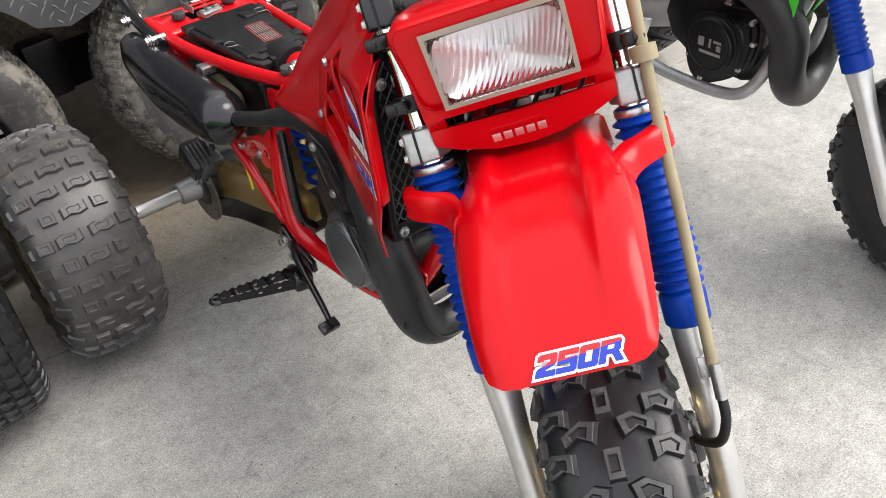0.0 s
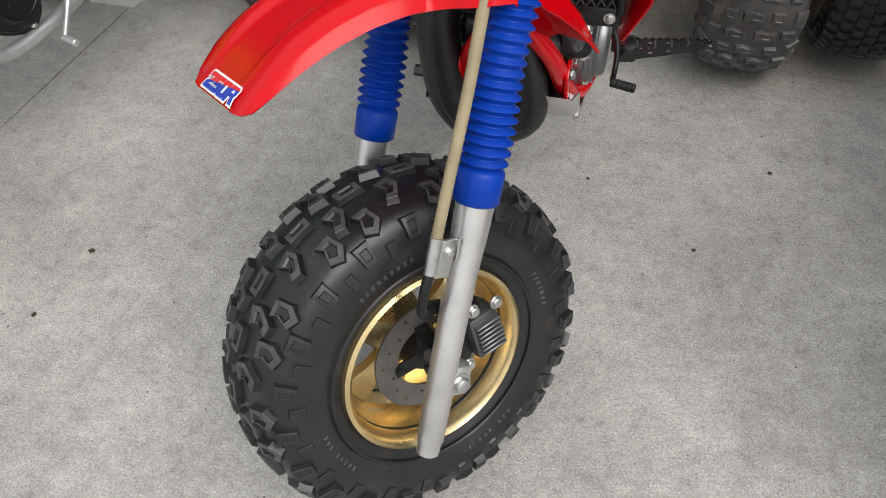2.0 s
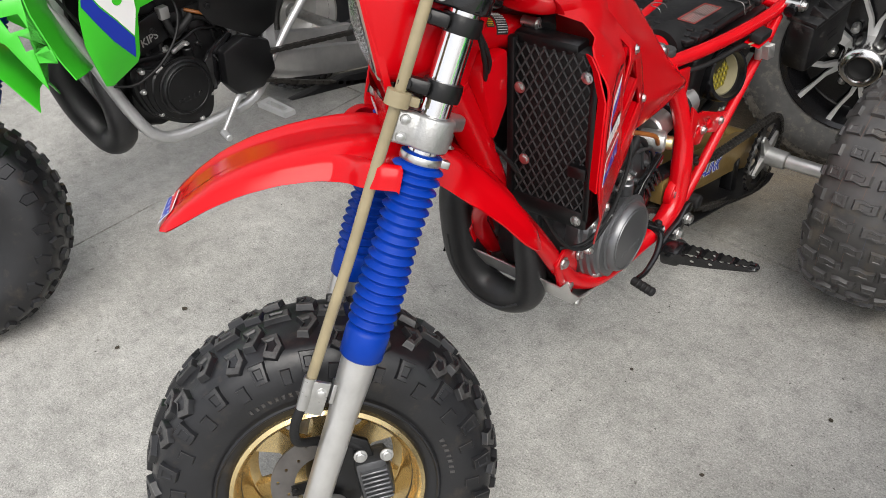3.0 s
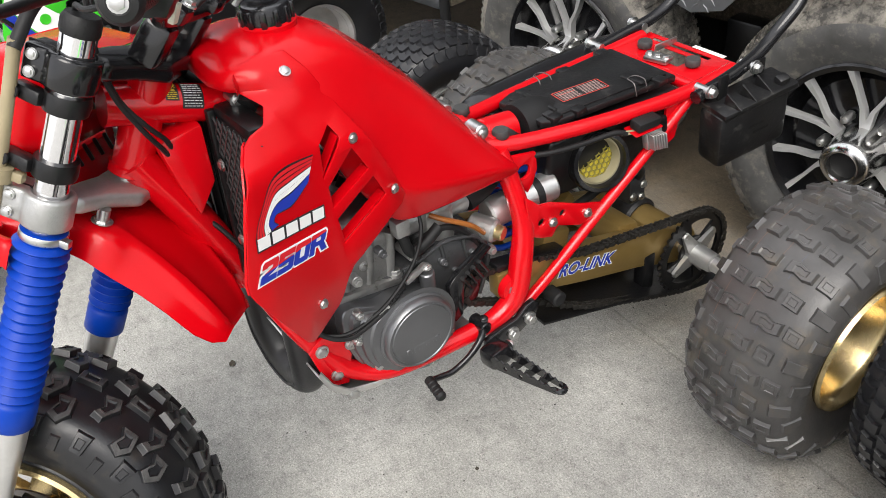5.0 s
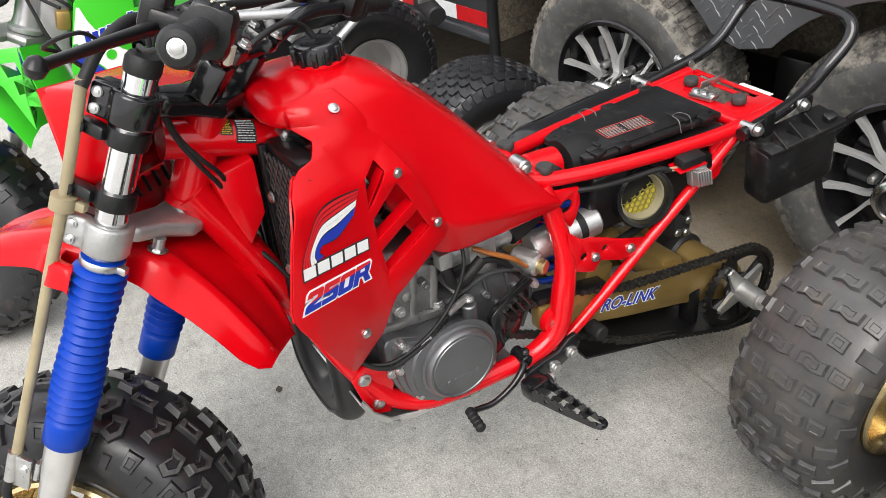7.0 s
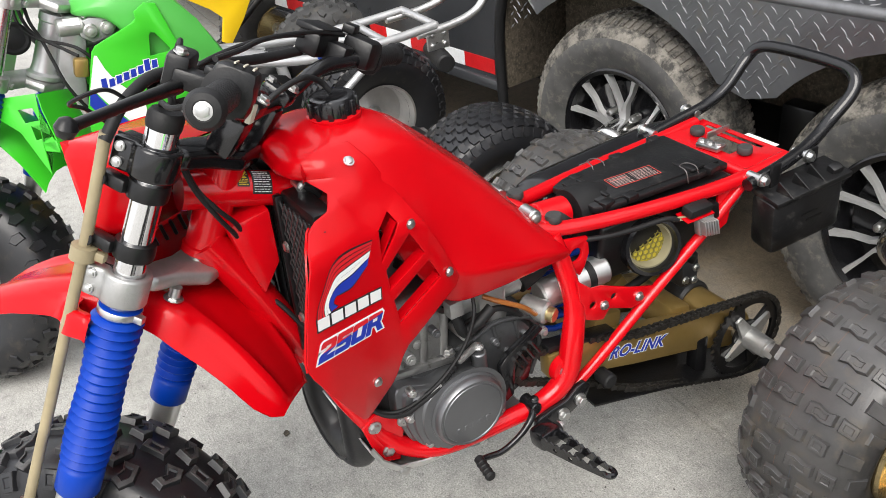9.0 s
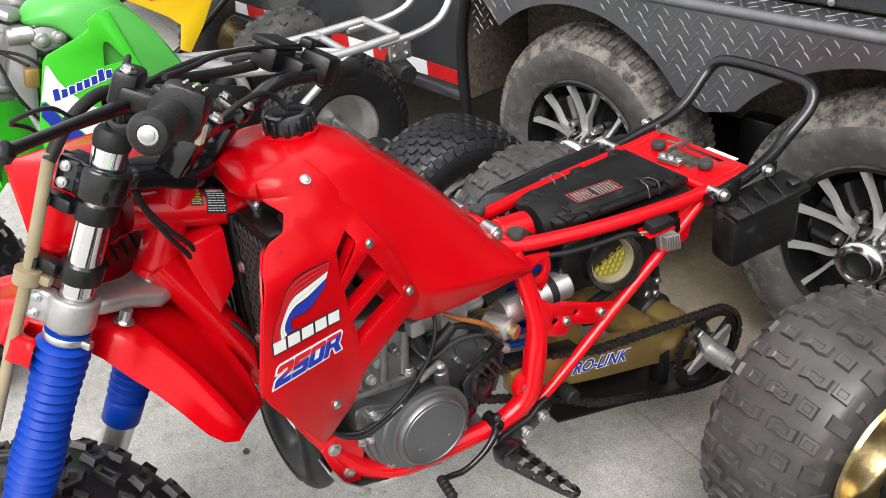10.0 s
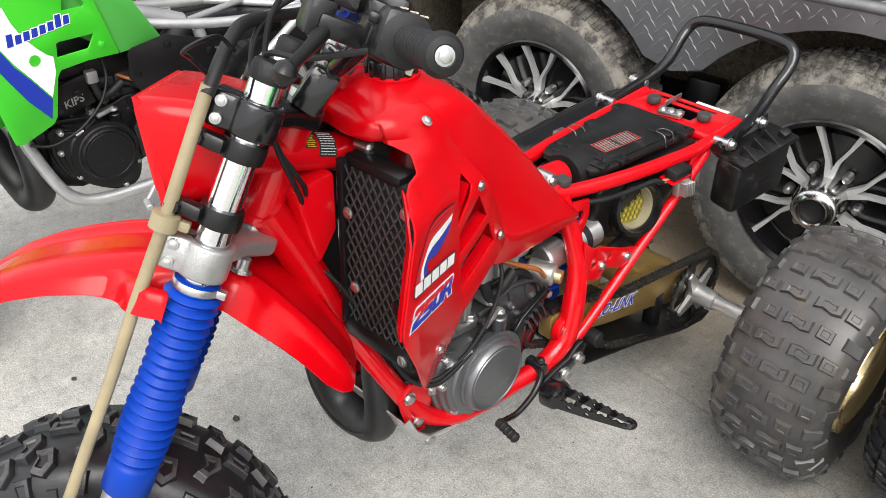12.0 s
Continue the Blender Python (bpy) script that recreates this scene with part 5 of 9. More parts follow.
def build_airbox():
    # body below the rails
    bm = loft(bmesh.new(), [[(-0.075, 1.09, 0.62), (0.075, 1.09, 0.62), (0.088, 1.39, 0.63), (-0.088, 1.39, 0.63)][::-1], [(-0.070, 1.085, 0.56), (0.070, 1.085, 0.56), (0.088, 1.38, 0.565), (-0.088, 1.38, 0.565)][::-1], [(-0.055, 1.10, 0.49), (0.055, 1.10, 0.49), (0.07, 1.30, 0.485), (-0.07, 1.30, 0.485)][::-1]])
    bmesh.ops.bevel(bm, geom=bm.edges[:], offset=0.010, segments=3, affect="EDGES", profile=0.5)
    box = part("air_box", bm, BLACK, red, "black plastic air box between the rails")
    outline = [(-0.060, 1.085), (0.048, 1.090), (0.062, 1.115), (0.083, 1.383), (-0.088, 1.385), (-0.074, 1.12)]
    bm = plate(bmesh.new(), outline, 0.014, Matrix.Translation((0, 0, 0.638)), bevel=0.004)
    plate(bm, [(x * 0.86, 1.25 + (y - 1.25) * 0.90) for x, y in outline], 0.005, Matrix.Translation((0, 0, 0.651)), bevel=0.002)
    lid = part("air_box_lid", bm, DUSTYBLACK, box, "scuffed black plastic air box lid")
    for x, y, turn in ((0.052, 1.118, 6), (0.060, 1.165, 6), (0.077, 1.345, 6), (-0.058, 1.14, -6), (-0.072, 1.25, -6), (-0.082, 1.355, -6), (0.02, 1.098, 0), (-0.03, 1.096, 0)):
        part("lid_lug", block(bmesh.new(), (0.020, 0.026, 0.014), Matrix.Translation((x, y, 0.650)) @ pose(0, 0, 0, 0, 0, turn), 0.003), DUSTYBLACK, lid)
    part("lid_ridge", block(bmesh.new(), (0.085, 0.010, 0.007), Matrix.Translation((0.0, 1.130, 0.657)), 0.003), DUSTYBLACK, lid)
    part("lid_ridge", block(bmesh.new(), (0.050, 0.034, 0.006), Matrix.Translation((0.046, 1.318, 0.657)) @ pose(0, 0, 0, 0, 0, 6), 0.003), DUSTYBLACK, lid)
    for x, y in ((0.066, 1.300), (-0.062, 1.19)):
        part("wire_clip", tube(bmesh.new(), [(x + 0.012, y - 0.012, 0.640), (x + 0.004, y - 0.012, 0.662), (x - 0.016, y - 0.008, 0.664), (x - 0.016, y + 0.010, 0.664), (x + 0.004, y + 0.014, 0.662), (x + 0.012, y + 0.014, 0.640)], 0.0011, 6, 4), DISC, lid, "bent steel wire clip")
    # warning sticker
    m = Matrix.Translation((0.014, 1.212, 0.6563)) @ pose(0, 0, 0, 0, 0, 84)
    part("warning_sticker", block(bmesh.new(), (0.100, 0.038, 0.0005), m, 0.0, segments=1), INKBLACK, lid, "black sticker with red rim and small print")
    bm = bmesh.new()
    for w, h, x, y in ((0.100, 0.0013, 0, 0.0185), (0.100, 0.0013, 0, -0.0185), (0.0013, 0.038, 0.0495, 0), (0.0013, 0.038, -0.0495, 0), (0.034, 0.0010, -0.027, 0.0060)):
        block(bm, (w, h, 0.0004), m @ Matrix.Translation((x, y, 0.0006)), 0)
    stuff(part("sticker_rim", bm, mat("sticker_red", (0.55, 0.06, 0.045), 0.5, bump=0.0), lid))
    bm = bmesh.new()
    rng = random.Random(6)
    for k in range(7):
        for x0, x1 in ((-0.046, -0.006), (0.000, 0.046)):
            x = x0
            while x < x1 - 0.003:
                w = min(rng.uniform(0.003, 0.009), x1 - x)
                block(bm, (w - 0.001, 0.0017, 0.0004), m @ Matrix.Translation((x + w / 2, 0.0135 - 0.0046 * k, 0.0006)), 0)
                x += w
    stuff(part("sticker_print", bm, mat("sticker_pale_print", (0.34, 0.25, 0.23), 0.5, bump=0.0), lid))
    # round intake with its honeycomb
    side = oriented((0.090, 1.186, 0.556), (0, 1, 0), (0, 0, 1), (1, 0, 0)) @ pose(0, 0, 0, -14, -16, 0)
    bm = spin(bmesh.new(), [(0.034, -0.03), (0.054, -0.03), (0.057, 0.006), (0.054, 0.016), (0.047, 0.017), (0.045, 0.004), (0.041, -0.004)], side, 36, closed=True)
    part("intake_rim", bm, BLACKGLOSS, box, "black rubber intake ring")
    part("intake_collar", spin(bmesh.new(), [(0.043, -0.022), (0.046, 0.000), (0.040, 0.004), (0.036, -0.018)], side, 36, closed=True), mat("cream_plastic", (0.30, 0.27, 0.17), 0.5), box)
    part("filter_foam", spin(bmesh.new(), [(0.001, -0.020), (0.039, -0.020), (0.039, -0.026), (0.001, -0.026)], side, 28), FOAM, box, "yellow foam filter")
    bm = bmesh.new()
    for i in range(-4, 5):
        for j in range(-4, 5):
            x, y = (i + 0.5 * (j % 2)) * 0.0105, j * 0.0091
            if math.hypot(x, y) < 0.035:
                spin(bm, [(0.0062, -0.019), (0.0062, -0.0155), (0.0048, -0.0155), (0.0048, -0.019)], side @ Matrix.Translation((x, y, 0)) @ pose(0, 0, 0, 0, 0, 30), 6, closed=True)
    stuff(part("honeycomb", bm, mat("olive_plastic", (0.20, 0.17, 0.03), 0.5), box, "olive plastic honeycomb grille"))
    # duct to the carburettor
    part("air_boot", tube(bmesh.new(), [(0, 1.075, 0.63), (0, 1.11, 0.63), (0, 1.13, 0.62)], [0.040, 0.042, 0.045], 22, 3), SOFT, red, "ribbed black rubber air boot")
    # regulator with cooling fins and its loom
    bm = block(bmesh.new(), (0.022, 0.046, 0.034), Matrix.Translation((0.113, 1.300, 0.588)) @ pose(0, 0, 0, 10, 0, 0), 0.003)
    part("ignition_box", bm, BLACK, red)
    bm = block(bmesh.new(), (0.014, 0.038, 0.034), Matrix.Translation((0.126, 1.282, 0.582)) @ pose(0, 0, 0, 12, 0, 0), 0.002)
    regulator = part("regulator", bm, CAST, red, "finned grey voltage regulator")
    for k in range(6):
        part("cooling_fin", block(bmesh.new(), (0.022, 0.0026, 0.032), Matrix.Translation((0.136, 1.266 + 0.0064 * k, 0.582 - 0.0013 * k)) @ pose(0, 0, 0, 12, 0, 0), 0.0005, segments=1), CAST, regulator)
    part("relay", block(bmesh.new(), (0.026, 0.054, 0.018), Matrix.Translation((0.126, 1.262, 0.618)) @ pose(0, 0, 0, -3, 10, 0), 0.004), SOFT, red)
    part("relay_tray", block(bmesh.new(), (0.032, 0.066, 0.003), Matrix.Translation((0.122, 1.262, 0.606)) @ pose(0, 0, 0, -3, 10, 0), 0.001), REDPAINT, red)
    part("wiring_loom", tube(bmesh.new(), [(0.060, 1.02, 0.616), (0.088, 1.08, 0.614), (0.100, 1.14, 0.612), (0.112, 1.20, 0.614), (0.118, 1.225, 0.606)], 0.005, 10), SOFT, red, "taped black wiring loom")
    for k, c in ((0.0, "cream_plastic"), (0.005, "tan_hose")):
        part("wire", tube(bmesh.new(), [(0.116, 1.215, 0.606 + k), (0.124, 1.245, 0.602 + k), (0.126, 1.27, 0.588 + k)], 0.0022, 6), bpy.data.materials[c], red)


def rounded(pts, radii, n=4):
    """A line of points with its inner corners rounded."""
    out = [pts[0]]
    for i in range(1, len(pts) - 1):
        p, q, r = (Vector(v) for v in pts[i - 1:i + 2])
        a, b = (p - q), (r - q)
        k = min(radii[i - 1], a.length * 0.48, b.length * 0.48)
        a, b = q + a.normalized() * k, q + b.normalized() * k
        for j in range(n + 1):
            t = j / n
            out.append(tuple(a * (1 - t) ** 2 + q * 2 * t * (1 - t) + b * t * t))
    return out + [pts[-1]]


def build_tank():
    # along the tank: y, crown, shoulder, crease and lower edge of its side
    table = [(0.556, 0.916, 0.040, 0.910, 0.050, 0.904, 0.042, 0.898), (0.570, 0.930, 0.066, 0.922, 0.078, 0.908, 0.072, 0.894), (0.600, 0.938, 0.080, 0.928, 0.098, 0.910, 0.092, 0.888), (0.640, 0.941, 0.086, 0.930, 0.106, 0.895, 0.102, 0.850),
             (0.690, 0.939, 0.088, 0.926, 0.120, 0.830, 0.112, 0.740), (0.735, 0.922, 0.086, 0.908, 0.130, 0.750, 0.114, 0.665), (0.772, 0.893, 0.083, 0.878, 0.135, 0.694, 0.113, 0.630), (0.858, 0.808, 0.080, 0.792, 0.128, 0.668, 0.110, 0.620),
             (0.949, 0.700, 0.078, 0.686, 0.116, 0.646, 0.104, 0.616), (0.996, 0.642, 0.074, 0.634, 0.101, 0.626, 0.094, 0.608), (1.004, 0.628, 0.068, 0.622, 0.090, 0.619, 0.086, 0.610)]
    rows = smooth_path([V(*r[:3]) for r in table], 4), smooth_path([V(*r[3:6]) for r in table], 4), smooth_path([V(*r[6:], 0) for r in table], 4)
    rings = []
    for (y, zt, sx), (sz, cx, cz), (bx, bz, _) in zip(*rows):
        half = rounded([(0, zt), (sx, sz), (cx, cz), (bx, bz), (0, bz + 0.004)], (0.030, 0.010, 0.008))
        rings.append([(x, y, z) for x, z in half] + [(-x, y, z) for x, z in half[-2:0:-1]])
    tank = part("fuel_tank", loft(bmesh.new(), rings), RED, red, "glossy red plastic fuel tank with creased sides", smooth=50)
    m = Matrix.Translation((0.0, 0.668, 0.928))
    bm = spin(bmesh.new(), [(0.030, 0.004), (0.038, 0.006), (0.0385, 0.013), (0.034, 0.015)], m, 32)
    part("tank_neck", bm, RED, tank)
    bm = spin(bmesh.new(), [(0.031, 0.010), (0.0335, 0.012), (0.0335, 0.033), (0.031, 0.038), (0.024, 0.040), (0.020, 0.0385), (0.004, 0.039)], m, 40)
    filler = part("filler_cap", bm, BLACKGLOSS, tank, "black plastic filler cap with ribs")
    for i in range(12):
        part("cap_rib", block(bmesh.new(), (0.007, 0.0085, 0.023), m @ pose(0, 0, 0, 0, 0, 30 * i) @ Matrix.Translation((0.0335, 0, 0.0235)), 0.0025), BLACKGLOSS, filler)
    part("breather_hose", tube(bmesh.new(), [(0, 0.668, 0.972), (0.0, 0.655, 0.990), (0.02, 0.625, 1.008), (0.035, 0.575, 1.000), (0.035, 0.53, 0.965), (0.03, 0.505, 0.93)], 0.0042, 10), SOFT, red, "black breather hose from the filler cap")
    def tank_x(y, z):
        """Half width of the tank at a height."""
        zt, sx, sz, cx, cz, bx, bz = (float(np.interp(y, [r[0] for r in table], [r[k] for r in table])) for k in range(1, 8))
        half = rounded([(0, zt), (sx, sz), (cx, cz), (bx, bz), (0, bz + 0.004)], (0.030, 0.010, 0.008))[:-3][::-1]
        return float(np.interp(z, [q[1] for q in half], [q[0] for q in half]))

    # shroud on each side: a flat panel that flares out forwards and folds in over the tank
    def out(y, z):
        s = z - 0.845 + 0.3 * max(0.0, y - 0.60)
        fold = float(np.interp(s, [-0.012, 0.0, 0.012, 0.03, 0.05, 0.09, 0.13], [0, 0.003, 0.015, 0.034, 0.046, 0.059, 0.067]))
        panel = float(np.interp(y, (0.49, 0.62, 0.75, 0.78), (0.218, 0.167, 0.137, 0.131))) - fold - 0.18 * max(0.0, 0.64 - z)
        w = min(1.0, max(0.0, (z - 0.876) / 0.024)) * min(1.0, max(0.0, (y - 0.56) / 0.02))
        w = w * w * (3 - 2 * w)
        return panel + (tank_x(y, z) + 0.0038 - panel) * w if w else panel

    def cut_up(bm):
        for k in range(16):
            bmesh.ops.bisect_plane(bm, geom=bm.verts[:] + bm.edges[:] + bm.faces[:], plane_co=(0, 0.62, 0.80 + 0.0082 * k), plane_no=(0, 0, 1))
        for y in (0.53, 0.56, 0.58, 0.60, 0.615, 0.63, 0.645, 0.66, 0.69, 0.72):
            bmesh.ops.bisect_plane(bm, geom=bm.verts[:] + bm.edges[:] + bm.faces[:], plane_co=(0, y, 0.8), plane_no=(0, 1, 0))
        bmesh.ops.bisect_plane(bm, geom=bm.verts[:] + bm.edges[:] + bm.faces[:], plane_co=(0, 0.6, 0.64), plane_no=(0, 0, 1))

    outline = [(0.650, 0.929), (0.615, 0.931), (0.588, 0.926), (0.573, 0.914), (0.571, 0.902), (0.584, 0.893), (0.594, 0.886), (0.578, 0.877), (0.556, 0.875), (0.542, 0.870), (0.530, 0.857), (0.517, 0.825), (0.508, 0.795), (0.489, 0.722), (0.489, 0.706), (0.494, 0.692), (0.556, 0.566), (0.562, 0.555), (0.571, 0.548), (0.584, 0.552),
               (0.624, 0.574), (0.634, 0.588), (0.646, 0.615), (0.658, 0.632), (0.740, 0.672), (0.758, 0.680), (0.766, 0.694), (0.742, 0.752), (0.702, 0.835), (0.667, 0.906)]
    # three slanting vents, the lower two parted from the first by narrow bars
    holes = [[(0.637, 0.832), (0.664, 0.842), (0.672, 0.826), (0.634, 0.786)], [(0.638, 0.770), (0.685, 0.806), (0.707, 0.764), (0.640, 0.738)], [(0.643, 0.718), (0.713, 0.749), (0.731, 0.710), (0.648, 0.676)]]
    flat = oriented((0, 0, 0), (0, 1, 0), (0, 0, 1), (1, 0, 0))
    bm = plate(bmesh.new(), outline, 0.004, flat @ Matrix.Translation((0, 0, -0.004)), [h[::-1] for h in holes], 0.0012)
    cut_up(bm)
    for v in bm.verts:
        v.co.x += out(v.co.y, v.co.z)
    def on(y, z, dx=0.0):
        return V(out(y, z) + dx, y, z)
    # a rim along the front edge that turns inwards
    front = [(0.542, 0.870), (0.530, 0.857), (0.517, 0.825), (0.508, 0.795), (0.489, 0.722), (0.489, 0.706)]
    other = flipped(bm)
    for s, b in ((1, bm), (-1, other)):
        shroud = part("radiator_shroud", b, RED, red, "red plastic radiator shroud with slanted vents", smooth=32)

        def lip(name, a, d):
            bm = sheet(bmesh.new(), [a, d], 0.0025)
            part(name, bm if s > 0 else flipped(bm), RED, shroud)
        lip("front_lip", [on(y, z, -0.004) for y, z in front], [on(y + 0.008, z - 0.002, -0.016) for y, z in front])
        for h in holes:
            for q, r in ((h[0], h[1]), (h[2], h[3]), (h[3], h[0])):
                lip("vent_lip", [on(*q, -0.004), on(*r, -0.004)], [on(*q, -0.020), on(*r, -0.020)])

        def lay(ob, lift):
            """Presses a flat print, drawn about the panel's middle, on to the panel."""
            for v in ob.data.vertices:
                y, z = 0.578 + v.co.x * s, 0.704 + v.co.y
                v.co = V(s * (out(y, z) + lift + v.co.z), y, z)
            ob.data.update()
            return ob
        for y, z in ((0.690, 0.818), (0.746, 0.712), (0.595, 0.606), (0.637, 0.912)):
            n = V(1, 0.31, 0.05) if z < 0.9 else V(0.6, 0.1, 0.8)
            part("shroud_bolt", bolt(bmesh.new(), (s * (out(y, z) + 0.001), y, z), (s * n.x, n.y, n.z), 0.0056, 0.005), STEEL, shroud)

        def decal(name, pts, material, lift, lab=""):
            ring = [((y - 0.578) * s, z - 0.704) for y, z in pts]
            return lay(part(name, plate(bmesh.new(), ring if s > 0 else ring[::-1], 0.0003), material, shroud, lab), lift)
        # wing emblem: bands that bend from a base up and over to the tip
        outer = [tuple(p[:2]) for p in smooth_path([V(0.516, 0.768, 0), V(0.522, 0.786, 0), V(0.537, 0.807, 0), V(0.556, 0.829, 0), V(0.583, 0.833, 0), V(0.624, 0.826, 0)], 4)]
        inner = [tuple(p[:2]) for p in smooth_path([V(0.551, 0.771, 0), V(0.546, 0.779, 0), V(0.551, 0.786, 0), V(0.561, 0.785, 0), V(0.580, 0.784, 0), V(0.609, 0.797, 0)], 4)]

        def band(u0, u1):
            def line(u):
                return [(p + (r - p) * u, q + (t - q) * u) for (p, q), (r, t) in zip(outer, inner)]
            return line(u0) + line(u1)[::-1]
        decal("wing_shape", band(-0.05, 1.04), INKBLACK, 0.0006, "black-rimmed wing emblem in red, white and blue")
        for u0, u1, c in ((0.0, 0.10, INKRED), (0.13, 0.23, INKRED), (0.26, 0.36, INKRED), (0.40, 0.53, WHITE), (0.54, 0.66, WHITE), (0.70, 1.0, INKBLUE)):
            decal("wing_feather", band(u0, u1), c, 0.0010)
        # five plain white blocks stand for the maker's name
        for k in range(5):
            y0, z0 = 0.5150 + 0.0222 * k, 0.7565 - 0.0043 * k
            for nm, c, g, lift in (("emblem_rim", INKBLACK, 0.0022, 0.0008), ("emblem_block", WHITE, 0.0, 0.0013)):
                decal(nm, [(y0 - g, z0 - g), (y0 + 0.0188 + g, z0 - 0.0040 - g), (y0 + 0.0205 + g, z0 + 0.0118 + g), (y0 + 0.0020 - g, z0 + 0.0158 + g)], c, lift)
        m = Matrix.Translation(((0.5635 - 0.578) * s, 0.7145 - 0.704, 0)) @ pose(0, 0, 0, 0, 0, -10.5 * s)
        for ob, lift in zip(block_letters("250R", 0.027, 0.110, shroud, m, 0.30 if s > 0 else 0.0, 0.10), (0.0008, 0.0010, 0.0010)):
            lay(ob, lift)


def build_radiators():
    for s in (1, -1):
        m = Matrix.Translation((0.096 * s, 0.574, 0.733)) @ pose(0, 0, 0, -2, 0, 3 * s)
        bm = block(bmesh.new(), (0.134, 0.030, 0.250), m, 0.004)
        rad = part("radiator", bm, SOFT, red, "black radiator behind a diamond mesh guard")
        bm = block(bmesh.new(), (0.104, 0.034, 0.018), m @ Matrix.Translation((-0.018 * s, 0.000, 0.126)), 0.006)
        block(bm, (0.140, 0.046, 0.034), m @ Matrix.Translation((0, -0.004, -0.134)), 0.008)
        for k in (-1, 1):
            block(bm, (0.012, 0.012, 0.262), m @ Matrix.Translation((0.066 * k, -0.022, 0)), 0.003)
        block(bm, (0.030, 0.016, 0.020), m @ Matrix.Translation((0.05, -0.024, -0.05)), 0.003)
        part("radiator_frame", bm, BLACK, rad, "black plastic guard frame")
        bm = bmesh.new()
        w, h = 0.064, 0.124
        for sgn in (1, -1):
            for i in range(-17, 18):
                # a slanting strand clipped to the guard
                c = i * 0.0150
                pts = []
                for z in (-h, h):
                    pts.append((c + sgn * z * 0.62, z))
                (x0, z0), (x1, z1) = pts
                t0, t1 = 0.0, 1.0
                for lo, hi in ((-w, w),):
                    dx = x1 - x0
                    a, b = (lo - x0) / dx, (hi - x0) / dx
                    t0, t1 = max(t0, min(a, b)), min(t1, max(a, b))
                if t1 - t0 > 0.02:
                    p = [m @ V(x0 + (x1 - x0) * t, -0.0215 - (0.001 if sgn > 0 else 0), z0 + (z1 - z0) * t) for t in (t0, t1)]
                    rod(bm, p[0], p[1], 0.0015, n=5, ends=False)
        stuff(part("guard_mesh", bm, MESHGREY, rad, "dark diamond mesh"))
        bm = bmesh.new()
        for x, z in ((0.055 * s, 0.098), (-0.050 * s, 0.058), (0.052 * s, -0.134), (-0.040 * s, -0.056)):
            bolt(bm, m @ V(x, -0.027, z), m.to_3x3() @ V(0, -1, 0), 0.0065, 0.005)
        stuff(part("radiator_bolts", bm, STEEL, rad))
        part("coolant_hose", tube(bmesh.new(), [(0.060 * s, 0.592, 0.865), (0.04 * s, 0.62, 0.88), (0.02 * s, 0.66, 0.86), (0.01 * s, 0.70, 0.80), (0.0, 0.72, 0.70)], 0.014, 12), SOFT, red)
    bm = rod(bmesh.new(), (0.026, 0.585, 0.873), (0.050, 0.585, 0.873), 0.008, n=12)
    bolt(bm, (0.050, 0.585, 0.873), (1, 0, 0), 0.007, 0.006)
    part("tank_rubber_bolt", bm, STEEL, red)


def build_stickers():
    # printed bands round the backbone
    def ring(y, t, r):
        return V(r * math.cos(t), y + 0.33 * r * math.sin(t), 0.868 - 0.36 * (y - 0.538) + 0.94 * r * math.sin(t))
    for y0, y1, a0, a1, lab, ink in ((0.503, 0.519, 25, 85, "black sticker with yellow print", INKYELLOW), (0.523, 0.549, 2, 85, "black caution sticker with white print", WHITE)):
        rows = [[ring(y0, radians(a0 + (a1 - a0) * k / 7), 0.0256), ring(y1, radians(a0 + (a1 - a0) * k / 7), 0.0256)] for k in range(8)]
        sticker = part("caution_sticker", sheet(bmesh.new(), rows, 0.0004), INKBLACK, red, lab)
        bm = bmesh.new()
        rng = random.Random(3)
        for k in range(1, 11):
            t = radians(a0 + (a1 - a0) * k / 11)
            y = y0 + 0.002
            while y < y1 - 0.004:
                w = rng.uniform(0.002, 0.006)
                rod(bm, ring(y, t, 0.0262), ring(min(y + w, y1 - 0.002), t, 0.0262), 0.00055, n=5)
                y += w + 0.0012
        stuff(part("sticker_print", bm, ink, sticker))


build_frame()
build_grab_bar()
build_airbox()
build_tank()
build_radiators()
build_stickers()


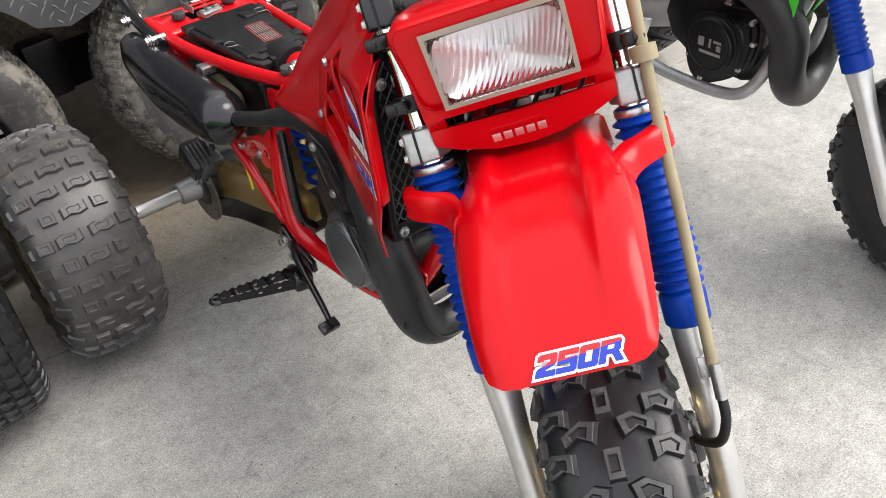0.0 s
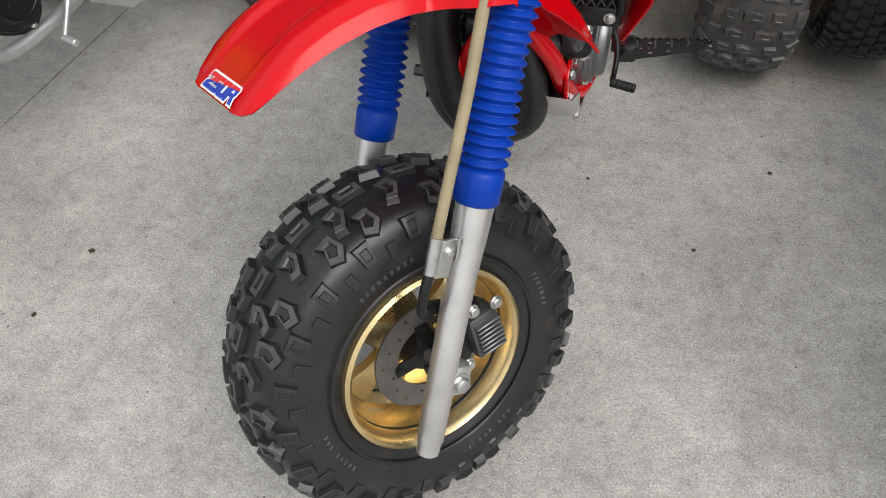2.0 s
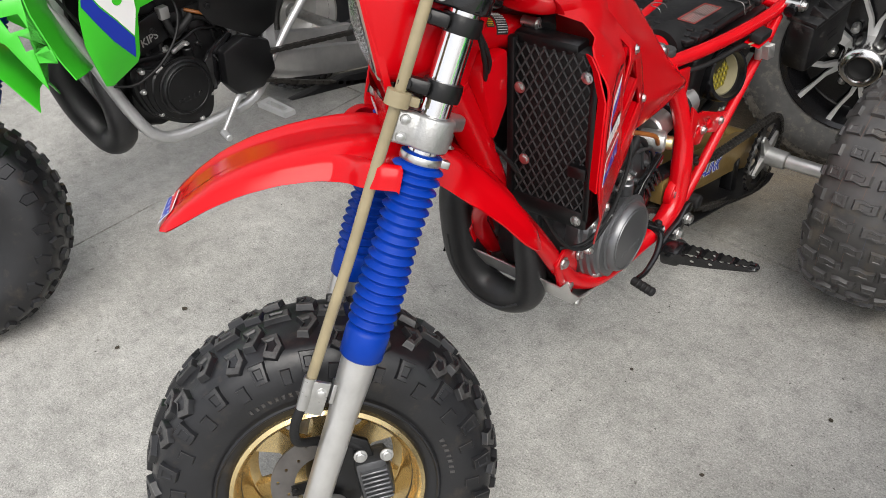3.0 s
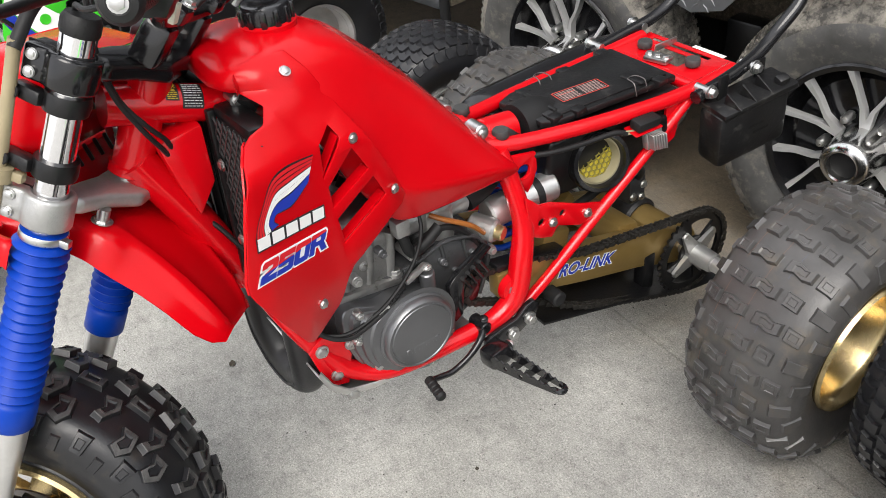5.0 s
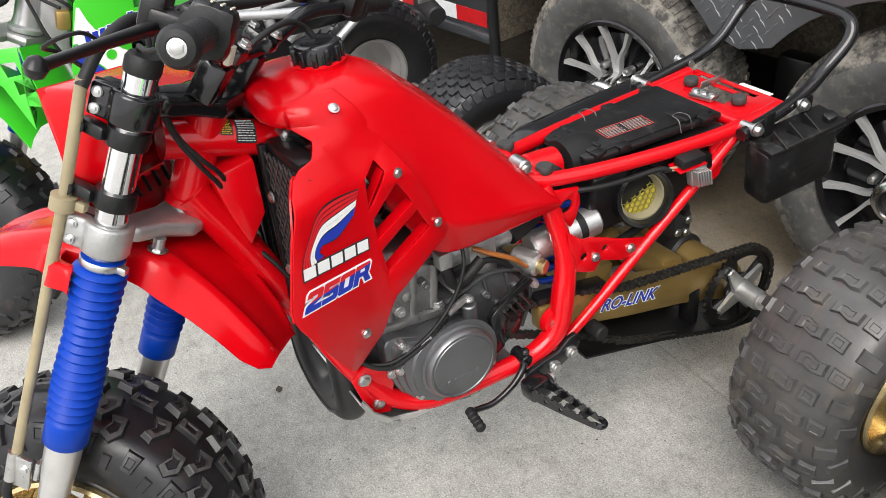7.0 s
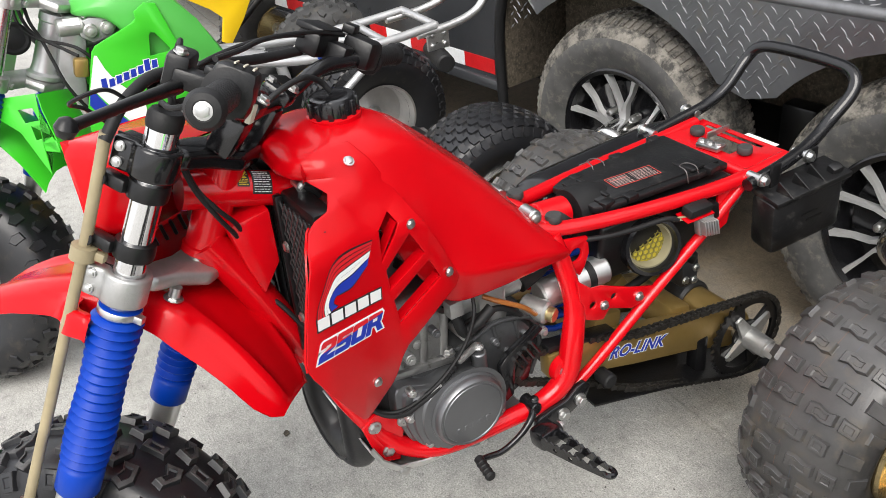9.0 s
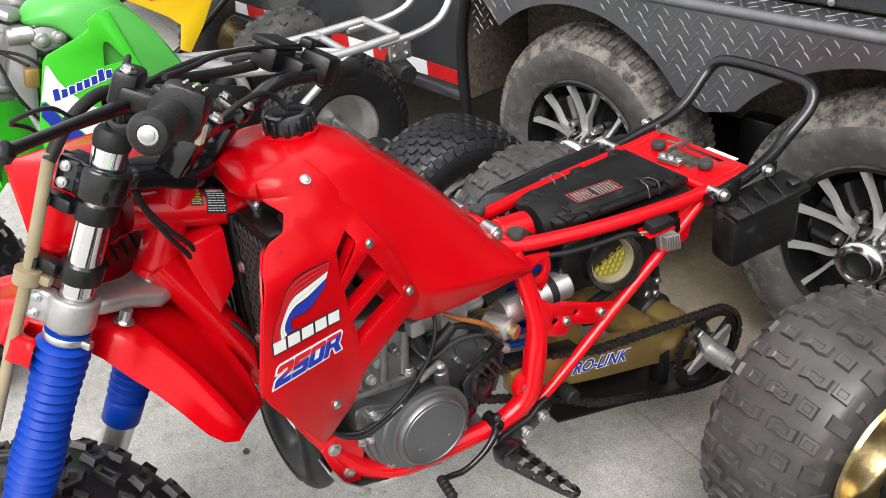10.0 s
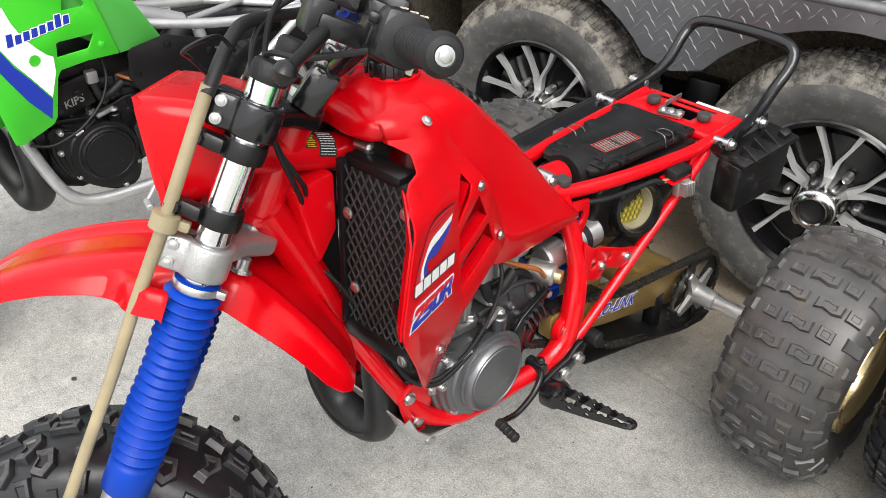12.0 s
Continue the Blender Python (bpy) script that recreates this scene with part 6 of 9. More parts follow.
# ---- engine, exhaust, drive and controls of the red machine ----
def build_engine(owner, grey=CASEGREY, dark=CASEMID, cyl=CYLINDER, alloy=CAST):
    # crankcase halves
    bm = plate(bmesh.new(), [(0.640, 0.395), (0.648, 0.470), (0.690, 0.505), (0.78, 0.515), (0.86, 0.53), (0.93, 0.505), (0.945, 0.44), (0.92, 0.385), (0.86, 0.352), (0.78, 0.335), (0.70, 0.330), (0.66, 0.345)], 0.150, side(-0.075), bevel=0.010)
    case = part("crankcase", bm, dark, owner, "dark grey cast crankcase")
    # left cover with its stepped flange and round flywheel cover
    outl = [(0.685, 0.500), (0.713, 0.488), (0.744, 0.491), (0.778, 0.483), (0.808, 0.468), (0.842, 0.430), (0.848, 0.370), (0.833, 0.319), (0.793, 0.304), (0.739, 0.326), (0.697, 0.357), (0.666, 0.387), (0.649, 0.433), (0.646, 0.462), (0.649, 0.498), (0.664, 0.508)]
    outl = [tuple(q[:2]) for q in smooth_path([V(*q, 0) for q in outl + outl[:1]], 3)][:-1]

    def towards(f, r=0.078):
        """The outline drawn in towards the round of the flywheel cover."""
        ring = []
        for y, z in outl:
            d = V(y - 0.762, z - 0.424, 0).normalized() * r
            ring.append((y + (0.762 + d.x - y) * f, z + (0.424 + d.y - z) * f))
        return ring
    for s in (1, -1):
        rings = [[(s * x, y, z) for y, z in towards(f)] for x, f in ((0.070, 0.0), (0.094, 0.0), (0.0965, 0.03), (0.098, 0.20), (0.1065, 0.25), (0.108, 0.48), (0.1145, 0.54), (0.1155, 0.82), (0.1195, 0.88), (0.120, 1.0))]
        bm = loft(bmesh.new(), rings if s > 0 else [r[::-1] for r in rings])
        cover = part("engine_cover", bm, grey, case, "grey painted engine side cover with stepped edges", 28)
        m = oriented((0.100 * s, 0.762, 0.424), (0, 1, 0), (0, 0, s), (s, 0, 0))
        bm = spin(bmesh.new(), [(0.070, 0.010), (0.0695, 0.022), (0.066, 0.024), (0.0655, 0.031), (0.0615, 0.0365), (0.0585, 0.0365), (0.0575, 0.0352), (0.056, 0.0352), (0.055, 0.0368), (0.026, 0.038), (0.004, 0.0382)], m, 48)
        part("flywheel_cover", bm, grey, cover, "round grey cover with raised marks")
        bm = bmesh.new()
        for k in range(5):
            block(bm, (0.009, 0.011, 0.0016), m @ Matrix.Translation(((-0.028 + 0.014 * k) * s, -0.022 * s if s < 0 else -0.022, 0.0375)) @ pose(0, 0, 0, 0, 0, 4), 0.0005, segments=1)
        stuff(part("raised_marks", bm, grey, cover))
        bm = bmesh.new()
        for y, z in ((0.672, 0.497), (0.662, 0.449), (0.690, 0.378), (0.747, 0.477), (0.823, 0.446), (0.834, 0.374), (0.792, 0.322)):
            spin(bm, [(0.0075, 0), (0.0075, 0.017), (0.006, 0.019)], oriented((0.092 * s, y, z), (0, 1, 0), (0, 0, s), (s, 0, 0)), 12)
            bolt(bm, (0.111 * s, y, z), (s, 0, 0), 0.0046, 0.005)
        stuff(part("cover_bolts", bm, STEEL, cover))
    # gearbox top, case seam and hoses behind the barrel
    part("gearbox_top", block(bmesh.new(), (0.118, 0.120, 0.060), Matrix.Translation((0.006, 0.868, 0.512)) @ pose(0, 0, 0, -6), 0.016, 0.9, 3), dark, case)
    part("case_seam", tube(bmesh.new(), [(0.077, 0.775, 0.512), (0.077, 0.815, 0.520), (0.077, 0.860, 0.531), (0.077, 0.928, 0.506), (0.077, 0.943, 0.450), (0.077, 0.920, 0.388)], 0.0045, 8, 4), dark, case)
    for y0, z0, y1, z1 in ((0.800, 0.520, 0.812, 0.470), (0.850, 0.530, 0.858, 0.480), (0.895, 0.518, 0.900, 0.476)):
        part("case_rib", rod(bmesh.new(), (0.075, y0, z0), (0.077, y1, z1), 0.0045, 0.003, n=8), dark, case)
    part("breather_tube", tube(bmesh.new(), [(0.050, 0.800, 0.530), (0.074, 0.822, 0.556), (0.080, 0.860, 0.560), (0.078, 0.895, 0.536), (0.070, 0.925, 0.490), (0.072, 0.945, 0.42)], 0.0055, 10), SOFT, owner)
    # bosses and studs of the crankcase
    for y, z, r in ((0.740, 0.568, 0.008), (0.690, 0.539, 0.010), (0.785, 0.497, 0.008), (0.792, 0.536, 0.009), (0.875, 0.462, 0.007), (0.948, 0.472, 0.010), (0.912, 0.482, 0.008), (0.862, 0.372, 0.008), (0.849, 0.496, 0.007)):
        bm = rod(bmesh.new(), (0.040, y, z), (0.084, y, z), r, r * 0.9, n=16, bevel=0.002)
        bolt(bm, (0.084, y, z), (1, 0, 0), r * 0.62, 0.007)
        part("stud_boss", bm, alloy if r > 0.0085 else grey, case, "cast boss with a bright bolt")
    # cylinder and head
    tilt = pose(0, 0.705, 0.50, -8, 0, 0)
    bm = block(bmesh.new(), (0.140, 0.128, 0.105), tilt @ Matrix.Translation((0, 0, 0.050)), 0.022, 0.94, 3)
    block(bm, (0.158, 0.136, 0.016), tilt @ Matrix.Translation((0, 0, 0.006)), 0.006)
    spin(bm, [(0.030, 0), (0.034, 0.01), (0.030, 0.05), (0.026, 0.06)], tilt @ pose(0.0, -0.055, 0.055, 90, 0, 0), 20)
    for k in (-0.03, 0.012, 0.05):
        rod(bm, tilt @ V(0.064, k, 0.01), tilt @ V(0.062, k, 0.095), 0.009, n=10)
    barrel = part("cylinder_barrel", bm, cyl, owner, "bare cast water-cooled cylinder")
    bm = bmesh.new()
    for x in (-0.070, 0.070):
        for y in (-0.058, 0.058):
            bolt(bm, tilt @ V(x, y, 0.014), (0, 0, 1), 0.0085, 0.012)
    for y, z in ((0.0, 0.05), (-0.045, 0.06)):
        bolt(bm, tilt @ V(0.067, y, z), (1, 0, 0.1), 0.006, 0.005)
    stuff(part("barrel_nuts", bm, STEEL, barrel))
    bm = block(bmesh.new(), (0.136, 0.124, 0.034), tilt @ Matrix.Translation((0, 0, 0.121)), 0.010, 0.92)
    spin(bm, [(0.02, 0), (0.018, 0.02), (0.012, 0.024)], tilt @ Matrix.Translation((0, 0, 0.138)), 16)
    part("cylinder_head", bm, cyl, owner, "bare cast cylinder head")
    part("spark_plug_cap", tube(bmesh.new(), [tilt @ V(0, 0, 0.15), tilt @ V(0.01, 0.01, 0.185), tilt @ V(0.03, 0.02, 0.195)], 0.011, 10), SOFT, owner)
    # carburettor
    bm = rod(bmesh.new(), (0.022, 0.80, 0.565), (0.020, 0.935, 0.560), 0.028, n=22, bevel=0.003)
    block(bm, (0.062, 0.056, 0.060), Matrix.Translation((0.030, 0.865, 0.555)), 0.008)
    spin(bm, [(0.026, 0), (0.028, 0.004), (0.028, 0.035), (0.022, 0.045)], Matrix.Translation((0.03, 0.865, 0.580)), 20)
    spin(bm, [(0.030, 0), (0.031, 0.006), (0.031, 0.014), (0.026, 0.020)], pose(0.0, 0.905, 0.562, -90, 0, 0), 22)
    carb = part("carburettor", bm, alloy, owner, "cast alloy carburettor")
    bm = spin(bmesh.new(), [(0.018, -0.050), (0.028, -0.046), (0.030, -0.02), (0.030, 0.0)], Matrix.Translation((0.040, 0.868, 0.548)), 22)
    part("float_bowl", bm, alloy, carb)
    part("intake_stub", rod(bmesh.new(), (0.01, 0.75, 0.565), (0.018, 0.81, 0.565), 0.030, n=20, bevel=0.004), SOFT, owner)
    part("carb_boot", tube(bmesh.new(), [(0.02, 0.93, 0.56), (0.015, 0.97, 0.575), (0.008, 1.02, 0.605), (0.0, 1.05, 0.63)], [0.034, 0.038, 0.038, 0.038], 20), SOFT, owner, "black rubber inlet boot")
    part("overflow_hose", tube(bmesh.new(), [(0.060, 0.845, 0.580), (0.078, 0.862, 0.573), (0.090, 0.885, 0.562), (0.094, 0.905, 0.548), (0.088, 0.93, 0.52)], 0.0045, 8), mat("amber_hose", (0.30, 0.10, 0.02), 0.35), owner, "amber overflow hose")
    # clutch release arm and its cable
    bm = rod(bmesh.new(), (0.088, 0.812, 0.43), (0.094, 0.808, 0.505), 0.013, n=16, bevel=0.002)
    part("release_tower", bm, grey, owner)
    bm = block(bmesh.new(), (0.010, 0.050, 0.012), Matrix.Translation((0.097, 0.786, 0.514)) @ pose(0, 0, 0, 8, 0, 14), 0.004)
    bolt(bm, (0.094, 0.808, 0.512), (0, 0, 1), 0.007, 0.007)
    part("release_arm", bm, ALU, owner, "bright clutch release arm")
    if owner == red:
        part("clutch_cable", tube(bmesh.new(), [(0.100, 0.762, 0.508), (0.113, 0.725, 0.492), (0.117, 0.685, 0.478), (0.113, 0.64, 0.470), (0.092, 0.60, 0.50), (0.056, 0.565, 0.60), (0.030, 0.530, 0.68), (0.0, 0.50, 0.72)], 0.0036, 8), SOFT, owner, "black clutch cable")
    bm = rod(bmesh.new(), (0.103, 0.755, 0.505), (0.111, 0.728, 0.494), 0.0055, n=12)
    for k in range(5):
        p = V(0.103, 0.755, 0.505).lerp(V(0.111, 0.728, 0.494), k / 4)
        spin(bm, [(0.0055, -0.002), (0.0068, 0), (0.0055, 0.002)], Matrix.Translation(p) @ frame_along((0.103, 0.755, 0.505), (0.111, 0.728, 0.494)).to_4x4(), 12)
    part("cable_bellows", bm, SOFT, owner)
    part("cable_adjuster", rod(bmesh.new(), (0.113, 0.722, 0.4915), (0.113, 0.702, 0.485), 0.0045, n=8), CAST, owner)
    part("ignition_lead", tube(bmesh.new(), [(0.070, 0.815, 0.630), (0.096, 0.806, 0.590), (0.106, 0.780, 0.545), (0.113, 0.735, 0.508), (0.114, 0.690, 0.486), (0.108, 0.645, 0.474), (0.085, 0.605, 0.480)], 0.0034, 8), SOFT, owner, "thin black ignition lead")
    bm = block(bmesh.new(), (0.024, 0.026, 0.030), Matrix.Translation((0.080, 0.778, 0.600)), 0.004)
    part("wire_connector", bm, CAST, owner)
    part("drain_hose", tube(bmesh.new(), [(0.082, 0.778, 0.585), (0.086, 0.785, 0.555), (0.084, 0.80, 0.535)], 0.009, 10), SOFT, owner)
    part("fuel_hose", tube(bmesh.new(), [(0.085, 0.790, 0.545), (0.088, 0.815, 0.555), (0.086, 0.845, 0.572)], 0.010, 10), SOFT, owner)
    # sprocket guard: black, finned
    bm = bmesh.new()
    plate(bm, [(0.842, 0.455), (0.862, 0.475), (0.925, 0.505), (0.935, 0.495), (0.875, 0.455), (0.868, 0.385), (0.850, 0.375)], 0.012, side(0.090), bevel=0.002)
    for k in range(4):
        a = V(0.104, 0.870 + 0.012 * k, 0.462 + 0.006 * k)
        rod(bm, a, a + V(0.0, 0.016, -0.028), 0.0035, n=8)
    plate(bm, [(0.862, 0.38), (0.905, 0.40), (0.915, 0.44), (0.885, 0.45), (0.866, 0.43)], 0.008, side(0.088), bevel=0.002)
    part("sprocket_guard", bm, BLACKGLOSS, owner, "black finned sprocket guard")
    return case


def build_exhaust():
    bm = tube(bmesh.new(), [(0.0, 0.668, 0.562), (0.006, 0.630, 0.545), (0.022, 0.602, 0.485), (0.034, 0.597, 0.405), (0.024, 0.600, 0.352), (-0.022, 0.602, 0.322), (-0.078, 0.602, 0.330), (-0.112, 0.600, 0.378), (-0.126, 0.604, 0.440), (-0.134, 0.618, 0.515), (-0.122, 0.660, 0.575), (-0.102, 0.735, 0.612), (-0.094, 0.82, 0.632), (-0.108, 0.90, 0.632), (-0.136, 0.99, 0.606), (-0.146, 1.08, 0.577)],
              [0.022, 0.023, 0.025, 0.027, 0.029, 0.031, 0.034, 0.036, 0.037, 0.037, 0.037, 0.036, 0.032, 0.020, 0.0135, 0.0135], 22, 7)
    pipe = part("exhaust_pipe", bm, PIPEBLACK, red, "matt black painted exhaust expansion pipe")
    part("pipe_seam", tube(bmesh.new(), [(0.024, 0.571, 0.346), (-0.022, 0.571, 0.316), (-0.078, 0.568, 0.324), (-0.114, 0.564, 0.376), (-0.128, 0.567, 0.44)], 0.003, 6), PIPEBLACK, pipe)
    bm = tube(bmesh.new(), [(-0.146, 1.060, 0.578), (-0.150, 1.085, 0.572), (-0.156, 1.13, 0.568), (-0.162, 1.30, 0.574), (-0.160, 1.44, 0.590), (-0.158, 1.50, 0.602)], [0.016, 0.040, 0.056, 0.056, 0.046, 0.028], 22, 5)
    muf = part("silencer", bm, BLACKGLOSS, red, "glossy black silencer along the seat rail")
    part("silencer_bracket", block(bmesh.new(), (0.030, 0.030, 0.016), Matrix.Translation((-0.118, 1.22, 0.622)), 0.003), STEEL, muf)
    # slotted black guard on the chamber
    pts = [(0.575, 0.385), (0.600, 0.375), (0.640, 0.405), (0.720, 0.520), (0.800, 0.640), (0.785, 0.668), (0.740, 0.655), (0.670, 0.560), (0.605, 0.450)]
    holes = [[(0.640, 0.458), (0.652, 0.452), (0.700, 0.525), (0.688, 0.533)], [(0.700, 0.560), (0.714, 0.553), (0.755, 0.612), (0.742, 0.620)]]
    bm = plate(bmesh.new(), pts, 0.003, oriented((-0.150, 0, 0), (0, 1, 0), (0, 0, 1), (1, 0, 0)), [h[::-1] for h in holes], 0.001)
    guard = part("heat_guard", bm, BLACKGLOSS, pipe, "glossy black slotted heat guard")
    for y, z in ((0.612, 0.400), (0.735, 0.575), (0.775, 0.645)):
        part("guard_bolt", bolt(bmesh.new(), (-0.150, y, z), (-1, 0, 0), 0.006, 0.005), STEEL, guard)


def chain_loop(a, ra, b, rb, n_pitch):
    """Points and directions along a chain round two sprockets, in (y, z)."""
    d = math.dist(a, b)
    base = math.atan2(b[1] - a[1], b[0] - a[0])
    off = math.asin((rb - ra) / d)
    pts = []
    t1 = base + math.pi / 2 + off
    pa, pb = (a[0] + ra * math.cos(t1), a[1] + ra * math.sin(t1)), (b[0] + rb * math.cos(t1), b[1] + rb * math.sin(t1))
    t2 = base - math.pi / 2 - off
    pc, pd = (b[0] + rb * math.cos(t2), b[1] + rb * math.sin(t2)), (a[0] + ra * math.cos(t2), a[1] + ra * math.sin(t2))
    path = [pa]
    path += [(pa[0] + (pb[0] - pa[0]) * k / 20, pa[1] + (pb[1] - pa[1]) * k / 20) for k in range(1, 21)]
    path += [(b[0] + rb * math.cos(t1 + (t2 - t1) * k / 24), b[1] + rb * math.sin(t1 + (t2 - t1) * k / 24)) for k in range(1, 25)]
    path += [(pc[0] + (pd[0] - pc[0]) * k / 20, pc[1] + (pd[1] - pc[1]) * k / 20 - 0.012 * math.sin(math.pi * k / 20)) for k in range(1, 21)]
    e = t2 - 2 * math.pi
    path += [(a[0] + ra * math.cos(t2 + (t1 - 2 * math.pi - t2) * k / 12), a[1] + ra * math.sin(t2 + (t1 - 2 * math.pi - t2) * k / 12)) for k in range(1, 13)]
    run = [0.0]
    for p, q in zip(path, path[1:]):
        run.append(run[-1] + math.dist(p, q))
    n = 2 * round(run[-1] / n_pitch / 2)
    s = np.linspace(0, run[-1], n, endpoint=False)
    return list(zip(np.interp(s, run, [p[0] for p in path]), np.interp(s, run, [p[1] for p in path])))


def build_drive():
    bm = plate(bmesh.new(), [(0.945, 0.425), (1.00, 0.430), (1.20, 0.375), (1.36, 0.330), (1.425, 0.300), (1.445, 0.262), (1.43, 0.228), (1.40, 0.222), (1.30, 0.262), (1.15, 0.305), (1.0, 0.355), (0.945, 0.375)], 0.030, side(0.072), bevel=0.004)
    arm = part("swingarm", bm, GOLDPAINT, red, "gold-brown painted box-section swingarm")
    part("swingarm_leg", plate(bmesh.new(), [(0.945, 0.425), (1.00, 0.430), (1.20, 0.375), (1.36, 0.330), (1.425, 0.300), (1.445, 0.262), (1.43, 0.228), (1.40, 0.222), (1.30, 0.262), (1.15, 0.305), (1.0, 0.355), (0.945, 0.375)], 0.030, side(-0.102), bevel=0.004), GOLDPAINT, arm)
    part("swingarm_bridge", block(bmesh.new(), (0.15, 0.07, 0.075), Matrix.Translation((0, 1.10, 0.395)) @ pose(0, 0, 0, -14), 0.012), GOLDPAINT, arm)
    part("swingarm_bridge", block(bmesh.new(), (0.15, 0.06, 0.060), Matrix.Translation((0, 1.29, 0.330)) @ pose(0, 0, 0, -14), 0.012), GOLDPAINT, arm)
    part("linkage_arm", block(bmesh.new(), (0.05, 0.09, 0.05), Matrix.Translation((0, 1.16, 0.415)) @ pose(0, 0, 0, 30), 0.01), GOLDPAINT, arm)
    # blue lettering with a white rim on the arm's flank
    m = side(0.1022) @ Matrix.Translation((1.143, 0.3475, 0)) @ pose(0, 0, 0, 0, 0, -14.5)
    writing("PRO-LINK", 0.036, WHITE, arm, m, "lettering_rim", 0.25, 0.0024, 0.0002, 1.0, "white rim of the lettering")
    writing("PRO-LINK", 0.036, INKBLUE, arm, m @ Matrix.Translation((0, 0, 0.0006)), "lettering", 0.25, 0.0007, 0.0002, 1.0, "blue lettering")
    bm = bmesh.new()
    bolt(bm, (0.124, 0.966, 0.400), (1, 0, 0), 0.012, 0.008)
    part("pivot_nut", bm, STEEL, arm)
    # axle, carrier and sprocket
    part("rear_axle", rod(bmesh.new(), (-0.40, AXLE.y, AXLE.z), (0.40, AXLE.y, AXLE.z), 0.0165, n=24), ALU, red, "bare steel rear axle")
    bm = rod(bmesh.new(), (0.118, AXLE.y, AXLE.z), (0.185, AXLE.y, AXLE.z), 0.024, 0.021, n=24, bevel=0.003)
    for i in range(4):
        a = radians(90 * i + 30)
        c, d = V(0, math.cos(a), math.sin(a)), V(0, -math.sin(a), math.cos(a))
        ax = V(0.128, AXLE.y, AXLE.z)
        ring0 = [ax + c * 0.02 + d * 0.016, ax + c * 0.02 - d * 0.016, ax + c * 0.066 - d * 0.008, ax + c * 0.066 + d * 0.008]
        lo, hi = add_ring(bm, ring0), add_ring(bm, [p + V(0.010 if k < 2 else 0.006, 0, 0) for k, p in enumerate(ring0)])
        bridge(bm, lo, hi)
        cap(bm, hi)
        cap(bm, lo, True)
    part("sprocket_carrier", bm, CAST, red, "cast alloy sprocket carrier")
    rs, teeth = 0.094, 36
    outline = []
    for i in range(teeth * 4):
        a = 2 * math.pi * i / (teeth * 4)
        outline.append(((rs + (0.0035, 0.0035, -0.003, -0.003)[i % 4]) * math.cos(a), (rs + (0.0035, 0.0035, -0.003, -0.003)[i % 4]) * math.sin(a)))
    holes = []
    for i in range(4):
        a0 = 90 * i + 30 + 14
        holes.append([(0.076 * math.cos(radians(a)), 0.076 * math.sin(radians(a))) for a in range(a0, a0 + 63, 7)][::-1] + [(0.036 * math.cos(radians(a)), 0.036 * math.sin(radians(a))) for a in range(a0 + 6, a0 + 57, 10)])
    bm = plate(bmesh.new(), outline, 0.006, side(0.121) @ Matrix.Translation((AXLE.y, AXLE.z, 0)), holes)
    part("rear_sprocket", bm, BLACK, red, "black toothed rear sprocket", smooth=25)
    bm = bmesh.new()
    for i in range(4):
        a = radians(90 * i + 30)
        bolt(bm, (0.130, AXLE.y + 0.062 * math.cos(a), AXLE.z + 0.062 * math.sin(a)), (1, 0, 0), 0.0055, 0.005)
    stuff(part("sprocket_bolts", bm, STEEL, red))
    bm = bmesh.new()
    pts = chain_loop((0.905, 0.415), 0.028, (AXLE.y, AXLE.z), rs + 0.001, 0.0145)
    for i, (y, z) in enumerate(pts):
        y2, z2 = pts[(i + 1) % len(pts)]
        mid, ang = ((y + y2) / 2, (z + z2) / 2), math.atan2(z2 - z, y2 - y)
        cx = 0.124 - 0.034 * min(1.0, max(0.0, (1.12 - mid[0]) / 0.10))
        wide = 0.0072 if i % 2 else 0.0050
        for sx in (-1, 1):
            m = oriented((cx + sx * wide - 0.0008, 0, 0), (0, 1, 0), (0, 0, 1), (1, 0, 0)) @ Matrix.Translation((mid[0], mid[1], 0)) @ pose(0, 0, 0, 0, 0, math.degrees(ang))
            p = [(-0.0125, -0.003), (-0.009, -0.0062), (-0.003, -0.0048), (0.003, -0.0048), (0.009, -0.0062), (0.0125, -0.003), (0.0125, 0.003), (0.009, 0.0062), (0.003, 0.0048), (-0.003, 0.0048), (-0.009, 0.0062), (-0.0125, 0.003)]
            lo = add_ring(bm, [m @ V(a, b, 0) for a, b in p])
            hi = add_ring(bm, [m @ V(a, b, 0.0017) for a, b in p])
            bridge(bm, lo, hi)
            cap(bm, lo, True)
            cap(bm, hi)
        rod(bm, (cx - 0.0085, y, z), (cx + 0.0095, y, z), 0.0032, n=7)
    stuff(part("drive_chain", bm, CHAIN, red, "oily black roller chain", smooth=25))
    # chain slider and the skid under the swingarm
    part("chain_slider", block(bmesh.new(), (0.03, 0.16, 0.012), Matrix.Translation((0.088, 1.02, 0.425)) @ pose(0, 0, 0, -13), 0.003), BLACK, red)
    part("chain_roller", rod(bmesh.new(), (0.10, 1.06, 0.33), (0.135, 1.06, 0.33), 0.015, n=18, bevel=0.003), SOFT, red, "black chain roller")
    bm = sheet(bmesh.new(), [[(x, 1.02, 0.292), (x, 1.15, 0.252), (x, 1.30, 0.205), (x, 1.42, 0.155), (x, 1.495, 0.140), (x, 1.52, 0.150)] for x in (-0.10, -0.03, 0.05, 0.135)], 0.004)
    part("swingarm_skid", bm, BLACK, red, "black plastic skid plate under the chain")
    part("skid_bracket", block(bmesh.new(), (0.03, 0.03, 0.09), Matrix.Translation((0.09, 1.33, 0.235)), 0.004), BLACK, red)
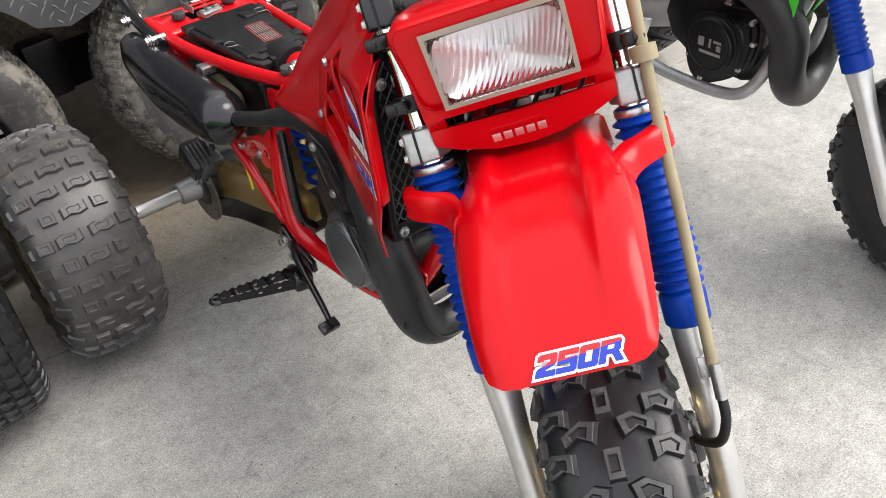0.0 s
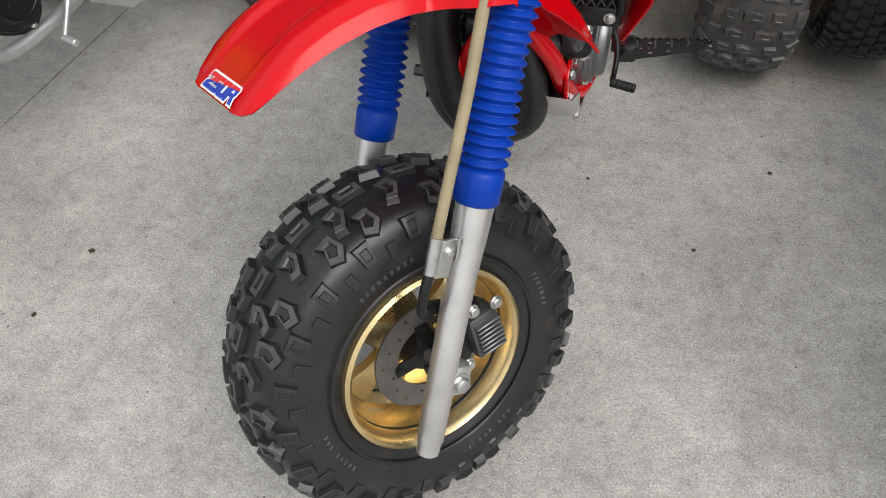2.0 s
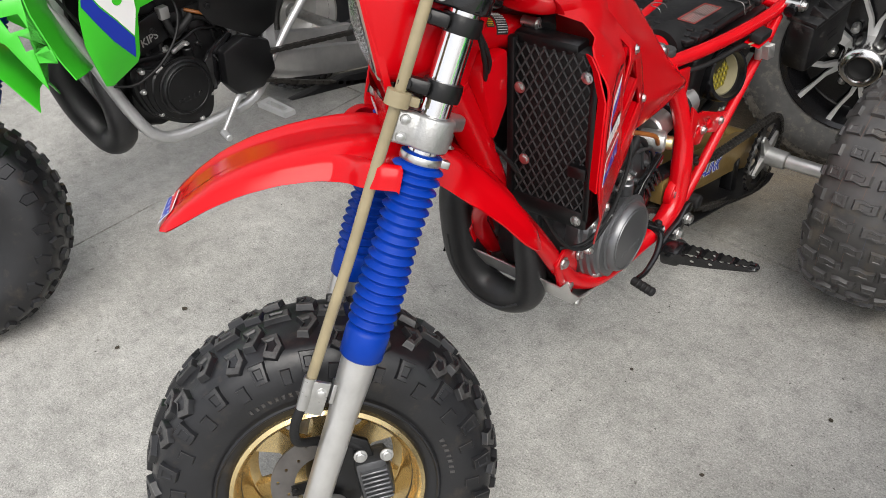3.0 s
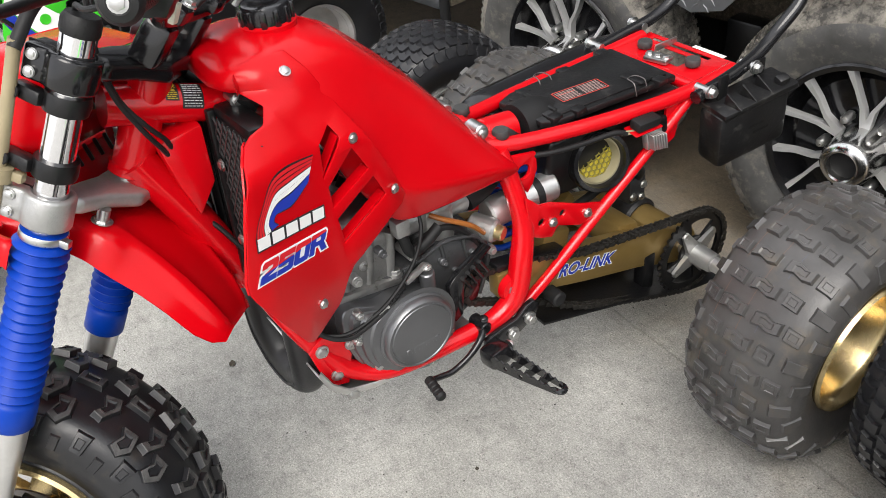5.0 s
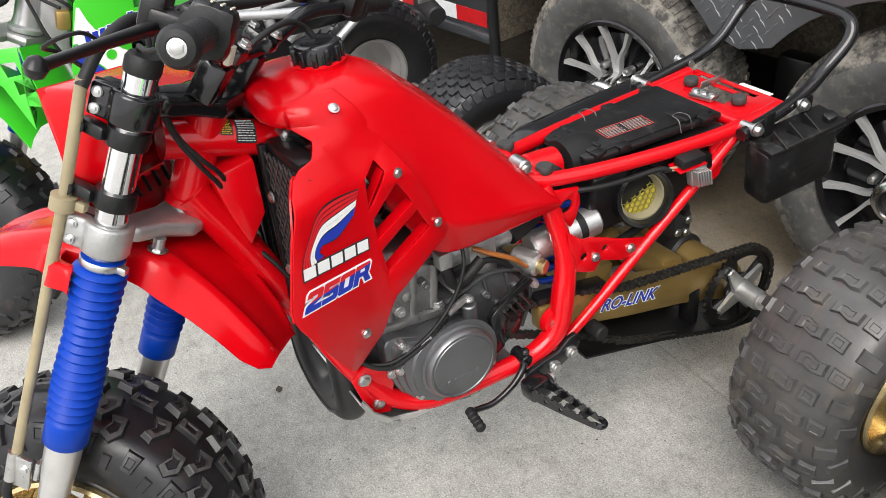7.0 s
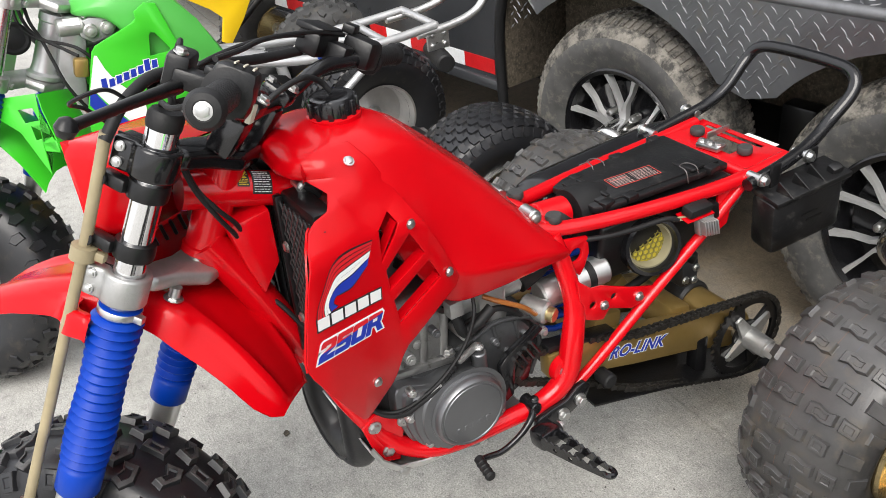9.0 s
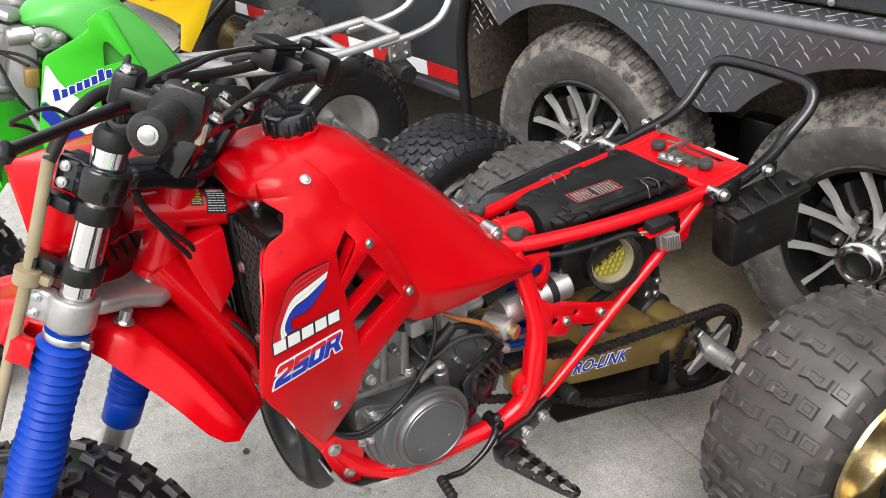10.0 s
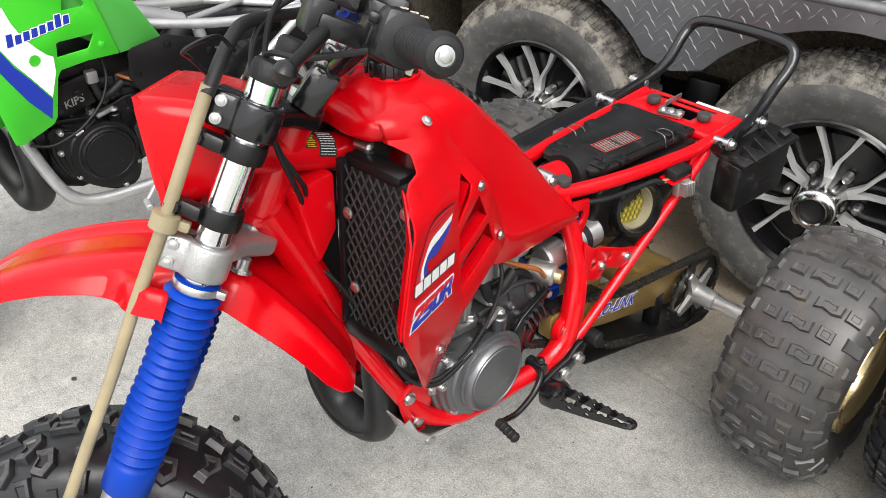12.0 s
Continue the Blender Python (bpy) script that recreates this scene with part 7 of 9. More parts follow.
    # bearing housing and rear brake on the right of the carrier
    part("axle_housing", rod(bmesh.new(), (-0.10, AXLE.y, AXLE.z), (0.10, AXLE.y, AXLE.z), 0.042, n=28, bevel=0.004), GOLDPAINT, red)
    disc = [(0.092 * math.cos(2 * math.pi * i / 48), 0.092 * math.sin(2 * math.pi * i / 48)) for i in range(48)]
    part("rear_brake_disc", plate(bmesh.new(), disc, 0.004, side(-0.128) @ Matrix.Translation((AXLE.y, AXLE.z, 0)), [round_ring(0, 0, 0.045, 24)[::-1]]), DISC, red)
    bm = block(bmesh.new(), (0.060, 0.080, 0.060), Matrix.Translation((-0.130, AXLE.y - 0.045, AXLE.z + 0.095)) @ pose(0, 0, 0, 35), 0.010)
    for k in (-0.02, 0.02):
        bolt(bm, (-0.100, AXLE.y - 0.045 + k, AXLE.z + 0.120), (1, 0, 0), 0.007, 0.008)
    part("rear_caliper", bm, CASEDARK, red, "dark cast rear brake caliper")
    bm = rod(bmesh.new(), (-0.185, AXLE.y, AXLE.z), (-0.130, AXLE.y, AXLE.z), 0.026, 0.030, n=24, bevel=0.003)
    part("disc_hub", bm, CAST, red)
    # shock absorber with its reservoir
    bm = rod(bmesh.new(), (0.050, 0.965, 0.520), (0.060, 1.105, 0.528), 0.028, n=28, bevel=0.004)
    res = part("shock_reservoir", bm, ALU, red, "bright alloy shock reservoir with black bands")
    for t0, t1 in ((0.30, 0.38), (0.66, 0.76)):
        a, b = V(0.050, 0.965, 0.520), V(0.060, 1.105, 0.528)
        part("reservoir_band", rod(bmesh.new(), a.lerp(b, t0), a.lerp(b, t1), 0.0292, n=28), SOFT, res)
    bm = rod(bmesh.new(), (0.045, 0.935, 0.515), (0.092, 0.955, 0.512), 0.021, n=20, bevel=0.004)
    part("reservoir_head", bm, CAST, res)
    bm = rod(bmesh.new(), (0.088, 0.953, 0.512), (0.104, 0.960, 0.511), 0.0135, n=10, bevel=0.002)
    part("damping_knob", bm, mat("brass_knob", (0.62, 0.50, 0.26), 0.3, 0.9), res, "knurled brass damping knob")
    bm = bmesh.new()
    coil = []
    for i in range(0, 85):
        t = i / 84
        a = 2 * math.pi * 7 * t
        coil.append((0.0 + 0.042 * math.cos(a), 1.02 + 0.05 * t + 0.042 * math.sin(a), 0.40 + 0.17 * t))
    tube(bm, coil, 0.006, 8, 1)
    part("shock_spring", bm, BLUE, red, "blue shock spring")


def build_peg(s, base, tip):
    """A tapering serrated footrest from its hinge to its tip."""
    b, t = V(*base), V(*tip)
    d = (t - b).normalized()
    w = d.cross(V(0, 0, 1)).normalized()
    n = w.cross(d)
    L = (t - b).length
    def half(k):
        return 0.019 - 0.011 * k
    pieces = []
    for sg in (-1, 1):
        way = (t + w * sg * half(1)) - (b + w * sg * half(0))
        run = way.length
        way.normalize()
        steps, top = 10, []
        for i in range(steps * 2 + 1):
            f = i / (steps * 2)
            top.append((f * run, 0.006 + (0.0045 if i % 2 else 0.0) - 0.003 * f))
        outline = [(0, -0.014), (run * 0.45, -0.011), (run * 0.98, -0.004)] + top[::-1]
        holes = [[(run * k + 0.0045 * math.cos(-a * 0.785), -0.003 + 0.0040 * math.sin(-a * 0.785)) for a in range(8)] for k in (0.22, 0.46)]
        pieces.append(plate(bmesh.new(), outline, 0.0035, oriented(b + w * sg * half(0), way, n, way.cross(n)), holes))
    peg = part("footrest", pieces[0], BLACKGLOSS, red, "black serrated steel footrest", smooth=25)
    part("serrated_rail", pieces[1], BLACKGLOSS, peg, smooth=25)
    for k in (0.06, 0.30, 0.52, 0.74):
        h = half(k)
        m = oriented(b + d * L * k, w, n, w.cross(n))
        part("cross_bar", plate(bmesh.new(), [(-h, -0.010), (h, -0.010), (h, 0.004), (h * 0.5, 0.008), (0, 0.003), (-h * 0.5, 0.008), (-h, 0.004)], 0.004, m), BLACKGLOSS, peg, smooth=25)
    part("footrest_tip", tube(bmesh.new(), [t - d * 0.008 - w * half(1), t + d * 0.002 - w * half(1) * 0.8, t + d * 0.006, t + d * 0.002 + w * half(1) * 0.8, t - d * 0.008 + w * half(1)], 0.0050, 8, 4), BLACKGLOSS, peg)
    hinge = part("footrest_hinge", block(bmesh.new(), (0.040, 0.046, 0.036), oriented(b - d * 0.014 - n * 0.006, d, w, d.cross(w)), 0.009), BLACKGLOSS, peg)
    part("hinge_bolt", bolt(bmesh.new(), b - w * 0.025 * s - d * 0.006, -w * s, 0.0085, 0.008), STEEL, hinge)
    bm = plate(bmesh.new(), [(1.002, 0.362), (0.990, 0.338), (0.950, 0.318), (0.905, 0.308), (0.880, 0.318), (0.882, 0.342), (0.915, 0.350), (0.950, 0.354), (0.972, 0.372), (0.990, 0.376)], 0.012, side(0.134 if s > 0 else -0.146), bevel=0.003)
    bracket = part("footrest_bracket", bm, BLACKGLOSS, red)
    for y, z in ((0.976, 0.345), (0.938, 0.331)):
        part("bracket_bolt", bolt(bmesh.new(), (0.146 * s, y, z), (s, 0, 0), 0.009, 0.012), STEEL, bracket)


def build_foot_controls():
    build_peg(1, (0.178, 0.886, 0.333), (0.316, 0.900, 0.350))
    build_peg(-1, (-0.188, 0.880, 0.334), (-0.336, 0.902, 0.352))
    # gear lever
    bm = tube(bmesh.new(), [(0.122, 0.887, 0.362), (0.140, 0.876, 0.357), (0.150, 0.845, 0.340), (0.152, 0.805, 0.326), (0.152, 0.775, 0.330), (0.154, 0.755, 0.337)], [0.0075, 0.007, 0.0058, 0.0055, 0.0055, 0.005], 10)
    lever = part("gear_lever", bm, BLACKGLOSS, red, "black gear lever")
    bm = rod(bmesh.new(), (0.150, 0.755, 0.338), (0.197, 0.750, 0.334), 0.0085, n=14, bevel=0.002)
    for k in range(4):
        spin(bm, [(0.0085, -0.002), (0.0096, 0), (0.0085, 0.002)], Matrix.Translation(V(0.150, 0.755, 0.338).lerp(V(0.197, 0.750, 0.334), 0.3 + 0.2 * k)) @ frame_along((0.150, 0.755, 0.338), (0.197, 0.750, 0.334)).to_4x4(), 14)
    part("lever_rubber", bm, SOFT, lever)
    bm = rod(bmesh.new(), (0.100, 0.888, 0.362), (0.138, 0.888, 0.362), 0.012, n=14, bevel=0.002)
    bolt(bm, (0.125, 0.892, 0.374), (0.3, 0, 1), 0.006, 0.006)
    part("lever_boss", bm, BLACKGLOSS, lever)
    # brake pedal on the right
    bm = tube(bmesh.new(), [(-0.155, 0.92, 0.375), (-0.172, 0.88, 0.372), (-0.185, 0.82, 0.355), (-0.195, 0.765, 0.335), (-0.200, 0.74, 0.322)], [0.008, 0.008, 0.0065, 0.006, 0.005], 10)
    pedal = part("brake_pedal", bm, BLACKGLOSS, red, "black brake pedal")
    part("pedal_pad", block(bmesh.new(), (0.036, 0.022, 0.012), Matrix.Translation((-0.206, 0.735, 0.320)) @ pose(0, 0, 0, 20), 0.003), BLACKGLOSS, pedal)
    part("kick_lever", tube(bmesh.new(), [(-0.125, 0.88, 0.42), (-0.150, 0.875, 0.46), (-0.155, 0.87, 0.56), (-0.150, 0.88, 0.63)], 0.009, 10), BLACKGLOSS, red, "black kick-start lever")
    # skid plate below the engine
    rows = []
    for y, z in ((0.590, 0.412), (0.605, 0.376), (0.630, 0.348), (0.68, 0.332), (0.76, 0.326), (0.90, 0.324)):
        rows.append([(x, y, z + (0.020 if abs(x) > 0.10 else 0.0)) for x in (-0.112, -0.10, -0.06, 0, 0.06, 0.10, 0.112)])
    part("skid_plate", sheet(bmesh.new(), rows, 0.003), ALU, red, "bare aluminium skid plate under the engine")
    bm = bmesh.new()
    for s in (1, -1):
        for y, z in ((0.605, 0.452), (0.655, 0.44), (0.622, 0.392), (0.640, 0.345)):
            bolt(bm, (0.094 * s if z > 0.36 else 0.103 * s, y, z), (s, 0, 0), 0.0085, 0.008)
    stuff(part("hanger_bolts", bm, STEEL, red))


def build_bars():
    pts = [(-0.375, 0.140, 0.628), (-0.25, 0.118, 0.622), (-0.155, 0.085, 0.608), (-0.105, 0.068, 0.575), (-0.06, 0.062, 0.560), (0.06, 0.062, 0.560), (0.105, 0.068, 0.575), (0.155, 0.085, 0.612), (0.25, 0.108, 0.632), (0.372, 0.134, 0.641)]
    bars = steer("handlebar", tube(bmesh.new(), pts, 0.0112, 14, 6), BLACKGLOSS, "glossy black handlebar")
    for s in (1, -1):
        a = V(0.262 * s, 0.110 if s > 0 else 0.120, 0.633 if s > 0 else 0.622)
        b = V(0.370 * s, 0.1335 if s > 0 else 0.139, 0.641 if s > 0 else 0.628)
        q = frame_along(a, b).to_4x4()
        q.translation = a
        L = (b - a).length
        prof = [(0.0125, 0.0), (0.024, 0.001), (0.025, 0.006), (0.016, 0.010)]
        for i in range(9):
            z = 0.014 + (L - 0.032) * i / 9
            prof += [(0.0140, z), (0.0155, z + 0.002), (0.0155, z + 0.0085), (0.0140, z + 0.0102)]
        prof += [(0.0150, L - 0.018), (0.0180, L - 0.012), (0.0188, L - 0.005), (0.0150, L + 0.002), (0.0095, L + 0.004), (0.006, L + 0.002)]
        grip = steer("hand_grip", spin(bmesh.new(), prof, q, 26), SOFT, "ribbed black rubber hand grip")
        bm = bolt(bmesh.new(), a + (b - a) * 1.02, b - a, 0.0062, 0.005)
        steer("bar_end_bolt", bm, STEEL, "", grip)
    # left: switch block, clutch perch and lever with a ball end
    bm = block(bmesh.new(), (0.040, 0.046, 0.052), Matrix.Translation((0.232, 0.104, 0.630)) @ pose(0, 0, 0, 0, -5, 12), 0.010)
    block(bm, (0.016, 0.012, 0.010), Matrix.Translation((0.232, 0.078, 0.640)), 0.003)
    sw = steer("switch_block", bm, BLACK, "black handlebar switch block")
    bm = bmesh.new()
    for k in range(3):
        block(bm, (0.022, 0.002, 0.0016), Matrix.Translation((0.232, 0.100 + 0.010 * k, 0.6575)) @ pose(0, 0, 0, 0, -5, 12), 0)
    block(bm, (0.012, 0.006, 0.020), Matrix.Translation((0.226, 0.126, 0.612)), 0.001)
    stuff(steer("switch_marks", bm, mat("cream_mark", (0.55, 0.52, 0.42), 0.5), "", sw))
    bm = block(bmesh.new(), (0.045, 0.030, 0.034), Matrix.Translation((0.196, 0.086, 0.624)) @ pose(0, 0, 0, 0, 0, 14), 0.006)
    block(bm, (0.028, 0.050, 0.022), Matrix.Translation((0.196, 0.052, 0.614)) @ pose(0, 0, 0, 0, 0, 14), 0.005)
    perch = steer("lever_perch", bm, BLACK, "black clutch lever perch")
    bm = block(bmesh.new(), (0.052, 0.026, 0.040), Matrix.Translation((0.186, 0.026, 0.618)) @ pose(0, 0, 0, 0, 0, 14), 0.006)
    steer("perch_cover", bm, BLACK, "", perch)
    bm = rod(bmesh.new(), (0.202, 0.030, 0.598), (0.202, 0.030, 0.638), 0.007, n=12)
    bolt(bm, (0.202, 0.030, 0.638), (0, 0, 1), 0.006, 0.006)
    rod(bm, (0.182, 0.022, 0.622), (0.160, 0.014, 0.622), 0.006, n=10)
    steer("perch_adjuster", bm, STEEL, "", perch)
    bm = tube(bmesh.new(), [(0.205, 0.036, 0.604), (0.240, 0.036, 0.602), (0.290, 0.033, 0.597), (0.345, 0.028, 0.589), (0.378, 0.025, 0.584)], [0.011, 0.0095, 0.0080, 0.0072, 0.0080], 14, 5, squash=0.75)
    spin(bm, [(0.002, -0.0105), (0.0075, -0.0075), (0.0105, 0), (0.0075, 0.0075), (0.002, 0.0105)], Matrix.Translation((0.380, 0.025, 0.584)), 16)
    steer("clutch_lever", bm, BLACK, "black clutch lever with a ball end")
    # right: master cylinder, throttle and lever
    bm = block(bmesh.new(), (0.062, 0.040, 0.036), Matrix.Translation((-0.205, 0.052, 0.628)) @ pose(0, 0, 0, 0, 0, -12), 0.006)
    block(bm, (0.066, 0.046, 0.010), Matrix.Translation((-0.205, 0.050, 0.650)) @ pose(0, 0, 0, 0, 0, -12), 0.003)
    block(bm, (0.030, 0.036, 0.034), Matrix.Translation((-0.205, 0.088, 0.622)) @ pose(0, 0, 0, 0, 0, -12), 0.005)
    steer("brake_master_cylinder", bm, BLACK, "black front brake master cylinder")
    bm = block(bmesh.new(), (0.044, 0.052, 0.046), Matrix.Translation((-0.242, 0.112, 0.632)) @ pose(0, 0, 0, 0, 0, -12), 0.009)
    block(bm, (0.030, 0.020, 0.014), Matrix.Translation((-0.242, 0.086, 0.660)), 0.003)
    steer("throttle_housing", bm, BLACK, "black throttle housing")
    bm = tube(bmesh.new(), [(-0.195, 0.030, 0.614), (-0.24, 0.030, 0.606), (-0.29, 0.046, 0.602), (-0.335, 0.066, 0.600)], [0.009, 0.008, 0.0075, 0.007], 12, 5, squash=0.6)
    lv = steer("brake_lever", bm, ALU, "bright brake lever")
    bm = tube(bmesh.new(), [(-0.285, 0.044, 0.602), (-0.315, 0.056, 0.601), (-0.342, 0.069, 0.600)], 0.0135, 14, 5)
    steer("lever_wrap", bm, BLUE, "blue rubber lever sleeve", lv)
    # cables across the bars
    for a in ([(-0.225, 0.075, 0.640), (-0.15, 0.02, 0.630), (-0.05, -0.02, 0.600), (0.04, -0.035, 0.56), (0.05, -0.02, 0.50)], [(-0.235, 0.080, 0.648), (-0.14, 0.058, 0.650), (0.0, 0.045, 0.645), (0.09, 0.050, 0.640), (0.18, 0.058, 0.640)],
              [(0.165, 0.012, 0.622), (0.12, -0.01, 0.63), (0.10, -0.02, 0.58), (0.092, 0.0, 0.51), (0.075, 0.03, 0.455), (0.050, 0.06, 0.425), (0.016, 0.080, 0.40), (-0.015, 0.085, 0.365)], [(0.232, 0.085, 0.61), (0.19, 0.03, 0.575), (0.13, -0.01, 0.555), (0.098, 0.0, 0.505), (0.080, 0.03, 0.455), (0.048, 0.06, 0.415), (0.014, 0.080, 0.385), (-0.020, 0.085, 0.355)]):
        steer("control_cable", tube(bmesh.new(), a, 0.0034, 8, 7), SOFT, "black control cable")
    # tan brake hose with its guides
    hose = [(-0.19, 0.035, 0.610), (-0.12, 0.0, 0.590), (0.0, -0.035, 0.577), (0.06, -0.045, 0.572), (0.100, -0.049, 0.565), (0.140, -0.050, 0.540), (0.163, -0.050, 0.50)]
    steer("brake_hose_cover", tube(bmesh.new(), hose, 0.0075, 12, 7), SOFT, "black rubber hose sleeve")
    low = [(0.160, -0.052, 0.51), (0.155, -0.052, 0.42), (0.152, -0.052, 0.345), (0.150, -0.054, 0.25), (0.149, -0.054, 0.15), (0.146, -0.056, 0.05), (0.143, -0.058, -0.045)]
    steer("brake_hose", tube(bmesh.new(), low, 0.0075, 12, 7), HOSE, "stained tan front brake hose")
    bm = spin(bmesh.new(), [(0.0085, -0.010), (0.0155, -0.009), (0.0155, 0.009), (0.0085, 0.010)], Matrix.Translation((0.1525, -0.052, 0.352)), 20)
    block(bm, (0.012, 0.022, 0.012), Matrix.Translation((0.1475, -0.036, 0.352)), 0.002)
    steer("hose_guide", bm, HOSE, "tan plastic hose guide")
    bm = block(bmesh.new(), (0.006, 0.028, 0.055), Matrix.Translation((0.146, -0.045, -0.070)) @ pose(0, 0, 0, 0, 6, 0), 0.001)
    block(bm, (0.020, 0.006, 0.030), Matrix.Translation((0.138, -0.024, -0.060)), 0.001)
    rod(bm, (0.146, -0.060, -0.040), (0.145, -0.060, -0.090), 0.0085, n=12)
    bolt(bm, (0.150, -0.040, -0.060), (1, 0, 0), 0.006, 0.005)
    steer("hose_bracket", bm, STEEL, "zinc hose bracket on the fork")
    steer("lower_brake_hose", tube(bmesh.new(), [(0.145, -0.060, -0.085), (0.143, -0.062, -0.12), (0.130, -0.050, -0.155), (0.105, -0.015, -0.165), (0.098, 0.03, -0.165), (0.100, 0.055, -0.175)], 0.0068, 10), SOFT, "black lower brake hose")
    bm = tube(bmesh.new(), [(0.148, -0.052, 0.515), (0.170, -0.075, 0.53), (0.20, -0.078, 0.54), (0.172, -0.058, 0.56), (0.146, -0.040, 0.55)], 0.0025, 6)
    steer("wire_clip", bm, BLACK, "bent black wire clip")
    # caliper
    m = Matrix.Translation((0.096, 0.082, -0.215)) @ pose(0, 0, 0, 28, 0, 0)
    bm = block(bmesh.new(), (0.040, 0.050, 0.078), m, 0.010)
    block(bm, (0.060, 0.028, 0.056), m @ Matrix.Translation((-0.010, 0.012, 0)), 0.008)
    cal = steer("front_caliper", bm, CASEMID, "dark cast brake caliper with cooling fins")
    bm = bmesh.new()
    for k in range(7):
        block(bm, (0.010, 0.040, 0.0035), m @ Matrix.Translation((0.023, 0.002, -0.024 + 0.008 * k)), 0.001, segments=1)
    steer("caliper_fin", bm, CASEGREY, "", cal)["kind"] = "stuff"
    bm = bmesh.new()
    for y, z in ((0.048, -0.175), (0.060, -0.262), (0.085, -0.165)):
        bolt(bm, (0.112, y, z), (1, 0, 0.1), 0.0075, 0.008)
    steer("caliper_bolts", bm, STEEL, "", cal)["kind"] = "stuff"
    bm = plate(bmesh.new(), [(0.02, -0.15), (0.055, -0.155), (0.085, -0.20), (0.065, -0.28), (0.03, -0.29)], 0.010, oriented((0.092, 0, 0), (0, 1, 0), (0, 0, 1), (1, 0, 0)), bevel=0.002)
    steer("caliper_bracket", bm, BLACK, "", cal)
    bm = rod(bmesh.new(), (-0.150, 0.027, -0.270), (0.148, 0.027, -0.270), 0.010, n=16)
    bolt(bm, (0.140, 0.027, -0.270), (1, 0, 0), 0.012, 0.012)
    steer("front_axle", bm, STEEL)


build_engine(red)
build_exhaust()
build_drive()
build_foot_controls()
build_bars()


# ---- the two green machines and the yellow one beside the red ----
def knobby_wheel(owner, c, R, W, rim, rim_mat, name, label, n=18, s=1, swing=Matrix.Identity(4), close=False):
    m = swing @ Matrix.Translation(c)
    turn = m @ pose(0, 0, 0, 0, 90 * s, 0)
    bm = spin(bmesh.new(), [(0.020, 0.020), (rim * 0.55, 0.016), (rim * 0.78, 0.0), (rim * 0.84, 0.014), (rim * 0.87, W * 0.55), (rim * 0.96, W * 0.82), (rim * 1.03, W * 0.86), (rim * 1.05, W * 0.80), (rim * 0.97, W * 0.66), (rim * 0.92, W * 0.4), (rim * 0.92, -W * 0.6), (rim * 1.03, -W * 0.84), (rim * 0.97, -W * 0.84), (rim * 0.86, -W * 0.5), (rim * 0.84, -0.01), (0.02, -0.004)], turn, 48)
    wheel = part(name, bm, rim_mat, owner, label)
    bm = spin(bmesh.new(), [(0.024, -0.02), (0.030, 0.0), (0.028, 0.035), (0.018, 0.045), (0.008, 0.046)], turn, 20)
    for i in range(4):
        a = radians(90 * i + 10)
        bolt(bm, turn @ V(rim * 0.45 * math.cos(a), rim * 0.45 * math.sin(a), 0.017), turn.to_3x3() @ V(0, 0, 1), 0.007, 0.009)
    part("hub", bm, STEEL, wheel)
    surf = TyreSurface(R, W, rim)
    bm = surf.body(bmesh.new(), 72)
    bm.transform(m)
    part("tyre", bm, RUBBER, wheel, "black knobbly balloon tyre")
    bm = bmesh.new()
    k = W / 0.1
    lug = [(-0.018 * k, -0.012), (0.010 * k, -0.015), (0.018 * k, 0.004), (0.004 * k, 0.014), (-0.016 * k, 0.010)]
    tile = [(-0.0125, -0.0125), (0.0, -0.0085), (0.0125, -0.0125), (0.0125, 0.0085), (0.0, 0.0125), (-0.0125, 0.0085)]
    for i in range(44 if close else 0):
        a = 2 * math.pi * i / 44
        for q in range(-4, 5):
            surf.knob(bm, tile, 0.0285 * q, a + (0.5 if q % 2 else 0.0) * 2 * math.pi / 44, 0.006 if abs(q) < 4 else 0.004, 0.92)
    for i in range(0 if close else n):
        a = 2 * math.pi * i / n
        b = a + math.pi / n
        for s0, t in ((0.0, a), (0.040 * k, b), (-0.040 * k, b), (0.076 * k, a), (-0.076 * k, a), (0.106 * k, b), (-0.106 * k, b)):
            surf.knob(bm, lug if s0 >= 0 else [(-x, y) for x, y in lug][::-1], s0, t, 0.009 if abs(s0) < 0.09 else 0.005)
    bm.transform(m)
    stuff(part("tread", bm, RUBBER, wheel, smooth=30))
    return wheel


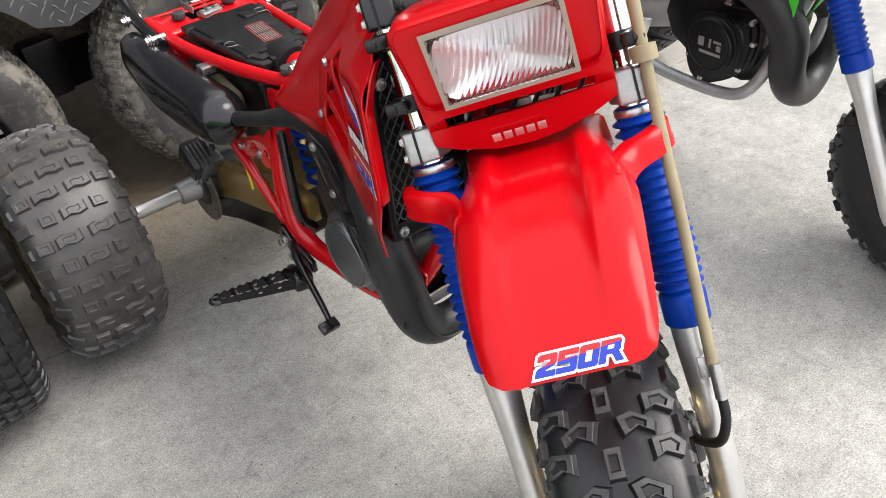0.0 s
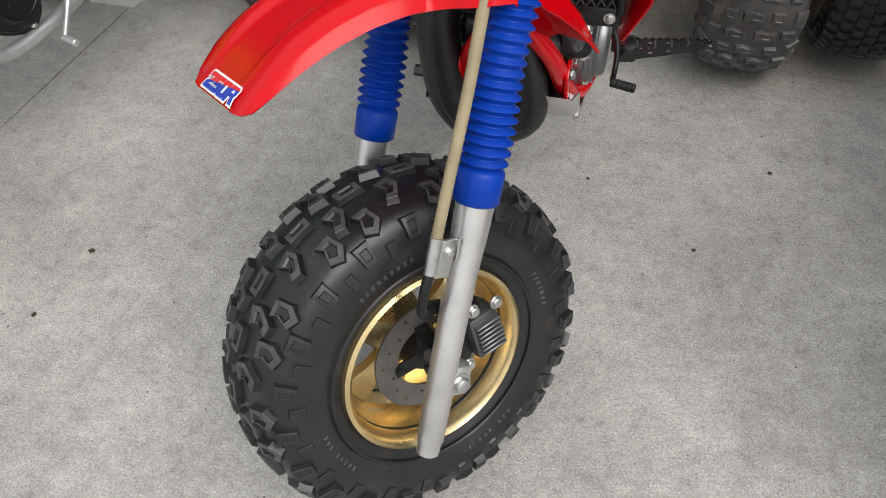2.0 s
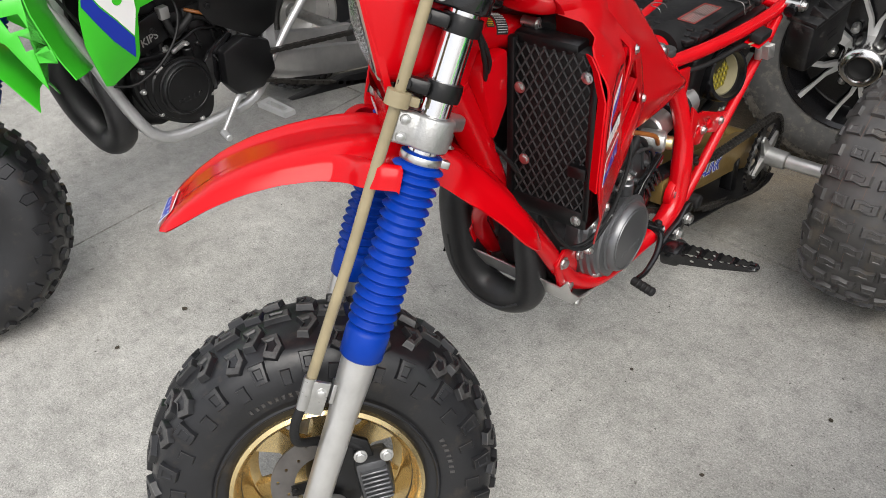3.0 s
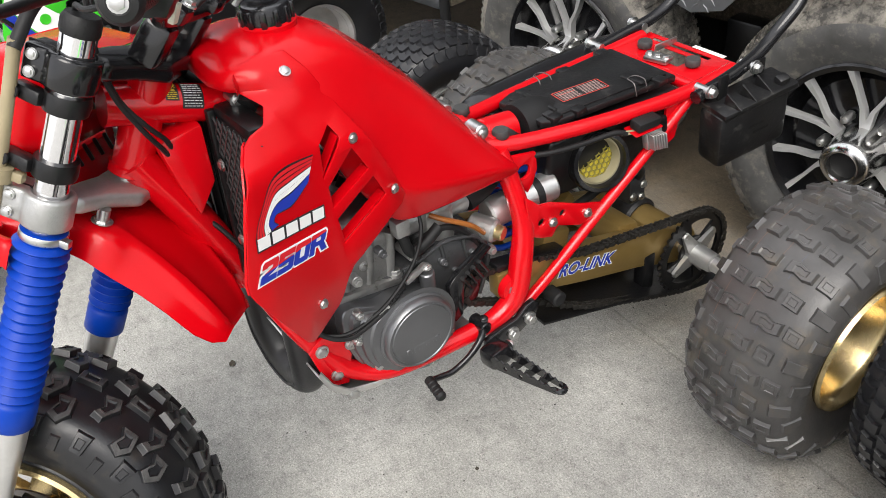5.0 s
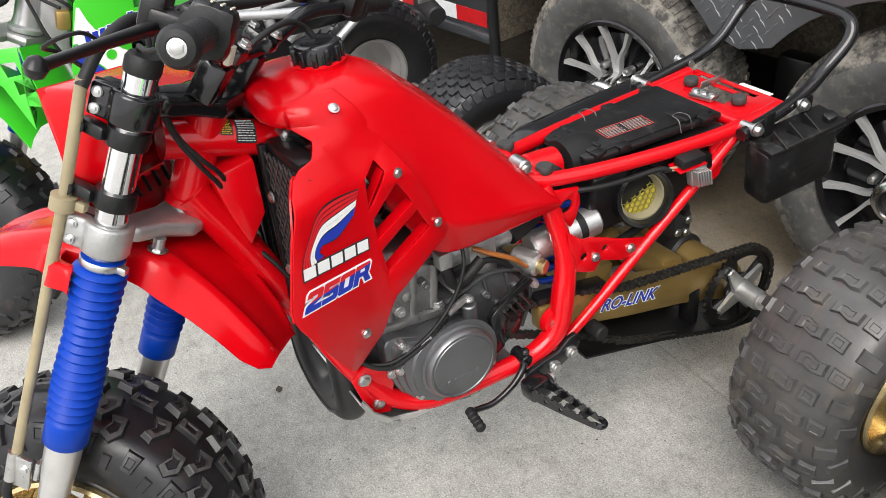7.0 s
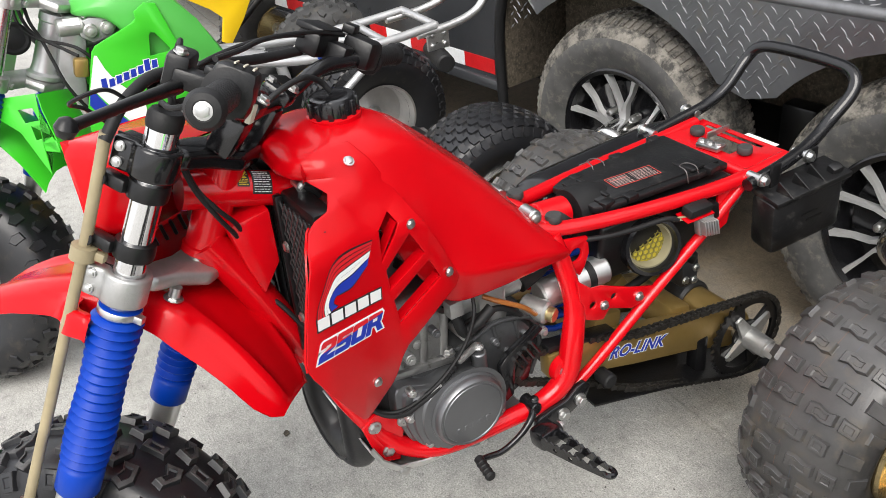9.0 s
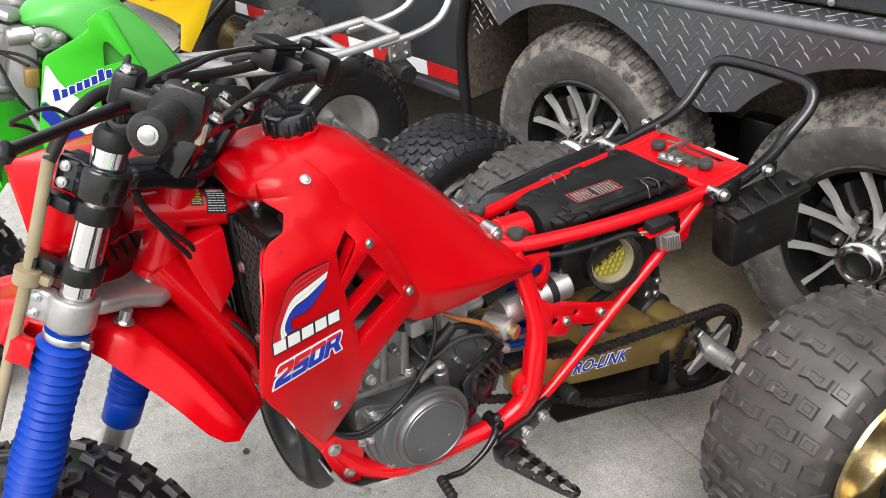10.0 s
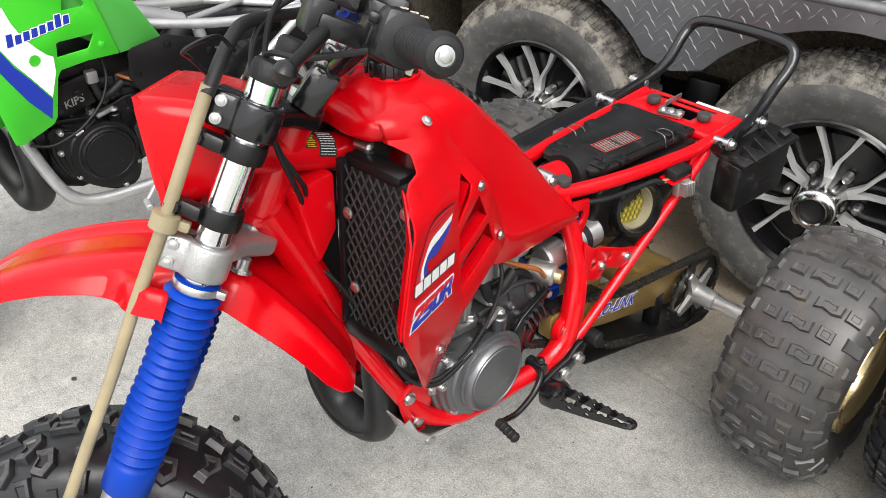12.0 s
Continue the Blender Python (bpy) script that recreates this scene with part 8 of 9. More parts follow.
def build_green(m, tall, label, turned=0.0):
    k = thing("three_wheeler", m, label, "three-wheeler", "green three-wheelers")
    up = V(0, 0.456, 0.890)
    off = 0.045 if tall else 0.066
    F = oriented((0, 0.161 if tall else 0.225, 0.51), (1, 0, 0), (0, 0.890, -0.456), up)
    # the front end swings about the head tube
    head = F @ V(0, off, 0.30)
    swing = Matrix.Translation(head) @ Matrix.Rotation(radians(turned), 4, up) @ Matrix.Translation(-head)
    R, W = (0.27, 0.102) if tall else (0.252, 0.086)
    hub = V(0, 0.0 if tall else 0.05, R + 0.008)
    swing = Matrix.Translation((0, 0, R + 0.008 - (swing @ hub).z)) @ swing
    F = swing @ F
    lifted = Matrix.Translation((0, 0, 0.0 if tall else 0.06)) @ swing  # the second fender sits higher
    knobby_wheel(k, hub, R, W, 0.118, ALU, "front_wheel", "silver front wheel", 20, 1, swing)
    knobby_wheel(k, (0.40, 1.33, 0.262), 0.253, 0.112, 0.12, ALU, "rear_wheel", "silver rear wheel", close=True)
    knobby_wheel(k, (-0.40, 1.33, 0.262), 0.253, 0.112, 0.12, ALU, "rear_wheel", "silver rear wheel", s=-1, close=True)
    part("rear_axle", rod(bmesh.new(), (-0.39, 1.33, 0.262), (0.39, 1.33, 0.262), 0.017, n=18), STEEL, k)
    part("axle_housing", rod(bmesh.new(), (-0.10, 1.33, 0.262), (0.10, 1.33, 0.262), 0.045, n=22, bevel=0.004), CASEDARK, k)
    ring = [(1.33 + (0.088 + (0.003 if i % 4 < 2 else -0.003)) * math.cos(2 * math.pi * i / 144), 0.262 + (0.088 + (0.003 if i % 4 < 2 else -0.003)) * math.sin(2 * math.pi * i / 144)) for i in range(144)]
    part("rear_sprocket", plate(bmesh.new(), ring, 0.005, side(0.125), [round_ring(1.33, 0.262, 0.05, 20)[::-1]]), BLACK, k, "black rear sprocket", 25)
    bm = spin(bmesh.new(), [(0.03, 0), (0.055, 0.004), (0.05, 0.014), (0.03, 0.03), (0.02, 0.05)], oriented((0.126, 1.33, 0.262), (0, 1, 0), (0, 0, 1), (1, 0, 0)), 24)
    part("sprocket_carrier", bm, CAST, k)
    for s in (1, -1):
        x = 0.128 * s
        bm = spin(bmesh.new(), [(0.012, -0.345), (0.018, -0.343), (0.021, -0.32), (0.021, -0.08), (0.026, 0.0), (0.02, 0.004)], F @ Matrix.Translation((x, 0, 0)), 24)
        block(bm, (0.03, 0.06, 0.05), F @ Matrix.Translation((x - 0.01 * s, -0.03, -0.29)), 0.01)
        part("fork_slider", bm, ALU, k, "aluminium fork slider")
        prof = [(0.027, -0.002), (0.031, 0.001), (0.031, 0.03), (0.028, 0.034)]
        for i in range(18):
            z, d = 0.036 + 0.0125 * i, 0.0125
            prof += [(0.026, z), (0.031, z + d * 0.45), (0.031, z + d * 0.6), (0.026, z + d * 0.95)]
        prof += [(0.025, 0.265), (0.02, 0.267)]
        part("fork_boot", spin(bmesh.new(), prof, F @ Matrix.Translation((x, 0, 0)), 28), BLUE, k, "ribbed blue rubber fork boot", 50)
        part("fork_tube", rod(bmesh.new(), F @ V(x, 0, 0.26), F @ V(x, 0, 0.50), 0.020, n=22), BRUSHED, k, "dull chromed fork tube")
    for z in (0.268, 0.462 if tall else 0.44):
        bm = block(bmesh.new(), (0.30, 0.058, 0.028), F @ Matrix.Translation((0, 0.004, z + 0.014)), 0.010, segments=3)
        block(bm, (0.10, 0.10, 0.024), F @ Matrix.Translation((0, off * 0.7, z + 0.015)), 0.010)
        for sx in (-0.128, 0.128):
            spin(bm, [(0.027, -0.004), (0.034, -0.002), (0.034, 0.032), (0.027, 0.034)], F @ Matrix.Translation((sx, 0, z)), 24)
        yoke = part("fork_yoke", bm, CAST, k, "cast alloy fork yoke")
        for sx in (-0.128, 0.128):
            part("pinch_bolt", bolt(bmesh.new(), F @ V(sx * 0.86, 0.034, z + 0.014), F.to_3x3() @ V(0, 1, 0), 0.007, 0.008), STEEL, yoke)
    tube_top = 0.455 if tall else 0.44
    bm = spin(bmesh.new(), [(0.024, 0.296), (0.037, 0.297), (0.038, 0.300), (0.038, 0.308), (0.031, 0.314), (0.0285, 0.330), (0.0285, tube_top - 0.022), (0.032, tube_top - 0.018), (0.032, tube_top), (0.024, tube_top + 0.001)], F @ Matrix.Translation((0, off, 0)), 28)
    part("head_tube", bm, GREYPAINT, k, "silver painted head tube")
    # frame
    for s in (1, -1):
        part("cradle_tube", tube(bmesh.new(), [(0.02 * s, 0.385, 0.72), (0.055 * s, 0.425, 0.58), (0.085 * s, 0.465, 0.43), (0.098 * s, 0.505, 0.345), (0.105 * s, 0.57, 0.315), (0.108 * s, 0.72, 0.312), (0.108 * s, 0.80, 0.325), (0.106 * s, 0.845, 0.37), (0.100 * s, 0.875, 0.46), (0.095 * s, 0.905, 0.60), (0.090 * s, 0.90, 0.67)], 0.015, 14), GREYPAINT, k, "silver painted cradle tube")
        part("seat_rail", tube(bmesh.new(), [(0.05 * s, 0.62, 0.745), (0.085 * s, 0.80, 0.700), (0.105 * s, 1.0, 0.670), (0.110 * s, 1.20, 0.668), (0.105 * s, 1.36, 0.678)], 0.0125, 12), GREYPAINT, k, "silver painted seat rail")
        part("rear_strut", tube(bmesh.new(), [(0.108 * s, 0.845, 0.37), (0.112 * s, 1.0, 0.52), (0.110 * s, 1.20, 0.66)], 0.011, 12, 3), GREYPAINT, k)
        part("footrest", plate(bmesh.new(), [(0, -0.02), (0.11, -0.016), (0.115, 0.016), (0, 0.02)], 0.014, oriented((0.125 * s, 0.815, 0.300), (s, 0, 0), (0, 1, 0), (0, 0, s)), [[(0.02, -0.008), (0.02, 0.008), (0.095, 0.007), (0.095, -0.007)]]), GREYPAINT, k, "grey steel footrest")
        part("bracket_plate", plate(bmesh.new(), [(0.80, 0.33), (0.86, 0.345), (0.895, 0.42), (0.905, 0.52), (0.885, 0.53), (0.865, 0.44), (0.82, 0.375)], 0.006, side(0.108 if s > 0 else -0.114), [round_ring(0.872, 0.425, 0.008, 10)[::-1]]), GREYPAINT, k)
    part("backbone_tube", tube(bmesh.new(), [(0, 0.41, 0.835), (0, 0.52, 0.82), (0, 0.66, 0.755), (0, 0.80, 0.70), (0, 0.90, 0.66)], 0.024, 14), GREYPAINT, k)
    before = set(k.children)
    build_engine(k, BLACK, BLACK, BLACK, CASEDARK)
    for ob in set(k.children) - before:
        ob.location.y -= 0.155
        ob.location.z += 0.012
    # grey marks on the barrel and the drive-side cover
    writing("KIPS", 0.026, CAST, k, side(0.0785) @ Matrix.Translation((0.572, 0.562, 0)) @ pose(0, 0, 0, 0, 0, 12), "lettering", 0.15, 0.0004, 0.0006, 1.0)
    part("valve_cover", block(bmesh.new(), (0.010, 0.085, 0.075), Matrix.Translation((0.0735, 0.575, 0.575)) @ pose(0, 0, 0, 12), 0.004), BLACK, k)
    bm = bmesh.new()
    for i, (w, h, y, z) in enumerate(((0.016, 0.022, 0.625, 0.445), (0.006, 0.022, 0.600, 0.445), (0.022, 0.006, 0.58, 0.452), (0.012, 0.014, 0.575, 0.438), (0.060, 0.007, 0.598, 0.421))):
        block(bm, (0.0012, w, h), Matrix.Translation((-0.1395, y, z)), 0)
    stuff(part("cover_marks", bm, CAST, k))
    part("gear_lever", tube(bmesh.new(), [(0.118, 0.765, 0.345), (0.135, 0.735, 0.355), (0.142, 0.70, 0.325), (0.146, 0.668, 0.292)], [0.008, 0.010, 0.007, 0.006], 10), GREYPAINT, k, "grey gear lever")
    part("lever_rubber", rod(bmesh.new(), (0.142, 0.667, 0.290), (0.182, 0.658, 0.288), 0.009, n=12, bevel=0.002), GREYPAINT, k)
    wide = 0.0 if tall else 0.07  # the lower bend sweeps further out on the second machine
    bm = tube(bmesh.new(), [(0.01, 0.50, 0.56), (0.03 + wide * 0.7, 0.452, 0.505), (0.050 + wide, 0.455, 0.42), (0.040 + wide * 0.9, 0.455, 0.352), (-0.005 + wide * 0.6, 0.445, 0.322), (-0.055 + wide * 0.3, 0.435, 0.350), (-0.095, 0.420, 0.42), (-0.12, 0.42, 0.52), (-0.14, 0.48, 0.60), (-0.15, 0.62, 0.64), (-0.15, 0.82, 0.63), (-0.14, 1.05, 0.62), (-0.14, 1.25, 0.64)], [0.022, 0.026, 0.032, 0.036, 0.038, 0.039, 0.040, 0.042, 0.044, 0.045, 0.034, 0.03, 0.03], 20, 6)
    part("exhaust_pipe", bm, PIPEBLACK, k, "matt black exhaust expansion pipe")
    bm = plate(bmesh.new(), [(0.83, 0.42), (0.95, 0.40), (1.20, 0.325), (1.38, 0.29), (1.39, 0.235), (1.30, 0.225), (1.10, 0.27), (0.85, 0.345)], 0.030, side(0.070), bevel=0.004)
    arm = part("swingarm", bm, ALU, k, "bare alloy box swingarm")
    part("swingarm_leg", plate(bmesh.new(), [(0.83, 0.42), (0.95, 0.40), (1.20, 0.325), (1.38, 0.29), (1.39, 0.235), (1.30, 0.225), (1.10, 0.27), (0.85, 0.345)], 0.030, side(-0.10), bevel=0.004), ALU, arm)
    part("chain_guide", plate(bmesh.new(), [(0.90, 0.275), (1.10, 0.235), (1.40, 0.165), (1.42, 0.185), (1.36, 0.215), (1.10, 0.27)], 0.03, side(0.105), bevel=0.004), BLACK, k)
    bm = bmesh.new()
    pts = chain_loop((0.785, 0.42), 0.028, (1.33, 0.262), 0.089, 0.0145)
    for i, (y, z) in enumerate(pts):
        y2, z2 = pts[(i + 1) % len(pts)]
        block(bm, (0.016 if i % 2 else 0.011, 0.019, 0.011), Matrix.Translation((0.127, (y + y2) / 2, (z + z2) / 2)) @ pose(0, 0, 0, math.degrees(math.atan2(z2 - z, y2 - y))), 0)
    stuff(part("drive_chain", bm, CHAIN, k, "black roller chain"))
    part("sprocket_cover", plate(bmesh.new(), [(0.715, 0.400), (0.725, 0.485), (0.790, 0.505), (0.865, 0.470), (0.870, 0.385), (0.820, 0.350), (0.740, 0.360)], 0.036, side(0.100), bevel=0.008), BLACK, k, "black sprocket cover")
    # plastics
    for s in (1, -1):
        fl = Matrix.Diagonal((s, 1, 1, 1))
        face = oriented((0.150, 0, 0), (-0.10, 0.995, 0), (0, 0, 1), (0.995, 0.10, 0))
        def ab(y, z):
            return (y - 0.0, z)
        if tall:
            outline = [(0.627, 0.903), (0.600, 0.911), (0.573, 0.896), (0.572, 0.880), (0.566, 0.873), (0.549, 0.868), (0.466, 0.842), (0.455, 0.831), (0.403, 0.691), (0.396, 0.630), (0.404, 0.574), (0.413, 0.527), (0.430, 0.522), (0.505, 0.548), (0.516, 0.562), (0.539, 0.648), (0.550, 0.662), (0.614, 0.667), (0.690, 0.664), (0.672, 0.735)]
            holes = [[(0.582, 0.787), (0.592, 0.834), (0.598, 0.841), (0.606, 0.838), (0.633, 0.792), (0.630, 0.787)], [(0.549, 0.692), (0.553, 0.720), (0.557, 0.723), (0.640, 0.723), (0.620, 0.694)]]
        else:
            outline = [(0.398, 0.70), (0.392, 0.640), (0.405, 0.540), (0.418, 0.522), (0.445, 0.525), (0.500, 0.565), (0.530, 0.690), (0.545, 0.715), (0.60, 0.72), (0.55, 0.74)]
            holes = []
        bm = plate(bmesh.new(), outline, 0.004, oriented((0.184, 0, 0), (-0.10, 0.995, 0), (0, 0, 1), (0.995, 0.10, 0)), [h[::-1] for h in holes], 0.0015)
        if s < 0:
            bm = flipped(bm)
        shroud = part("radiator_shroud", bm, GREEN, k, "green plastic shroud with a white and blue stripe", 25)
        if s > 0 and tall:
            lie = oriented((0.184, 0, 0), (-0.10, 0.995, 0), (0, 0, 1), (0.995, 0.10, 0)) @ Matrix.Translation((0, 0, 0.0044))
            part("white_panel", plate(bmesh.new(), [(0.457, 0.822), (0.463, 0.820), (0.472, 0.785), (0.489, 0.749), (0.510, 0.722), (0.527, 0.704), (0.540, 0.696), (0.537, 0.662), (0.516, 0.609), (0.483, 0.661), (0.456, 0.700), (0.433, 0.744), (0.424, 0.744)], 0.0004, lie), WHITE, shroud)
            part("blue_stripe", plate(bmesh.new(), [(0.423, 0.740), (0.433, 0.740), (0.454, 0.696), (0.482, 0.657), (0.515, 0.605), (0.503, 0.561), (0.464, 0.614), (0.436, 0.666), (0.414, 0.712)], 0.0004, lie), INKBLUE, shroud)
            # eight plain blue blocks stand for the maker's name
            for i in range(8):
                y, z, h = 0.452 + 0.0180 * i, 0.748 + 0.0028 * i, 0.027 if i in (0, 6) else 0.019
                for nm, c, g, lift in (("emblem_rim", WHITE, 0.002, 0.0003), ("emblem_block", INKBLUE, 0.0, 0.0007)):
                    part(nm, plate(bmesh.new(), [(y - g, z - 0.010 - g), (y + 0.0135 + g, z - 0.009 - g), (y + 0.0155 + g, z - 0.010 + h + g), (y + 0.003 - g, z - 0.010 + h + g)], 0.0003, lie @ Matrix.Translation((0, 0, lift))), c, shroud)
            bm = bmesh.new()
            spin(bm, [(0.0125, 0.0008), (0.0115, 0.0016), (0.0095, 0.0008), (0.002, 0.0006)], lie @ Matrix.Translation((0.499, 0.698, 0)), 20)
            bolt(bm, lie @ V(0.652, 0.696, 0), (1, 0, 0), 0.007, 0.005)
            stuff(part("shroud_bolts", bm, GREEN, shroud))
            edge = [(0.572, 0.880), (0.549, 0.868), (0.466, 0.842), (0.455, 0.831), (0.403, 0.691), (0.396, 0.630), (0.404, 0.574)]
            part("front_lip", sheet(bmesh.new(), [[lie @ V(y + 0.0012, z, -0.003) for y, z in edge], [lie @ V(y + 0.010, z - 0.004, -0.020) for y, z in edge]], 0.003), GREEN, shroud)
        if tall:
            bm = plate(bmesh.new(), [(0.600, 0.908), (0.640, 0.914), (0.670, 0.900), (0.716, 0.844), (0.755, 0.757), (0.801, 0.676), (0.793, 0.664), (0.694, 0.662)], 0.004, oriented((0.182, 0, 0), (-0.10, 0.995, 0), (0, 0, 1), (0.995, 0.10, 0)) @ Matrix.Translation((0, 0, -0.004)), bevel=0.0015)
            part("tank_side", bm if s > 0 else flipped(bm), GREENTANK, k, "dull green moulded tank side")
        part("radiator", block(bmesh.new(), (0.10, 0.03, 0.26), Matrix.Translation((0.085 * s, 0.470, 0.67)) @ pose(0, 0, 0, -7), 0.004), SOFT, k)
        # black panel below the seat rail
        bm = plate(bmesh.new(), [(0.696, 0.600), (0.704, 0.660), (0.716, 0.670), (0.800, 0.684), (0.900, 0.652), (0.940, 0.600), (0.900, 0.500), (0.840, 0.480), (0.720, 0.560)], 0.004, side(0.118 if s > 0 else -0.122), bevel=0.001)
        for y, z in ((0.801, 0.660), (0.718, 0.606), (0.905, 0.622)):
            bolt(bm, (0.122 * s, y, z), (s, 0, 0), 0.007, 0.005)
        part("side_panel", bm, BLACK, k, "black side panel with silver screws")
        # front fender
    rows = []
    for y, z, hw in ((-0.10, 0.60, 0.08), (-0.04, 0.655, 0.11), (0.06, 0.700, 0.125), (0.16, 0.722, 0.125), (0.24, 0.716, 0.12), (0.30, 0.68, 0.115), (0.35, 0.61, 0.112), (0.39, 0.535, 0.108)):
        rows.append([lifted @ V(hw * u, y - (0.06 if tall else 0.0), z - 0.045 * abs(u) ** 2.5) for u in (-1, -0.8, -0.4, 0, 0.4, 0.8, 1)])
    fen = part("front_fender", sheet(bmesh.new(), rows, 0.003), GREEN, k, "green plastic front fender with stepped vents")
    # the deep rear flank of the fender with its stepped vents
    flank = [(0.290, 0.722), (0.380, 0.721), (0.377, 0.683), (0.402, 0.582), (0.425, 0.538), (0.418, 0.522), (0.366, 0.530), (0.318, 0.638), (0.278, 0.673)]
    vents = [[(0.327, 0.690), (0.363, 0.690), (0.371, 0.660), (0.336, 0.658)][::-1], [(0.348, 0.650), (0.387, 0.651), (0.392, 0.620), (0.351, 0.616)][::-1], [(0.366, 0.607), (0.400, 0.609), (0.403, 0.584), (0.367, 0.587)][::-1]]
    back = 0.0 if tall else 0.04
    for s in (1, -1):
        part("fender_flank", plate(bmesh.new(), flank, 0.004, lifted @ Matrix.Translation((0, back, 0)) @ side(0.117 if s > 0 else -0.121), [v[::-1] for v in vents], 0.001), GREEN, fen)
    rows = [[lifted @ V(0.118 * u, back + y + 0.012 * (1 - u * u), z) for u in (-1, -0.5, 0, 0.5, 1)] for y, z in ((0.384, 0.719), (0.385, 0.683), (0.398, 0.620), (0.408, 0.582), (0.425, 0.538))]
    part("fender_back", sheet(bmesh.new(), rows, 0.003), GREEN, fen)
    bm = plate(bmesh.new(), [(0.372, 0.780), (0.392, 0.690), (0.412, 0.660), (0.432, 0.760), (0.458, 0.836), (0.462, 0.886), (0.421, 0.900), (0.404, 0.862)], 0.10, side(-0.05), bevel=0.008)
    part("frame_spar", bm, GREYPAINT, k, "silver painted sheet frame spar")
    part("tank_bracket", plate(bmesh.new(), [(0.448, 0.884), (0.480, 0.890), (0.524, 0.880), (0.534, 0.860), (0.516, 0.838), (0.470, 0.830), (0.446, 0.850)], 0.014, side(0.052), bevel=0.003), GREYPAINT, k)
    for y, z in ((0.471, 0.860), (0.509, 0.860)):
        bm = rod(bmesh.new(), (0.03, y, z), (0.075, y, z), 0.017, n=18, bevel=0.003)
        bolt(bm, (0.075, y, z), (1, 0, 0), 0.009, 0.007)
        part("spar_boss", bm, CAST, k)
    if tall:
        bm = bmesh.new()
        rings = []
        for y, zt, hw, zb in ((0.440, 0.915, 0.040, 0.892), (0.470, 0.940, 0.075, 0.890), (0.520, 0.955, 0.096, 0.882), (0.560, 0.955, 0.104, 0.80), (0.610, 0.948, 0.108, 0.70), (0.670, 0.905, 0.106, 0.675), (0.730, 0.825, 0.102, 0.668), (0.775, 0.730, 0.098, 0.664), (0.800, 0.685, 0.090, 0.662)):
            h = zt - zb
            half = [(0, zt), (hw * 0.5, zt - 0.004), (hw * 0.85, zt - 0.02), (hw, zt - h * 0.5), (hw, zb + 0.01), (hw * 0.9, zb), (0, zb)]
            rings.append([(x, y, z) for x, z in half] + [(-x, y, z) for x, z in half[-2:0:-1]])
        tank = part("fuel_tank", loft(bm, rings), GREENTANK, k, "green plastic fuel tank")
        sub = tank.modifiers.new("round", "SUBSURF")
        sub.levels = sub.render_levels = 2
        bm = rod(bmesh.new(), (0.050, 0.400, 0.878), (0.050, 0.462, 0.872), 0.021, n=22, bevel=0.004)
        damper = part("oil_reservoir", bm, CAST, k, "cast alloy reservoir with a pale sticker")
        part("sticker", plate(bmesh.new(), [(-0.017, -0.009), (0.017, -0.009), (0.017, 0.009), (-0.017, 0.009)], 0.0006, oriented((0.0665, 0.436, 0.8885), (0, 1, -0.10), (-0.62, 0.06, 0.78), (0.78, 0.06, 0.62))), WHITE, damper)
        part("gold_reservoir", block(bmesh.new(), (0.028, 0.034, 0.046), Matrix.Translation((0.100, 0.423, 0.791)) @ pose(0, 0, 0, -14), 0.008), GOLDPAINT, k)
        bm = spin(bmesh.new(), [(0.012, -0.03), (0.034, -0.022), (0.038, -0.006), (0.038, 0.004), (0.033, 0.008), (0.026, 0.004), (0.014, 0.009), (0.002, 0.010)], oriented((0.030, 0.305, 0.872), (0, 1, 0), (-0.30, 0, 0.95), (0.95, 0, 0.30)), 28)
        part("horn", bm, SOFT, k, "round black horn before the head tube")
        # added dark block that fills the gap under the tank, and hoses
        part("air_duct", block(bmesh.new(), (0.12, 0.24, 0.075), Matrix.Translation((0, 0.665, 0.625)), 0.02), SOFT, k)
        for pts in ([(0.04, 0.350, 0.960), (0.05, 0.350, 0.905), (0.05, 0.362, 0.860), (0.066, 0.370, 0.81), (0.085, 0.385, 0.74), (0.08, 0.44, 0.62)], [(0.00, 0.335, 0.960), (0.03, 0.338, 0.905), (0.046, 0.355, 0.870), (0.075, 0.400, 0.835), (0.100, 0.425, 0.818)], [(-0.03, 0.33, 0.960), (0.02, 0.325, 0.90), (0.048, 0.358, 0.862), (0.070, 0.410, 0.842), (0.090, 0.440, 0.822), (0.08, 0.48, 0.76)]):
            part("control_cable", tube(bmesh.new(), pts, 0.004, 8), SOFT, k)
        part("front_cover", block(bmesh.new(), (0.24, 0.014, 0.30), F @ Matrix.Translation((0, -0.10, 0.39)), 0.01), GREEN, k, "green front cover")
    # tail: silver bars, grab bar, lamp
    part("tail_cross_tube", rod(bmesh.new(), (-0.11, 1.20, 0.668), (0.11, 1.20, 0.668), 0.011, n=12), GREYPAINT, k)
    part("tail_cross_tube", rod(bmesh.new(), (-0.105, 1.36, 0.678), (0.105, 1.36, 0.678), 0.011, n=12), GREYPAINT, k)
    part("tail_brace", rod(bmesh.new(), (-0.10, 1.02, 0.668), (0.10, 1.20, 0.668), 0.009, n=12), GREYPAINT, k)
    part("tail_brace", rod(bmesh.new(), (0.04, 0.90, 0.675), (-0.06, 1.20, 0.675), 0.009, n=12), GREYPAINT, k)
